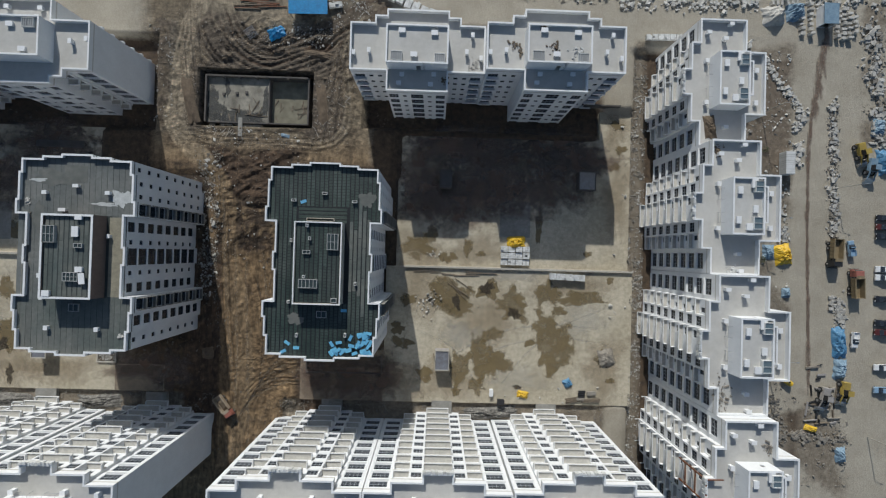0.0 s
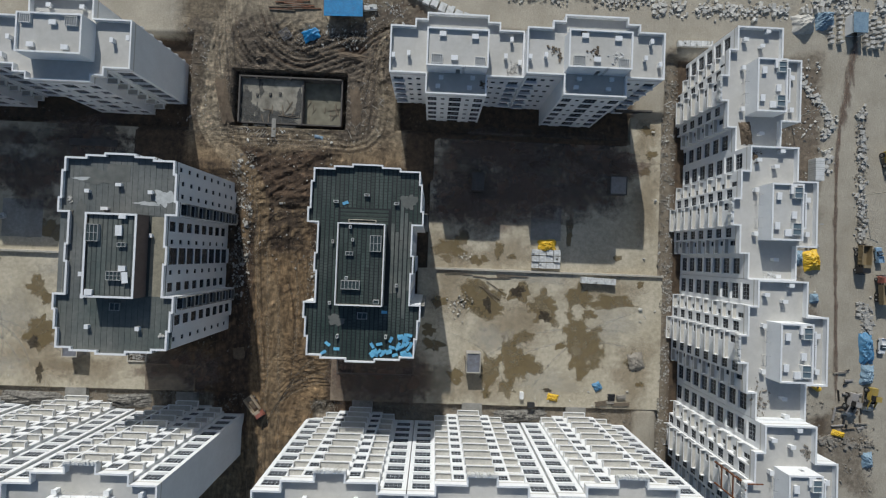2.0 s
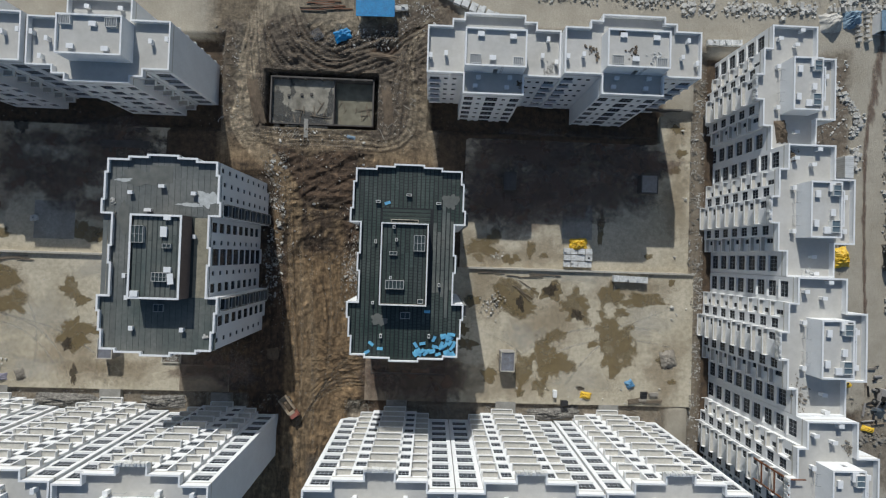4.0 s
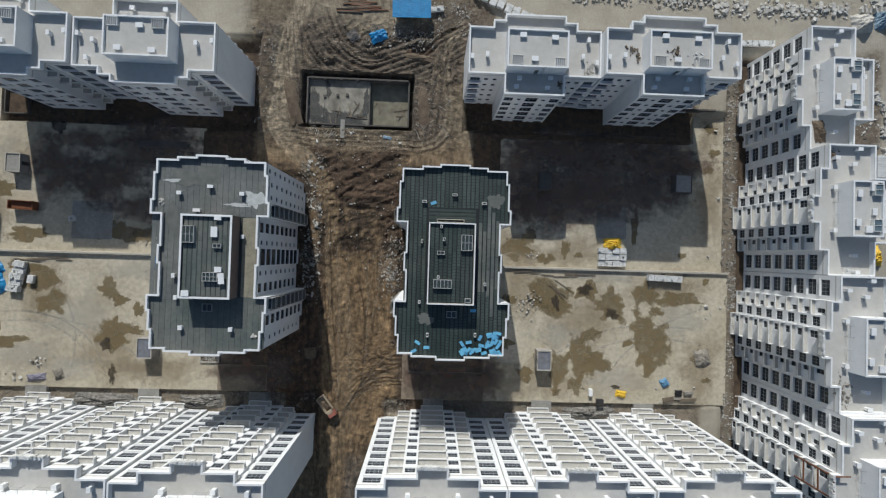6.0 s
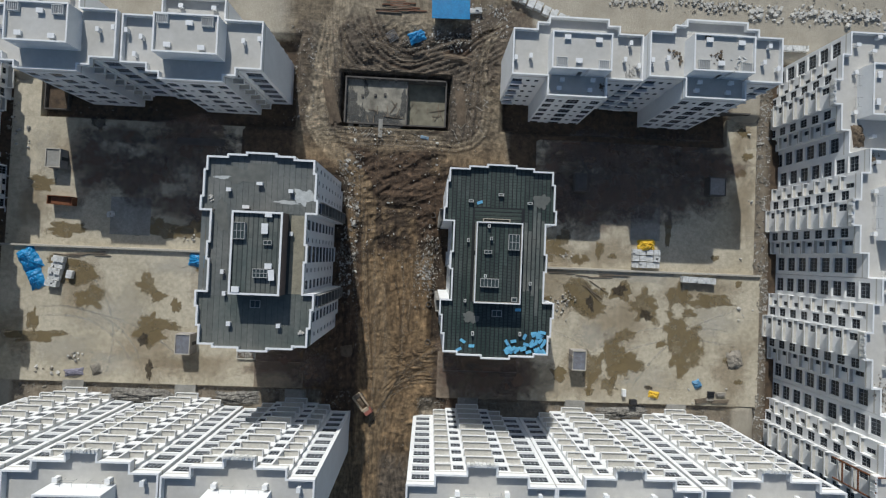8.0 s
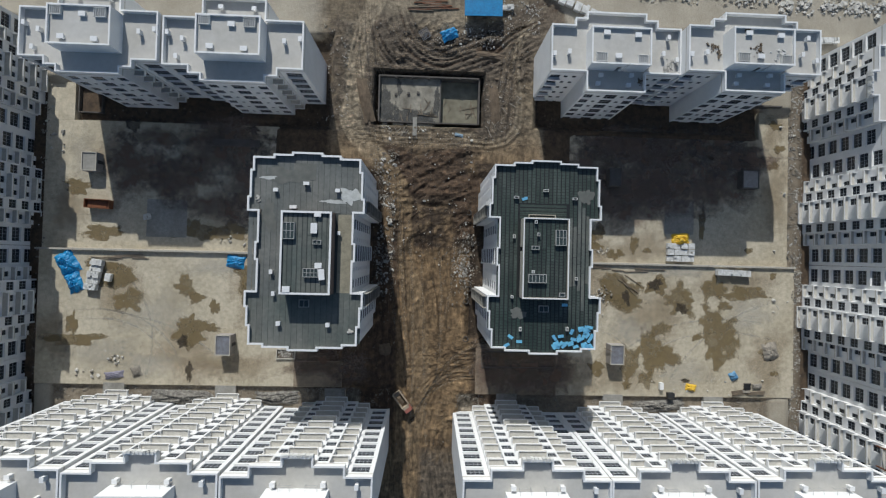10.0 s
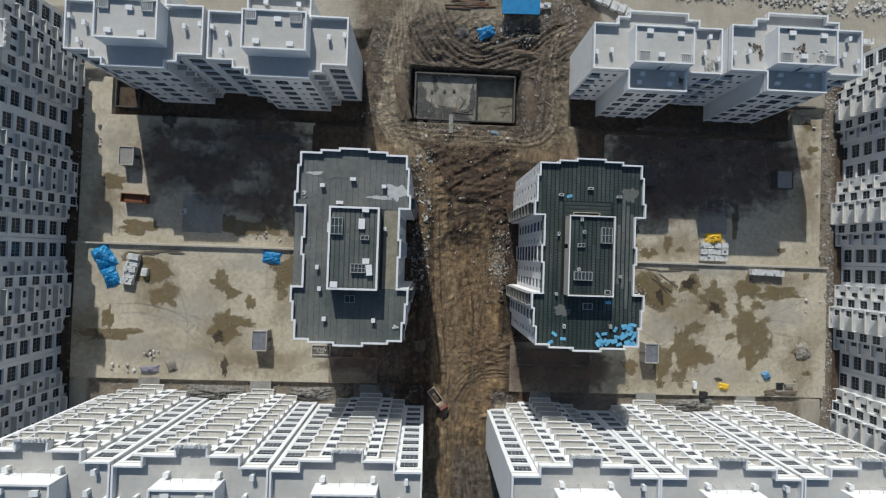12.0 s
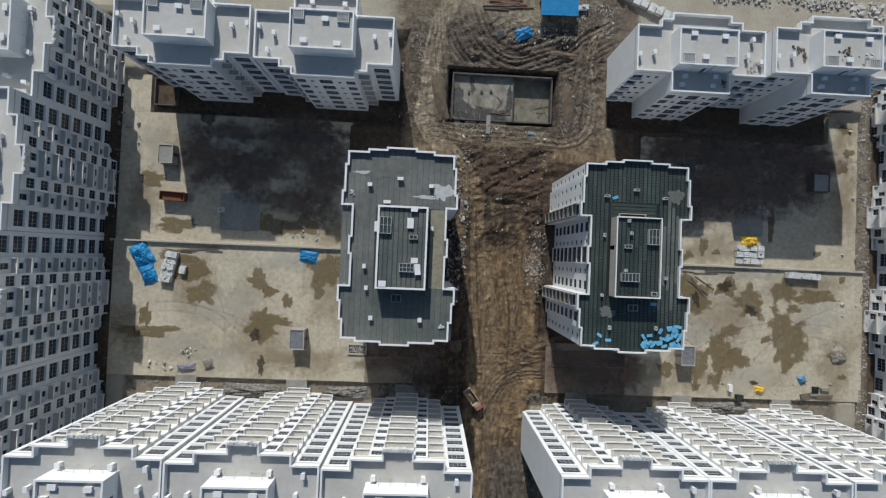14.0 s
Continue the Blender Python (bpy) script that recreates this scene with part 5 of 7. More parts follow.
WET_SMALL = [(-5.5, 2.0, 3.2), (-2.0, 4.6, 2.4), (2.0, -1.2, 1.6), (-8.0, -24.0, 2.2), (-9.5, -20.0, 1.8), (6.6, -36.6, 1.2), (25.9, -23.3, 1.2), (46.4, -26.8, 2.2), (4.3, -0.7, 1.1), (11.7, 0.3, 1.0), (-5.7, -0.6, 1.5), (-2.0, -32.2, 2.0), (48.1, -32.9, 1.0), (47.3, -5.8, 1.0), (-7.0, -12.4, 2.0),
             (47.9, 35.8, 1.6), (47.4, 24.7, 1.3), (40.5, 1.0, 1.0), (48.9, 29.5, 1.4)]
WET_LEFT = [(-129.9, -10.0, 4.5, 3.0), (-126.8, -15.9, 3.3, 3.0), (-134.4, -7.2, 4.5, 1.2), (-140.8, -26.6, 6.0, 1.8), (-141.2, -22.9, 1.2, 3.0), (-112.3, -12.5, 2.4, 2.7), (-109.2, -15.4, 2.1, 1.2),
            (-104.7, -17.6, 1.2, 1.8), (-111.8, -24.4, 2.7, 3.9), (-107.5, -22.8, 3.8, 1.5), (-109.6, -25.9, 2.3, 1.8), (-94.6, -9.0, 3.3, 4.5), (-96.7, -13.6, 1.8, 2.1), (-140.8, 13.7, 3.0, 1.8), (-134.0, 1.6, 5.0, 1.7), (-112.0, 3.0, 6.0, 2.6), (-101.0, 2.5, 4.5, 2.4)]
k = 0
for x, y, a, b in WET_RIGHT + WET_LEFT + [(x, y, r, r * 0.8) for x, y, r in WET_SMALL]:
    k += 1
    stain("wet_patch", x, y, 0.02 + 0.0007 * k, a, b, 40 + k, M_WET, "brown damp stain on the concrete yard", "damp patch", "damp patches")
for x, y, a, b in ((21.6, -15.5, 1.6, 1.3), (14.0, -9.0, 1.9, 1.4), (46.2, -28.0, 1.7, 1.3), (-110.7, -34.4, 0.9, 2.1), (-112.6, -26.5, 1.1, 1.8), (23.0, -35.2, 1.3, 0.5), (6.0, -12.8, 0.9, 2.0), (0.0, 30.5, 3.4, 1.8), (8.5, 31.0, 2.6, 1.4), (15.0, 30.0, 3.0, 2.2), (25.0, 31.0, 2.4, 1.6), (34.0, 30.8, 3.0, 1.5), (-127.0, 30.0, 1.6, 1.6), (-104.0, 29.5, 1.4, 1.4), (-96.0, 29.8, 1.8, 1.0)):
    k += 1
    stain("puddle", x, y, 0.026 + 0.0007 * k, a, b, 90 + k, M_DEEP_WET, "dark standing puddle on the concrete yard", "puddle", "puddles")
# mud patches whose dark colour also deepens the slab and tower shadows
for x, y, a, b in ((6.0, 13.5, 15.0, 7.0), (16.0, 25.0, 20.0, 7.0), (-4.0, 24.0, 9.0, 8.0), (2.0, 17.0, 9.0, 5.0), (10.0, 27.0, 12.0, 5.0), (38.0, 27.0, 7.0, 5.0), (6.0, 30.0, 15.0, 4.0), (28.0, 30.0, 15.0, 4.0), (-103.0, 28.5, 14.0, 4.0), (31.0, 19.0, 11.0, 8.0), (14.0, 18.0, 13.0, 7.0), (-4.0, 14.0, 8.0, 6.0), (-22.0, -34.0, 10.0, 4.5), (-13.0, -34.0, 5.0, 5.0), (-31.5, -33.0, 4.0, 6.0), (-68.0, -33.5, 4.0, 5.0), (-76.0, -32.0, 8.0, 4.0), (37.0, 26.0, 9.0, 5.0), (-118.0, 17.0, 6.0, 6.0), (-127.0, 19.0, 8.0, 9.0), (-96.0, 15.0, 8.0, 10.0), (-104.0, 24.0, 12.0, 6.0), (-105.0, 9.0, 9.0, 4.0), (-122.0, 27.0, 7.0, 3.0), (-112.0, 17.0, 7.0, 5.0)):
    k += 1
    stain("mud_stain", x, y, 0.03 + 0.0007 * k, a, b, 190 + k, M_MUD_SHADE, "dark mud patch deepening the shade on the concrete yard", "mud patch", "mud patches")


for x, y, a, b in ((-3.0, -9.0, 7.0, 9.0), (-4.0, 2.0, 6.0, 5.0), (3.0, -34.0, 9.0, 5.0), (14.0, -18.0, 8.0, 9.0), (36.0, -8.0, 10.0, 5.0), (46.0, -30.0, 6.0, 8.0), (48.0, 16.0, 3.5, 12.0), (47.5, 34.0, 3.5, 6.0), (10.0, 1.0, 9.0, 4.0), (-10.0, -33.0, 6.0, 7.0),
                   (-94.0, -12.0, 7.0, 10.0), (-92.0, 1.0, 5.0, 4.0), (-112.0, -30.0, 10.0, 7.0), (-130.0, -12.0, 7.0, 7.0), (-143.0, 8.0, 5.0, 6.0), (-98.0, -33.0, 9.0, 4.0), (-146.0, -26.0, 5.0, 7.0)):
    k += 1
    stain("mud_film", x, y, 0.010 + 0.0002 * (k % 40), a, b, 390 + k, M_MUD_FILM, "thin film of dried mud on the concrete yard", "mud film", "mud films")
for x, y, a, b in ((22.0, -33.0, 9.0, 4.0), (40.0, -17.0, 7.0, 5.0), (20.0, -5.5, 7.0, 1.6), (8.0, -22.0, 6.0, 4.0), (-120.0, -20.0, 9.0, 6.0), (-134.0, -30.0, 8.0, 4.0), (-104.0, -7.0, 7.0, 3.0), (-122.0, -33.0, 8.0, 3.0), (-140.0, 22.0, 3.5, 6.0)):
    k += 1
    stain("dust_film", x, y, 0.008 + 0.0002 * (k % 40), a, b, 490 + k, M_PALE_DUST, "pale cement dust trodden over the concrete yard", "dust film", "dust films")


# ---- yard walls ----
def yard_wall(x0, x1, y, height, thick):
    w = thing("wall_yard", "low rendered block wall dividing two yards", "wall", kind="structure")
    s = Shape()
    s.box(x0, y - thick / 2, -2.4, x1, y + thick / 2, height)
    part("wall", s, M_PALE_RENDER, w)
    n = int((x1 - x0) / 2.4)
    for i in range(n):
        s = Shape()
        a, b = x0 + (x1 - x0) * i / n, x0 + (x1 - x0) * (i + 1) / n
        s.box(a + 0.02, y - thick / 2 - 0.06, height, b - 0.02, y + thick / 2 + 0.06, height + 0.1)
        part("coping", s, M_PALE_RENDER, w)
    return w


yard_wall(-8.6, 53.4, -3.55, 0.5, 0.35)
yard_wall(-150.9, -87.6, -3.0, 0.65, 0.35)


# ---- foundation pit ----
def pit():
    p = thing("foundation_pit", "open excavated basement with concrete floor and walls", "foundation pit", kind="structure")
    x0, x1, y0, y1, low = -63.2, -35.4, 33.9, 46.6, -1.9
    s = Shape()
    s.box(x0 + 0.4, y0 + 0.4, low - 1.4, -46.4, y1 - 0.4, low)
    part("floor", s, M_PIT_FLOOR, p, "stained grey concrete floor")
    s = Shape()
    s.box(-46.1, y0 + 0.4, low - 2.6, x1 - 0.4, y1 - 0.4, low - 1.6)
    part("floor", s, M_PIT_SAND, p, "sandy unfinished floor")
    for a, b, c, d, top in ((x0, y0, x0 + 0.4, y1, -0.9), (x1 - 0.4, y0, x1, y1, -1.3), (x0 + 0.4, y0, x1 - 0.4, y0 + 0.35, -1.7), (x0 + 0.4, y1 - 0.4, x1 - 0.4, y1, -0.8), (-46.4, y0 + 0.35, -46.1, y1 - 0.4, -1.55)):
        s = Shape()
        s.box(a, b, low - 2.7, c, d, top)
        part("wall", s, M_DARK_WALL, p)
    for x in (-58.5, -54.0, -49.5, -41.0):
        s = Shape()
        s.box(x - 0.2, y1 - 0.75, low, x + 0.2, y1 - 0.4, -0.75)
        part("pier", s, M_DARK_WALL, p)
    s = Shape()
    for k in range(2):
        s.bar((-63.6 + k * 0.7, 49.6, 0.2), (-61.6 + k * 0.7, 45.6, low), 0.06)
    for k in range(9):
        f = k / 9
        s.bar((-63.6 + 2.0 * f, 49.6 - 4.0 * f, 0.2 + (low - 0.2) * f), (-62.9 + 2.0 * f, 49.6 - 4.0 * f, 0.2 + (low - 0.2) * f), 0.05, 4)
    part("ladder", s, M_TIMBER, p)
    return p


pit()
for i, (x, y, a, b) in enumerate(((-61.2, 38.0, 2.0, 4.6), (-54.5, 35.2, 7.5, 1.8), (-49.5, 35.5, 2.6, 1.2), (-57.6, 43.2, 0.6, 2.5), (-47.2, 40.0, 0.7, 4.5), (-58.4, 36.2, 0.7, 2.4))):
    stain("mud_stain", x, y, -1.88 + 0.002 * i, a, b, 290 + i, M_PIT_STAIN, "dark mud washed over the basement floor", "mud patch", "mud in the basement")
rng = random.Random(31)
for k in range(28):
    right = k % 2
    x = rng.uniform(-45.2, -36.5) if right else rng.uniform(-57, -47.2)
    y = rng.uniform(34.8, 40.5)
    s = Shape()
    s.turned(0, 0, 0.06, rng.uniform(1.2, 3.6), rng.uniform(0.1, 0.28), 0.1)
    solid("plank", s, M_TIMBER, "weathered formwork plank lying on the pit floor", "plank", "planks in the pit", at=pose(x, y, (-3.5 if right else -1.9) + 0.02 * (k % 7), 0, 0, rng.choice((80, 95, 60, 120, 5)) + rng.uniform(-12, 12)))
for x in (-58.5, -52.4, -55.0):
    s = Shape()
    s.box(-0.35, -0.35, 0, 0.35, 0.35, 0.35)
    solid("column_stub", s, M_DARK_WALL, "short concrete column stub on the pit floor", "column", "column stubs", at=pose(x, 42.0 + (x + 55) * 0.1, -1.9), bevel=0.03)
s = Shape()
s.box(0, 0, 0, 1.1, 5.0, 0.25)
solid("footbridge", s, M_SLAB, "narrow concrete plank bridge across the pit wall", "footbridge", at=pose(-53.6, 29.9, -0.2), bevel=0.03)


# ---- loose things ----
def stone(name, x, y, z, r, seed, mat, label, group, flat=0.75):
    s = Shape()
    x, y, dz = yard(x, y)
    z += dz
    s.lump((0, 0, 0), r, random.Random(seed), flat)
    return solid(name, s, mat, label, "stone", group, at=pose(x, y, z + r * flat * 0.45, 0, 0, seed * 37 % 360))


def ground_at(x, y):
    for x0, y0, x1, y1, level in LOTS:
        if x0 < x < x1 and y0 < y < y1:
            return level
    i = min(max(int(np.searchsorted(gx, x)) - 1, 0), len(gx) - 2)
    j = min(max(int(np.searchsorted(gy, y)) - 1, 0), len(gy) - 2)
    u, v = (x - gx[i]) / (gx[i + 1] - gx[i]), (y - gy[j]) / (gy[j + 1] - gy[j])
    low, high = j * nx + i, (j + 1) * nx + i
    return (gv[low][2] * (1 - u) + gv[low + 1][2] * u) * (1 - v) + (gv[high][2] * (1 - u) + gv[high + 1][2] * u) * v


def rubble(label, mat, x0, x1, y0, y1, count, rmin, rmax, seed, spread=None):
    """Broken stone strewn over a strip, too much to count."""
    rng = random.Random(seed)
    s = Shape()
    for _ in range(count):
        if spread:
            x, y = rng.gauss((x0 + x1) / 2, (x1 - x0) * spread), rng.gauss((y0 + y1) / 2, (y1 - y0) * spread)
        else:
            x, y = rng.uniform(x0, x1), rng.uniform(y0, y1)
        near = noise.noise((x * 0.22, y * 0.22, seed)) + 0.7 * noise.noise((x * 0.75, y * 0.75, seed + 9.0))
        if near < 0.2 and rng.random() < (0.6 if spread else 0.93):
            continue
        r = rmin + (rmax - rmin) * rng.random() ** 3.4
        if rng.random() < 0.45:
            s.turned(x, y, ground_at(x, y) + r * 0.25, r * rng.uniform(1.2, 2.6), r * rng.uniform(0.7, 1.3), r * rng.uniform(0.4, 0.9), rng.uniform(0, 180), rng.uniform(-25, 25), rng.uniform(-25, 25))
        else:
            s.lump((x, y, ground_at(x, y) + r * 0.2), r, rng, 0.65)
    return solid("rubble", s, mat, label, "rubble", kind="stuff")


def heap(name, mat, x, y, w, d, h, seed, label, category, folds=0.0, turn=0.0, group="", z=0.0, n=22):
    """A lumpy mound, or sheeting with folds drawn over one."""
    x, y, dz = yard(x, y)
    z += dz
    s = Shape()
    pts = []
    for j in range(n + 1):
        for i in range(n + 1):
            u, v = 2 * i / n - 1, 2 * j / n - 1
            k = max(0.0, 1 - max(abs(u), abs(v)) ** 3) * max(0.0, 1 - (u * u * 0.55 + v * v * 0.55)) ** (0.35 if folds else 0.8)
            wob = noise.fractal((u * 2.2 + seed, v * 2.2, seed * 0.7), 0.9, 2.0, 4)
            crease = folds * abs(noise.noise((u * 4.5, v * 4.5 + seed, 2.0)))
            edge = 1 + 0.16 * noise.noise((u * 2.5, v * 2.5, seed + 5.0))
            pts.append((u * w / 2 * edge, v * d / 2 * edge, max(0.0, h * k * (1 + (0.35 if n < 30 else 0.9) * wob) - crease * h * k) + (0.05 if folds else -0.02)))
    faces = [(j * (n + 1) + i, j * (n + 1) + i + 1, (j + 1) * (n + 1) + i + 1, (j + 1) * (n + 1) + i) for j in range(n) for i in range(n)]
    s.add(pts, faces)
    border = [i for i in range(n)] + [j * (n + 1) + n for j in range(n)] + [n * (n + 1) + i for i in range(n, 0, -1)] + [j * (n + 1) for j in range(n, 0, -1)]
    low = [(pts[i][0] * 1.01, pts[i][1] * 1.01, -0.15) for i in border]
    b = len(s.v)
    s.v.extend(low)
    m = len(border)
    for i in range(m):
        s.f.append((border[i], b + i, b + (i + 1) % m, border[(i + 1) % m]))
        s.slot.append(0)
    return solid(name, s, mat, label, category, group, at=pose(x, y, z, 0, 0, turn))


def block_stack(x, y, turn, nx, ny, nz, size, label, seed, group="block stacks", pallet=True):
    """A pallet with building blocks stacked on it, each its own piece."""
    rng = random.Random(seed)
    bx, by, bz = size
    x, y, z = yard(x, y)
    st = thing("block_stack", label, "building blocks", pose(x, y, z, 0, 0, turn), group)
    if pallet:
        s = Shape()
        for k in range(3):
            s.box(-nx * bx / 2, (-0.45 + 0.4 * k) * ny * by, 0, nx * bx / 2, (-0.45 + 0.4 * k) * ny * by + 0.1, 0.1)
        s.box(-nx * bx / 2, -ny * by / 2, 0.1, nx * bx / 2, ny * by / 2, 0.14)
        part("pallet", s, M_TIMBER, st)
    me = Shape()
    me.box(-bx / 2 + 0.012, -by / 2 + 0.012, 0, bx / 2 - 0.012, by / 2 - 0.012, bz - 0.015)
    me = me.mesh("block")
    me.materials.append(M_BLOCK)
    for k in range(nz):
        for j in range(ny):
            for i in range(nx):
                if k == nz - 1 and rng.random() < 0.07:
                    continue
                if k < nz - 1 and 0 < i < nx - 1 and 0 < j < ny - 1:
                    continue
                part("block", me, None, st, "", pose((i - (nx - 1) / 2) * bx + rng.uniform(-0.03, 0.03), (j - (ny - 1) / 2) * by + rng.uniform(-0.03, 0.03), 0.14 + k * bz, 0, 0, rng.uniform(-3, 3)))
    return st


def site_hut(x, y, w, d, h, label, lid=M_SLAB, wall=M_BRICKWORK, turn=0.0):
    x, y, _ = yard(x, y)
    hut = thing("site_hut", label, "hut", pose(x, y, ground_at(x, y), 0, 0, turn), "site huts")
    s = Shape()
    ring = [(-w / 2, -d / 2), (w / 2, -d / 2), (w / 2, d / 2), (-w / 2, d / 2)]
    rim(s, ring, 0, h, 0.2)
    part("wall", s, wall, hut)
    s = Shape()
    s.box(w / 2, -0.45, 0.0, w / 2 + 0.04, 0.45, min(2.0, h - 0.2))
    part("door", s, M_DARK_METAL, hut, "dark sheet-metal door")
    s = Shape()
    s.box(-w / 2 + 0.2, -d / 2 + 0.2, h - 0.3, w / 2 - 0.2, d / 2 - 0.2, h - 0.1)
    part("roof", s, lid, hut)
    s = Shape()
    rim(s, ring, h, h + 0.1, 0.2, 0.03)
    part("coping", s, M_DARK_WALL if wall is M_DARK_WALL else M_PALE_RENDER, hut)
    return hut


def wheel(parent, x, y, r, wide, name="wheel"):
    s = Shape()
    s.drum((x - wide / 2, y, r), (x + wide / 2, y, r), r, 18)
    w = part(name, s, M_TYRE, parent, "dusty black tyre")
    s = Shape()
    s.drum((x - wide / 2 - 0.02, y, r), (x + wide / 2 + 0.02, y, r), r * 0.5, 12)
    part("rim", s, M_STEEL, w)
    return w


def dump_truck(x, y, turn, bed_mat, cab_mat, label, load=False, size=1.0):
    """A tipper lorry, cab towards +y."""
    t = thing("dump_truck", label, "truck", pose(x, y, ground_at(x, y) + 0.02, 0, 0, turn) @ Matrix.Scale(size, 4), "dump trucks")
    s = Shape()
    for sx in (-0.42, 0.42):
        s.box(sx - 0.1, -3.6, 0.75, sx + 0.1, 3.4, 1.0)
    for yy in (-3.4, -1.5, 0.5, 2.6):
        s.box(-0.5, yy, 0.78, 0.5, yy + 0.15, 0.97)
    part("chassis", s, M_DARK_METAL, t)
    s = Shape()
    s.hull([(-1.2, -3.9, 1.1), (1.2, -3.9, 1.1), (1.2, 1.3, 1.1), (-1.2, 1.3, 1.1)], [(-1.25, -4.0, 1.2), (1.25, -4.0, 1.2), (1.25, 1.35, 1.2), (-1.25, 1.35, 1.2)])
    for sx in (-1, 1):
        xa, xb = sorted((sx * 1.15, sx * 1.27))
        s.box(xa, -4.0, 1.2, xb, 1.35, 2.45)
        for k in range(6):
            xa2, xb2 = sorted((sx * 1.27, sx * 1.36))
            s.box(xa2, -3.9 + k * 0.98, 1.2, xb2, -3.8 + k * 0.98, 2.4)
        xa2, xb2 = sorted((sx * 1.12, sx * 1.38))
        s.box(xa2, -4.02, 2.45, xb2, 1.37, 2.56)
    s.box(-1.15, 1.22, 1.2, 1.15, 1.35, 2.75)
    s.box(-1.15, -4.0, 1.2, 1.15, -3.88, 2.3)
    s.box(-1.0, 1.35, 2.6, 1.0, 2.1, 2.72)
    bed = part("bed", s, bed_mat, t, "open steel tipping body")
    if load:
        sand = Shape()
        sand.hull([(-1.1, -2.6, 1.22), (1.1, -2.6, 1.22), (1.1, 1.1, 1.22), (-1.1, 1.1, 1.22)], [(-0.3, -1.6, 1.75), (0.3, -1.6, 1.75), (0.3, 0.2, 1.75), (-0.3, 0.2, 1.75)])
        part("load", sand, M_EARTH, bed)
    s = Shape()
    s.hull([(-1.18, 1.75, 0.8), (1.18, 1.75, 0.8), (1.18, 3.75, 0.8), (-1.18, 3.75, 0.8)], [(-1.12, 1.8, 2.6), (1.12, 1.8, 2.6), (1.12, 3.35, 2.6), (-1.12, 3.35, 2.6)])
    cab = part("cab", s, cab_mat, t, "", None, 0.06)
    s = Shape()
    s.hull([(-1.0, 3.63, 1.7), (1.0, 3.63, 1.7), (1.0, 3.66, 1.7), (-1.0, 3.66, 1.7)], [(-0.95, 3.42, 2.45), (0.95, 3.42, 2.45), (0.95, 3.45, 2.45), (-0.95, 3.45, 2.45)])
    part("windscreen", s, M_GLASS, cab)
    s = Shape()
    s.box(-1.2, 3.75, 0.5, 1.2, 3.95, 0.95)
    part("bumper", s, M_DARK_METAL, t)
    for sx in (-1, 1):
        s = Shape()
        s.box(sx * 0.8 - 0.2, 3.95, 0.62, sx * 0.8 + 0.2, 3.98, 0.82)
        part("headlight", s, M_TRIM, t)
        wheel(t, sx * 1.05, 2.75, 0.52, 0.34)
        wheel(t, sx * 1.0, -1.5, 0.52, 0.5)
        wheel(t, sx * 1.0, -2.8, 0.52, 0.5)
        s = Shape()
        s.box(sx * 1.25 - 0.1, 3.1, 1.7, sx * 1.25 + 0.1, 3.2, 2.1)
        part("mirror", s, M_DARK_METAL, t)
    return t


def car(x, y, turn, mat, label, pickup=False):
    c = thing("car", label, "car", pose(x, y, ground_at(x, y) + 0.02, 0, 0, turn), "parked cars")
    s = Shape()
    s.hull([(-0.82, -2.1, 0.3), (0.82, -2.1, 0.3), (0.82, 2.1, 0.3), (-0.82, 2.1, 0.3)], [(-0.85, -2.15, 0.6), (0.85, -2.15, 0.6), (0.85, 2.15, 0.6), (-0.85, 2.15, 0.6)])
    s.hull([(-0.85, -2.15, 0.6), (0.85, -2.15, 0.6), (0.85, 2.15, 0.6), (-0.85, 2.15, 0.6)], [(-0.78, -2.05, 0.92), (0.78, -2.05, 0.92), (0.76, 2.0, 0.86), (-0.76, 2.0, 0.86)])
    body = part("body", s, mat, c, "", None, 0.08)
    s = Shape()
    y0, y1 = (-0.2, 1.1) if pickup else (-1.75, 1.0)
    s.hull([(-0.76, y0, 0.9), (0.76, y0, 0.9), (0.76, y1, 0.88), (-0.76, y1, 0.88)], [(-0.62, y0 + 0.4, 1.38), (0.62, y0 + 0.4, 1.38), (0.6, y1 - 0.75, 1.38), (-0.6, y1 - 0.75, 1.38)])
    glass = part("glasshouse", s, M_GLASS, c)
    s = Shape()
    s.box(-0.63, y0 + 0.42, 1.37, 0.63, y1 - 0.72, 1.43)
    part("roof", s, mat, c, "", None, 0.03)
    if pickup:
        s = Shape()
        rim(s, [(-0.8, -2.1), (0.8, -2.1), (0.8, -0.35), (-0.8, -0.35)], 0.92, 1.25, 0.07)
        part("cargo_bed", s, mat, c)
    for sx in (-1, 1):
        for yy in (-1.3, 1.35):
            wheel(c, sx * 0.76, yy, 0.31, 0.2)
        for yy, name, m in ((2.13, "headlight", M_TRIM), (-2.17, "tail_light", M_CAB_RED)):
            s = Shape()
            s.box(sx * 0.6 - 0.16, yy, 0.62, sx * 0.6 + 0.16, yy + 0.04, 0.76)
            part(name, s, m, c)
    return c


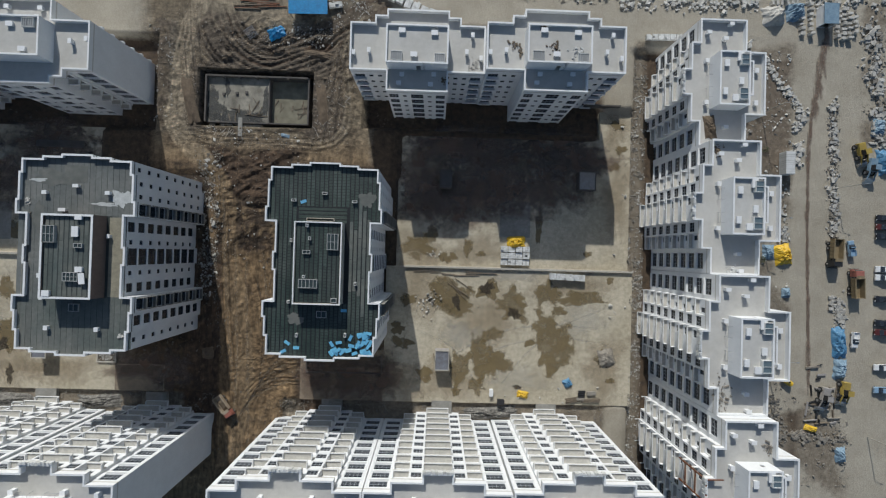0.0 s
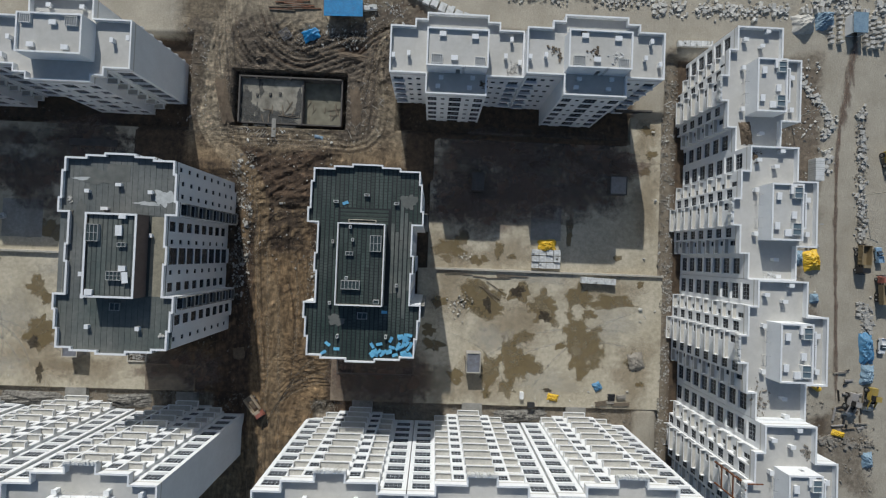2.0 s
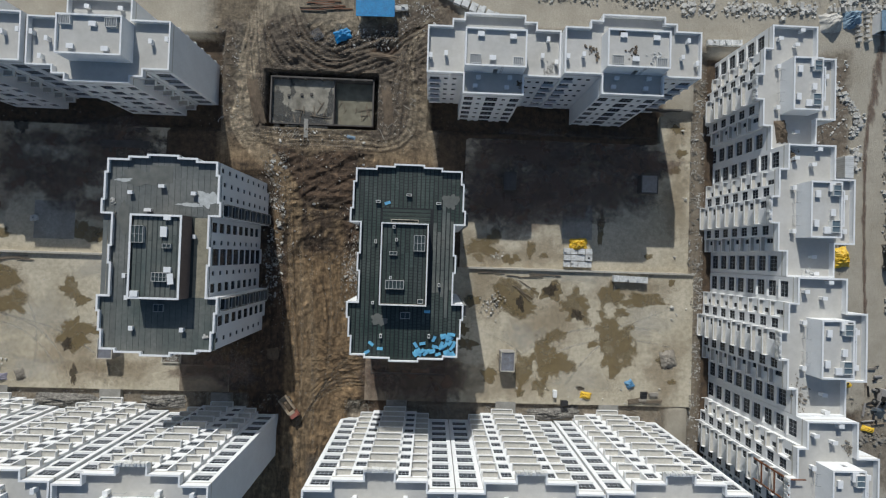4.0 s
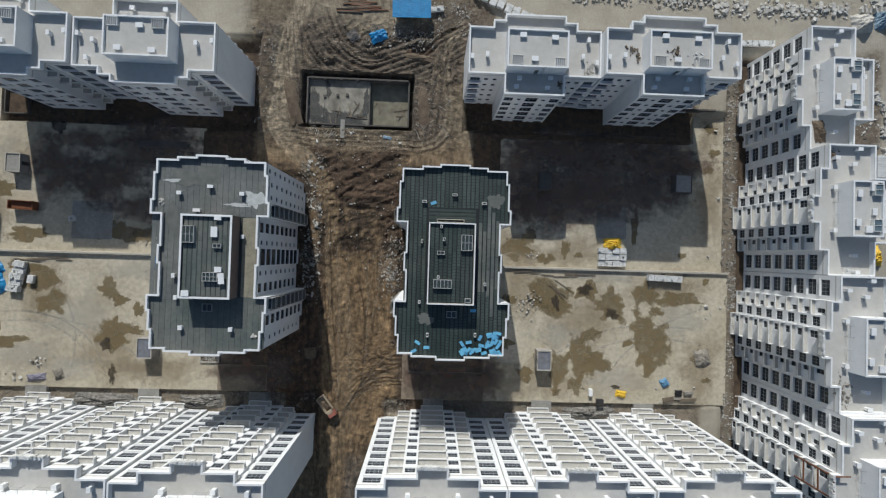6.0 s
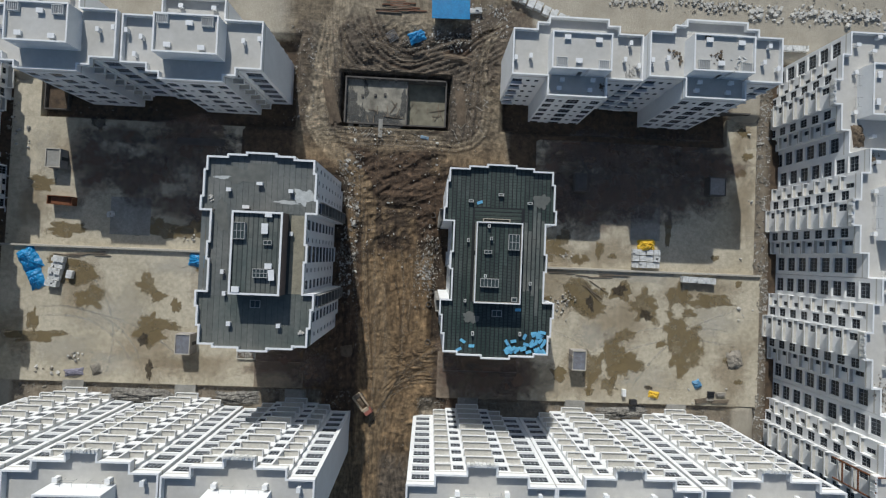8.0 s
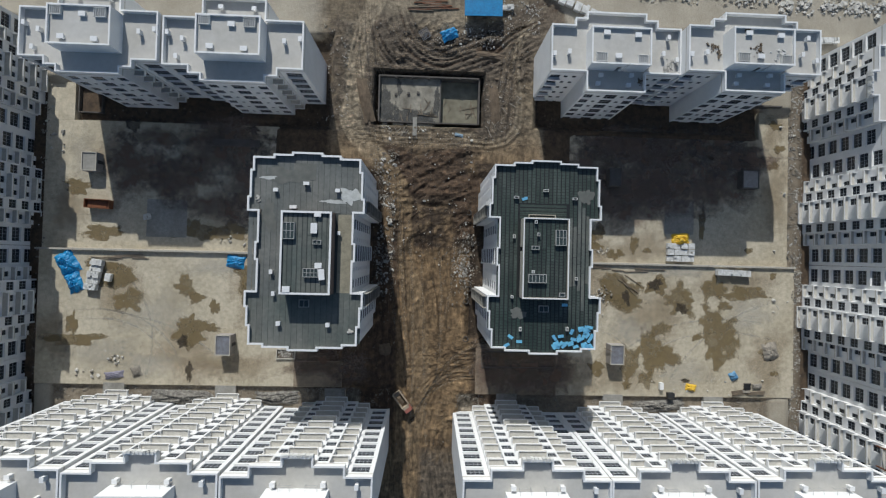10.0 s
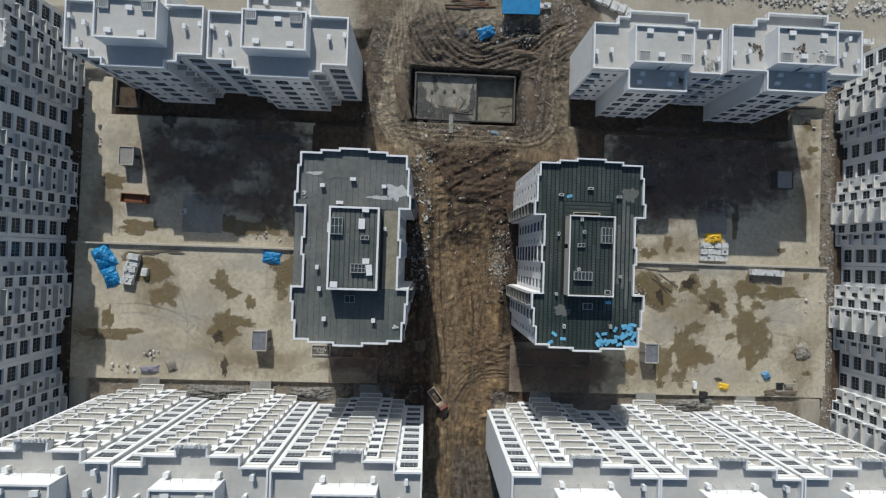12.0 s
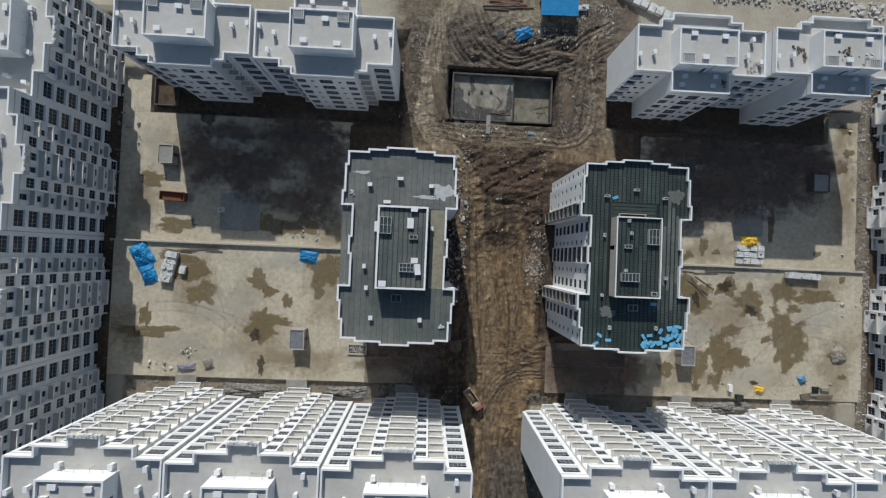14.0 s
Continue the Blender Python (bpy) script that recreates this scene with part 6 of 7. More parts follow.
def loader(x, y, turn, mat, label):
    """A wheeled digger with a folded arm."""
    t = thing("digger", label, "digger", pose(x, y, ground_at(x, y) + 0.02, 0, 0, turn), "diggers")
    s = Shape()
    s.hull([(-1.1, -2.6, 0.9), (1.1, -2.6, 0.9), (1.1, 1.0, 0.9), (-1.1, 1.0, 0.9)], [(-0.95, -2.5, 1.9), (0.95, -2.5, 1.9), (1.0, 0.9, 1.7), (-1.0, 0.9, 1.7)])
    part("body", s, mat, t, "", None, 0.06)
    s = Shape()
    s.hull([(-0.8, -0.6, 1.7), (0.8, -0.6, 1.7), (0.8, 0.9, 1.7), (-0.8, 0.9, 1.7)], [(-0.7, -0.5, 3.0), (0.7, -0.5, 3.0), (0.7, 0.7, 3.0), (-0.7, 0.7, 3.0)])
    part("cab", s, M_DARK_METAL, t)
    s = Shape()
    s.box(-0.8, -0.6, 3.0, 0.8, 0.8, 3.1)
    part("cab_roof", s, mat, t)
    s = Shape()
    for sx in (-0.9, 0.9):
        s.turned(sx, 2.1, 1.4, 0.18, 2.8, 0.3, 0, -18)
    part("arm", s, mat, t)
    s = Shape()
    s.hull([(-1.3, 3.0, 0.2), (1.3, 3.0, 0.2), (1.3, 4.1, 0.2), (-1.3, 4.1, 0.2)], [(-1.3, 2.8, 1.2), (1.3, 2.8, 1.2), (1.3, 3.2, 1.2), (-1.3, 3.2, 1.2)])
    part("bucket", s, M_STEEL, t)
    for sx in (-1, 1):
        for yy in (-1.7, 1.3):
            wheel(t, sx * 1.05, yy, 0.7, 0.5)
    return t


def ring_pipe(x, y, r):
    s = Shape()
    n = 16
    o = [(r * math.cos(6.2832 * i / n), r * math.sin(6.2832 * i / n)) for i in range(n)]
    rim(s, o, -0.4, 0.3, r * 0.22)
    return solid("manhole_ring", s, M_DARK_WALL, "open concrete manhole ring set in mud", "manhole", "manhole rings", at=pose(x, y, ground_at(x, y)))


def tyre_track(a, b, c, wide, mat, label, seed, lift=0.045):
    """A strip pressed into the ground along a bend from a over b to c."""
    a, b, c = Vector(a), Vector(b), Vector(c)
    n = max(6, int(((b - a).length + (c - b).length) / 0.9))
    verts, edge, faces = [], [], []
    for i in range(n + 1):
        f = i / n
        p = a * (1 - f) ** 2 + b * 2 * f * (1 - f) + c * f * f
        way = ((b - a) * (1 - f) + (c - b) * f).normalized()
        side = Vector((-way.y, way.x)) * wide * (0.5 + 0.15 * noise.noise((p.x * 0.3, p.y * 0.3, seed)))
        p = p + side * 0.8 * noise.noise((p.x * 0.12, p.y * 0.12, seed + 3.0))
        ends = min(1.0, 4 * f, 4 * (1 - f))
        for k in (-1, 0, 1):
            q = p + side * k
            verts.append((q.x, q.y, ground_at(q.x, q.y) + lift))
            edge.append(ends * (0.62 if k == 0 else 0.1))
        if i:
            r = 3 * i
            faces += [(r - 3, r - 2, r + 1, r), (r - 2, r - 1, r + 2, r + 1)]
    me = bpy.data.meshes.new("tyre_track")
    me.from_pydata(verts, [], faces)
    me.materials.append(mat)
    fade = me.attributes.new("edge", "FLOAT", "POINT")
    fade.data.foreach_set("value", edge)
    return tagged(part("tyre_track", me, None), label, "tyre track", "tyre tracks", kind="structure")


# wheel marks on the lane, where it turns off, and round the basement pit
WET_TRACK, DRY_TRACK = "dark wet wheel track pressed into the mud", "pale dried wheel track on the mud"
seed = 800
for x0, x1, x2, y0, y2, pale in ((-57.5, -57.8, -53.0, 22, -44, 0), (-55.6, -56.0, -51.2, 22, -44, 0), (-56.6, -56.9, -52.1, 20, -42, 1), (-54.4, -51.0, -52.5, 8, -60, 1), (-50.5, -49.4, -47.6, 0, -60, 1),
                                 (-48.5, -43.0, -47.0, -6, -44, 0), (-46.5, -44.0, -45.0, 2, -36, 1), (-42.0, -40.0, -46.0, 4, -30, 1), (-59.0, -59.4, -56.0, 16, -30, 1), (-53.4, -54.5, -48.5, 30, -8, 0)):
    seed += 1
    tyre_track((x0, y0), (x1, (y0 + y2) / 2 + 8), (x2, y2), 0.8 if pale else 0.5, M_TRACK_DRY if pale else M_TRACK, DRY_TRACK if pale else WET_TRACK, seed)
for k in range(11):
    seed += 1
    tyre_track((-52.5 + 0.5 * k, -48 + 0.6 * k), (-48 + 0.3 * k, -33.5 + 0.75 * k), (-27.0 + 0.2 * k, -34.5 + 1.25 * k), 0.5 if k % 3 else 0.7, M_TRACK if k % 3 else M_TRACK_DRY, WET_TRACK if k % 3 else DRY_TRACK, seed)
for k in range(12):
    seed += 1
    tyre_track((-62.0 + 0.8 * k, 62 - 0.5 * k), (-50 + 0.4 * k, 44 + 1.15 * k), (-26 + 0.4 * k, 60.5 + 0.1 * k), 0.5 if k % 3 else 0.7, M_TRACK if k % 3 else M_TRACK_DRY, WET_TRACK if k % 3 else DRY_TRACK, seed)
for k in range(7):
    seed += 1
    tyre_track((-70.5 + 1.0 * k, 66), (-68.5 + 0.75 * k, 42), (-66.5 + 1.9 * k, 27.5 - 0.5 * k), 0.5 if k % 2 else 0.9, M_TRACK if k % 2 else M_TRACK_DRY, WET_TRACK if k % 2 else DRY_TRACK, seed)
for k in range(6):
    seed += 1
    tyre_track((-23.5 - 0.9 * k, 62), (-27.0 - 0.7 * k, 40), (-27 - 1.5 * k, 26), 0.5 if k % 2 else 0.9, M_TRACK if k % 2 else M_TRACK_DRY, WET_TRACK if k % 2 else DRY_TRACK, seed)
for k in range(5):
    seed += 1
    tyre_track((-66 + k, 27.0 + 0.9 * k), (-48, 27.6 + 0.75 * k), (-30, 27.5 + 0.5 * k), 0.5 if k % 2 else 0.9, M_TRACK if k % 2 else M_TRACK_DRY, WET_TRACK if k % 2 else DRY_TRACK, seed)

# arcs that lorries left on the concrete
for a, b, c in (((-146, -20), (-118, -14), (-112, -36)), ((-144, -22), (-120, -17), (-114, -37)), ((-134, -5), (-116, -16), (-122, -37)), ((-100, -34), (-112, -20), (-140, -18)), ((2, -30), (20, -14), (48, -20)), ((4, -33), (24, -17), (49, -24)), ((18, -36), (26, -20), (50, -12)), ((-6, -20), (10, -24), (12, -38))):
    seed += 1
    tyre_track(a, b, c, 0.7, M_PALE_DUST, "pale dusty wheel mark on the concrete yard", seed, 0.016)

# the muddy lane between the towers
dump_truck(-54.2, -41.7, -142.4, M_TRUCK_BED_PALE, M_CAB_RED, "small dusty tipper lorry with red cab on the muddy lane", True, 0.83)
for x, y in ((-37.8, 9.4), (-36.9, 1.0), (-37.9, -6.3), (-37.3, -11.3), (-38.0, -14.7), (-37.9, -24.9), (-60.4, -0.8), (-60.6, -9.3), (-60.4, -13.2), (-33.0, -26.4)):
    ring_pipe(x, y, 0.75)
rubble("white plaster and block rubble along the tower's foot", M_ROCK, -62.4, -57.8, -13, 24, 1700, 0.05, 0.5, 3)
rubble("grey broken block along the tower's foot", M_RUBBLE, -63.6, -57.0, -15, 26, 2600, 0.06, 0.36, 56)
rubble("white plaster and block rubble along the tower's foot", M_ROCK, -42.0, -35.5, -14, 5, 900, 0.05, 0.36, 4, 0.24)
rubble("grey broken block along the tower's foot", M_RUBBLE, -42.5, -35.5, -14, 5, 900, 0.06, 0.4, 55, 0.26)
rubble("scattered pale stones on the muddy lane", M_ROCK, -60.0, -36.0, -2, 32, 320, 0.06, 0.42, 5)
rubble("scattered stones and clods on the muddy lane", M_RUBBLE, -62.0, -36.0, -60, 30, 900, 0.05, 0.24, 6)
rubble("grey broken concrete by the white slab", M_EARTH, -48.5, -43.5, -60, -44, 700, 0.06, 0.32, 7)
rubble("clods and stones round the basement pit", M_RUBBLE, -72.0, -22.0, 28, 62, 1500, 0.06, 0.28, 8)
rubble("dark clods thrown up by wheels", M_EARTH, -62.0, -30.0, -36, 30, 1500, 0.10, 0.34, 9)
rubble("earth clods on the churned ground", M_EARTH, -66.0, -22.0, 46, 62, 900, 0.12, 0.5, 10)
rubble("pale rubble behind the site fence", M_ROCK, -46.0, -27.0, 55, 60, 320, 0.08, 0.4, 11)
rubble("pale waste near the blue-roofed shed", M_ROCK, -29.0, -18.0, 62, 68, 260, 0.10, 0.4, 12)
rubble("pale debris along the haul road", M_ROCK, -77.5, -71.2, 34, 56, 700, 0.05, 0.3, 51)
rubble("white plaster waste strewn north of the pit", M_ROCK, -47.0, -29.0, 54.5, 61.5, 900, 0.04, 0.26, 52)
rubble("pale debris beside the pit", M_ROCK, -35.0, -26.0, 30, 47, 420, 0.04, 0.2, 53)
rubble("pale debris along the pit's edge", M_ROCK, -63.0, -45.0, 30.8, 33.0, 420, 0.04, 0.2, 54)
rubble("white plaster waste beside the shed", M_ROCK, -34.0, -19.0, 59, 68, 900, 0.04, 0.24, 22)
rubble("white plaster waste north of the pit", M_ROCK, -50.0, -34.0, 55, 60, 500, 0.04, 0.2, 23)
rubble("rubble bank along the road to the tower", M_RUBBLE, -80.0, -72.0, 42, 62, 400, 0.06, 0.35, 13)
rubble("pale rubble at the tower's corner", M_RUBBLE, -66.0, -58.0, 17, 26, 420, 0.05, 0.3, 14)
rng = random.Random(51)
for k in range(22):
    x, y = rng.choice((rng.gauss(-53, 3), rng.gauss(-59, 1.2))), rng.gauss(10, 7)
    stone("boulder", x, y, ground_at(x, y), rng.uniform(0.16, 0.34), 200 + k, M_ROCK, "pale angular stone lying in the mud", "stones on the lane")
for k in range(14):
    x, y = rng.uniform(-60.5, -36), rng.uniform(27.5, 31.3)
    stone("boulder", x, y, ground_at(x, y), rng.uniform(0.2, 0.45), 260 + k, M_ROCK if k % 3 else M_RUBBLE, "pale angular stone lying in the mud", "stones on the lane")
for x, y, w, d, h, seed in ((-59.5, -28.0, 3, 3, 0.6, 6), (-66.5, 39.0, 3, 12, 0.6, 13), (-31.5, 39.0, 3, 11, 0.5, 14), (-33.0, 52.5, 8, 2.0, 0.6, 16)):
    heap("earth_mound", M_EARTH, x, y, w, d, h, seed, "low mound of churned brown earth", "earth mound", 0.0, seed * 23 % 30 - 15, "earth heaps", ground_at(x, y) - 0.05)

# planks and poles strewn round the pit
for k in range(42):
    x, y = rng.choice((rng.uniform(-34, -24), rng.uniform(-60, -52))), rng.uniform(30, 42)
    if -63 < x < -34 and y > 31.5:
        y = rng.uniform(30, 31.3)
    s = Shape()
    s.turned(0, 0, 0, rng.uniform(0.8, 2.6), rng.uniform(0.08, 0.16), 0.08)
    solid("plank", s, M_TIMBER_PALE if k % 3 else M_TIMBER, "weathered plank lying on the earth", "plank", "planks round the pit", at=pose(x, y, ground_at(x, y) + 0.12, rng.uniform(-4, 4), rng.uniform(-5, 5), rng.choice((40, 60, -40, 130)) + rng.uniform(-15, 15)))
# shed and things north of the pit
shed = thing("site_shed", "bright blue tarpaulin-roofed site shed with open side", "shed", pose(-35.3, 64.6, -0.1, 0, 0, 1.5))
for x in (-4.8, 0, 4.8):
    for y in (-2.2, 2.2):
        s = Shape()
        s.box(x - 0.08, y - 0.08, 0, x + 0.08, y + 0.08, 2.5)
        part("post", s, M_TIMBER, shed)
s = Shape()
s.hull([(-5.1, -2.5, 2.4), (5.1, -2.5, 2.4), (5.1, 2.5, 2.7), (-5.1, 2.5, 2.7)], [(-5.1, -2.5, 2.5), (5.1, -2.5, 2.5), (5.1, 2.5, 2.8), (-5.1, 2.5, 2.8)])
part("roof", s, M_TARP_BLUE, shed, "bright blue sheeting")
s = Shape()
s.box(-4.9, 2.2, 0, 4.9, 2.3, 2.5)
part("back_wall", s, M_TIMBER, shed)
heap("tarpaulin", M_TARP_BLUE, -44.2, 58.0, 4.4, 3.0, 0.9, 21, "crumpled blue tarpaulin over a small heap", "tarpaulin", 0.5, 25, "tarpaulins", -0.1)
heap("tarpaulin", M_TARP_PALE, -41.0, 30.4, 2.2, 0.9, 0.3, 22, "faded blue plastic sheet at the pit edge", "tarpaulin", 0.5, -12, "tarpaulins", -0.1)
grate = thing("steel_grating", "pale square steel grating leaning on the earth", "grating", pose(-50.9, 57.6, 0.35, 12, 0, 35))
for k in range(6):
    for a in (0, 1):
        s = Shape()
        c = -1.25 + 0.5 * k
        s.box(*((c - 0.04, -1.3, 0, c + 0.04, 1.3, 0.08) if a else (-1.3, c - 0.04, 0.08, 1.3, c + 0.04, 0.14)))
        part("bar", s, M_STEEL, grate)
block_stack(-28.6, 65.8, 8, 4, 2, 2, (0.9, 0.7, 0.35), "white concrete blocks stacked beside the shed", 61)
for k in range(14):
    s = Shape()
    s.turned(0, 0, 0, rng.uniform(4, 9), 0.2, 0.2)
    solid("beam", s, M_RUST if k % 2 else M_TIMBER, "rusty steel section lying beside the shed", "beam", "beams by the shed", at=pose(-50 + rng.uniform(-4, 5), 64.2 + 0.25 * k, 0.1, 0, 0, rng.uniform(-3, 3)))
# long white-block wall stacks at the northern road
for k in range(9):
    block_stack(-17.5 + 2.1 * k, 70.3 - 0.9 * k + (0.3 if k % 2 else 0), -22, 2, 3, 2, (0.95, 0.8, 0.5), "pale concrete blocks stacked along the road", 70 + k, "road blocks", False)

# ---- eastern yards ----
site_hut(2.5, -27.8, 3.7, 5.2, 2.9, "grey block hut with a weathered blue-grey flat roof", M_HUT_ROOF)
s = Shape()
s.bar((0, 0, 0), (0.3, 0, 4.2), 0.09)
solid("timber_pole", s, M_TIMBER, "leaning timber pole beside the block hut", "pole", at=pose(0.2, -26.6, 0))
site_hut(1.7, 19.9, 3.2, 4.8, 2.2, "roofless block hut with dark walls", M_DARK_WALL, M_DARK_WALL)
site_hut(39.3, 20.4, 4.6, 5.0, 2.2, "dark grey block hut with a flat roof", M_BRICKWORK, M_DARK_WALL)
s = Shape()
s.box(17.4, 5.1, LOW + 0.02, 25.7, 14.8, LOW + 0.06)
solid("slab", s, M_SLAB, "fresh smooth grey concrete slab on the yard", "slab", bevel=0.02)
for j in range(3):
    for i in range(4):
        block_stack(17.9 + 1.95 * i, -1.75 + 1.75 * j, rng.uniform(-3, 3), 3, 3, 3 if (i + j) % 3 else 2, (0.6, 0.52, 0.32), "white aerated blocks piled in the yard", 100 + 4 * j + i, "yard blocks", False)
heap("tarpaulin", M_TARP_YELLOW, 21.0, 3.6, 4.8, 3.4, 1.5, 31, "bright yellow tarpaulin over stacked sacks", "tarpaulin", 0.55, 5, "tarpaulins")
for i in range(6):
    block_stack(31.6 + 1.55 * i, -5.2 - 0.05 * i, 0, 3, 3, 3, (0.5, 0.55, 0.4), "white blocks stacked on pallets beside the yard wall", 120 + i, "pallet row")
rng = random.Random(53)
for k in range(48):
    x, y = rng.gauss(-1.6, 1.9), rng.gauss(-13.0, 1.6)
    stone("boulder", x, y, 0.0 if abs(x + 1.4) > 1.2 else 0.2, rng.uniform(0.16, 0.46), 300 + k, M_ROCK if k % 3 else M_RUBBLE, "pale rough stone in a heap on the yard", "stone heap")
for k in range(12):
    x, y = rng.gauss(-0.5, 1.6), rng.gauss(0.0, 0.7)
    stone("boulder", x, y, 0.0, rng.uniform(0.2, 0.45), 350 + k, M_ROCK, "pale rough stone against the yard wall", "stones by the wall")
for k in range(10):
    x, y = rng.uniform(46.5, 52.5), rng.choice((rng.gauss(-14, 2), rng.gauss(0, 1.0), rng.uniform(8, 38)))
    stone("boulder", x, y, 0.0, rng.uniform(0.2, 0.6), 380 + k, M_ROCK, "loose pale stone at the yard's edge", "stones at the edge")
heap("earth_mound", M_RUBBLE, 46.8, -26.8, 4.4, 4.8, 1.0, 33, "grey-brown mound of damp sand", "sand mound", 0, 12, "sand heaps")
heap("tarpaulin", M_TARP_YELLOW, 24.4, -37.0, 3.0, 1.8, 0.7, 34, "orange-yellow sheet over a small pile", "tarpaulin", 0.4, -8, "tarpaulins")
heap("tarpaulin", M_TARP_FADED, 36.4, -33.8, 2.2, 2.4, 0.8, 35, "blue tarpaulin over a small pile", "tarpaulin", 0.5, 30, "tarpaulins")
for x, y, w, d, h, mat, turn in ((15.9, -36.6, 0.9, 1.8, 0.9, M_TRIM, 0), (18.5, -39.0, 1.8, 1.2, 1.0, M_DARK_METAL, 0)):
    s = Shape()
    s.box(-w / 2, -d / 2, 0, w / 2, d / 2, h * 0.8)
    s.box(-w / 2 - 0.05, -d / 2 - 0.05, h * 0.8, w / 2 + 0.05, d / 2 + 0.05, h)
    solid("crate", s, mat, "dusty site crate on the concrete yard", "crate", "site crates", at=pose(x, y, 0, 0, 0, turn), bevel=0.03)
for x, y, w, d, rows, mat, turn, label in ((40.3, -36.6, 1.9, 1.9, 3, M_DARK_METAL, 3, "dark stack of steel formwork panels on battens"), (42.9, -36.3, 2.4, 1.1, 5, M_TIMBER_PALE, 4, "pale sawn planks piled on battens"),
                                           (42.6, -38.3, 5.4, 0.9, 3, M_TIMBER, 2, "dark timber planks piled along the yard's edge"), (37.9, -38.2, 4.0, 1.3, 3, M_TIMBER, 12, "dark timber planks thrown in a heap"), (40.0, -38.0, 2.2, 1.0, 4, M_TIMBER_PALE, 0, "weathered formwork boards piled on battens")):
    pile = Shape()
    for a in (-0.36, 0.36):
        pile.box(w * a - 0.05, -d / 2, 0, w * a + 0.05, d / 2, 0.1)
    for r in range(rows):
        n = max(2, round(d / 0.3))
        for c in range(n):
            if r == rows - 1 and rng.random() < 0.35:
                continue
            pile.turned(rng.uniform(-0.15, 0.15), -d / 2 + d * (c + 0.5) / n, 0.1 + 0.12 * r, w * rng.uniform(0.8, 1.04), d / n * 0.9, 0.11, rng.uniform(-3, 3))
    solid("plank_pile", pile, mat, label, "plank pile", "plank piles", kind="stuff", at=pose(x, y, 0, 0, 0, turn))
for k in range(12):
    x, y = rng.uniform(5, 45), rng.uniform(-39, -34.5)
    stone("boulder", x, y, 0.0, rng.uniform(0.15, 0.4), 420 + k, M_ROCK, "pale loose stone on the concrete yard", "stones on the yard")
for k in range(12):
    s = Shape()
    s.turned(0, 0, 0, rng.uniform(2.5, 7.0), 0.18, 0.15)
    solid("beam", s, M_TIMBER, "dark timber baulk lying on the yard", "beam", "yard timbers", at=pose(6.5 + rng.gauss(0, 0.8), -8.5 + rng.gauss(0, 1.6), 0.1 + 0.02 * k, 0, 0, -42 + rng.uniform(-10, 10)) if k < 4 else pose(rng.uniform(-6, 18), -4.6 - rng.random(), 0.1 + 0.01 * k, 0, 0, rng.uniform(-4, 4)))

# ---- trenches along the southern slabs ----
TRENCH_HEAPS = ((-113.2, -41.6, 16.0, 3.4, 0.9), (-87.8, -41.5, 11.0, 3.4, 1.0), (15.9, -42.4, 14.0, 3.2, 0.8))
for x, y in ((2.8, -41.2), (30.8, -41.5), (-26.4, -41.4), (-72.5, -40.6), (-101.2, -40.2), (-130.0, -39.8)):
    s = Shape()
    s.box(-2.7, -1.9, -0.35, 2.7, 2.0, 0.05)
    s.box(-2.7, -1.9, -1.6, -2.5, 2.0, -0.35)
    s.box(2.5, -1.9, -1.6, 2.7, 2.0, -0.35)
    tagged(part("trim_ramp", s, M_SLAB, None, "", pose(x, y, 0), 0.02), "concrete slab bridge to an entrance", "ramp", kind="structure")
rubble("grey rubble in the trench before the slab", M_RUBBLE, -41, 46, -44.0, -40.0, 3600, 0.05, 0.32, 15)
rubble("grey rubble in the trench before the slab", M_RUBBLE, -145, -58, -43.4, -38.8, 3600, 0.05, 0.32, 16)
rubble("pale rubble along the foot of the slab", M_ROCK, 53.0, 57.0, -60, 54, 6500, 0.05, 0.30, 17)
rubble("grey rubble along the foot of the slab", M_RUBBLE, 52.8, 57.0, -60, 54, 6500, 0.06, 0.36, 57)
rubble("dark rubble along the foot of the slab", M_RUBBLE, -152.4, -150.6, -60, 54, 600, 0.08, 0.35, 18)
rubble("dark rubble behind the northern slab", M_EARTH, -20, 44, 33, 38, 500, 0.1, 0.4, 19)
rubble("dark rubble before the northern slab", M_RUBBLE, -139, -78, 31.5, 36, 420, 0.06, 0.28, 20)
rubble("scattered chips at the tower's foot", M_RUBBLE, -88, -62, -28, -24.5, 260, 0.07, 0.3, 21)
for k, (x, y, w, d, h) in enumerate(TRENCH_HEAPS):
    heap("rubble_mound", M_SPOIL, x, y, w, d, h, 210 + k, "grey mound of broken concrete in the trench", "rubble mound", 0, 2 * k, "trench mounds", -0.75, 48)
for x0, x1, y in ((48.2, 53.0, 41.3),):
    s = Shape()
    s.box(x0 - 9, y - 0.2, -1.3, x1 - 4, y + 0.2, 0.7)
    tagged(part("wall_stub", s, M_DARK_WALL), "low dark concrete retaining wall", "wall", kind="structure")

fill = random.Random(77)
s = Shape()
for _ in range(150):
    r = 0.06 + 0.22 * fill.random() ** 2
    s.lump((fill.uniform(-87.7, -83.7), fill.uniform(-30.5, -28.7), 0.06 + fill.uniform(0, 0.28)), r, fill, 0.7)
solid("rubble", s, M_ROCK, "white plaster rubble filling a light well", "rubble", kind="stuff")
s = Shape()
for _ in range(160):
    r = 0.08 + 0.4 * fill.random() ** 2.5
    s.lump((fill.uniform(-142.9, -137.7), fill.uniform(33.3, 39.3), LOW - 2.05), r, fill, 0.7)
solid("rubble", s, M_RUBBLE, "broken concrete and mud in a light well", "rubble", kind="stuff")
rubble("grit and broken block on the concrete yard", M_ROCK, -12, 52, -39, 6, 1100, 0.03, 0.16, 24)
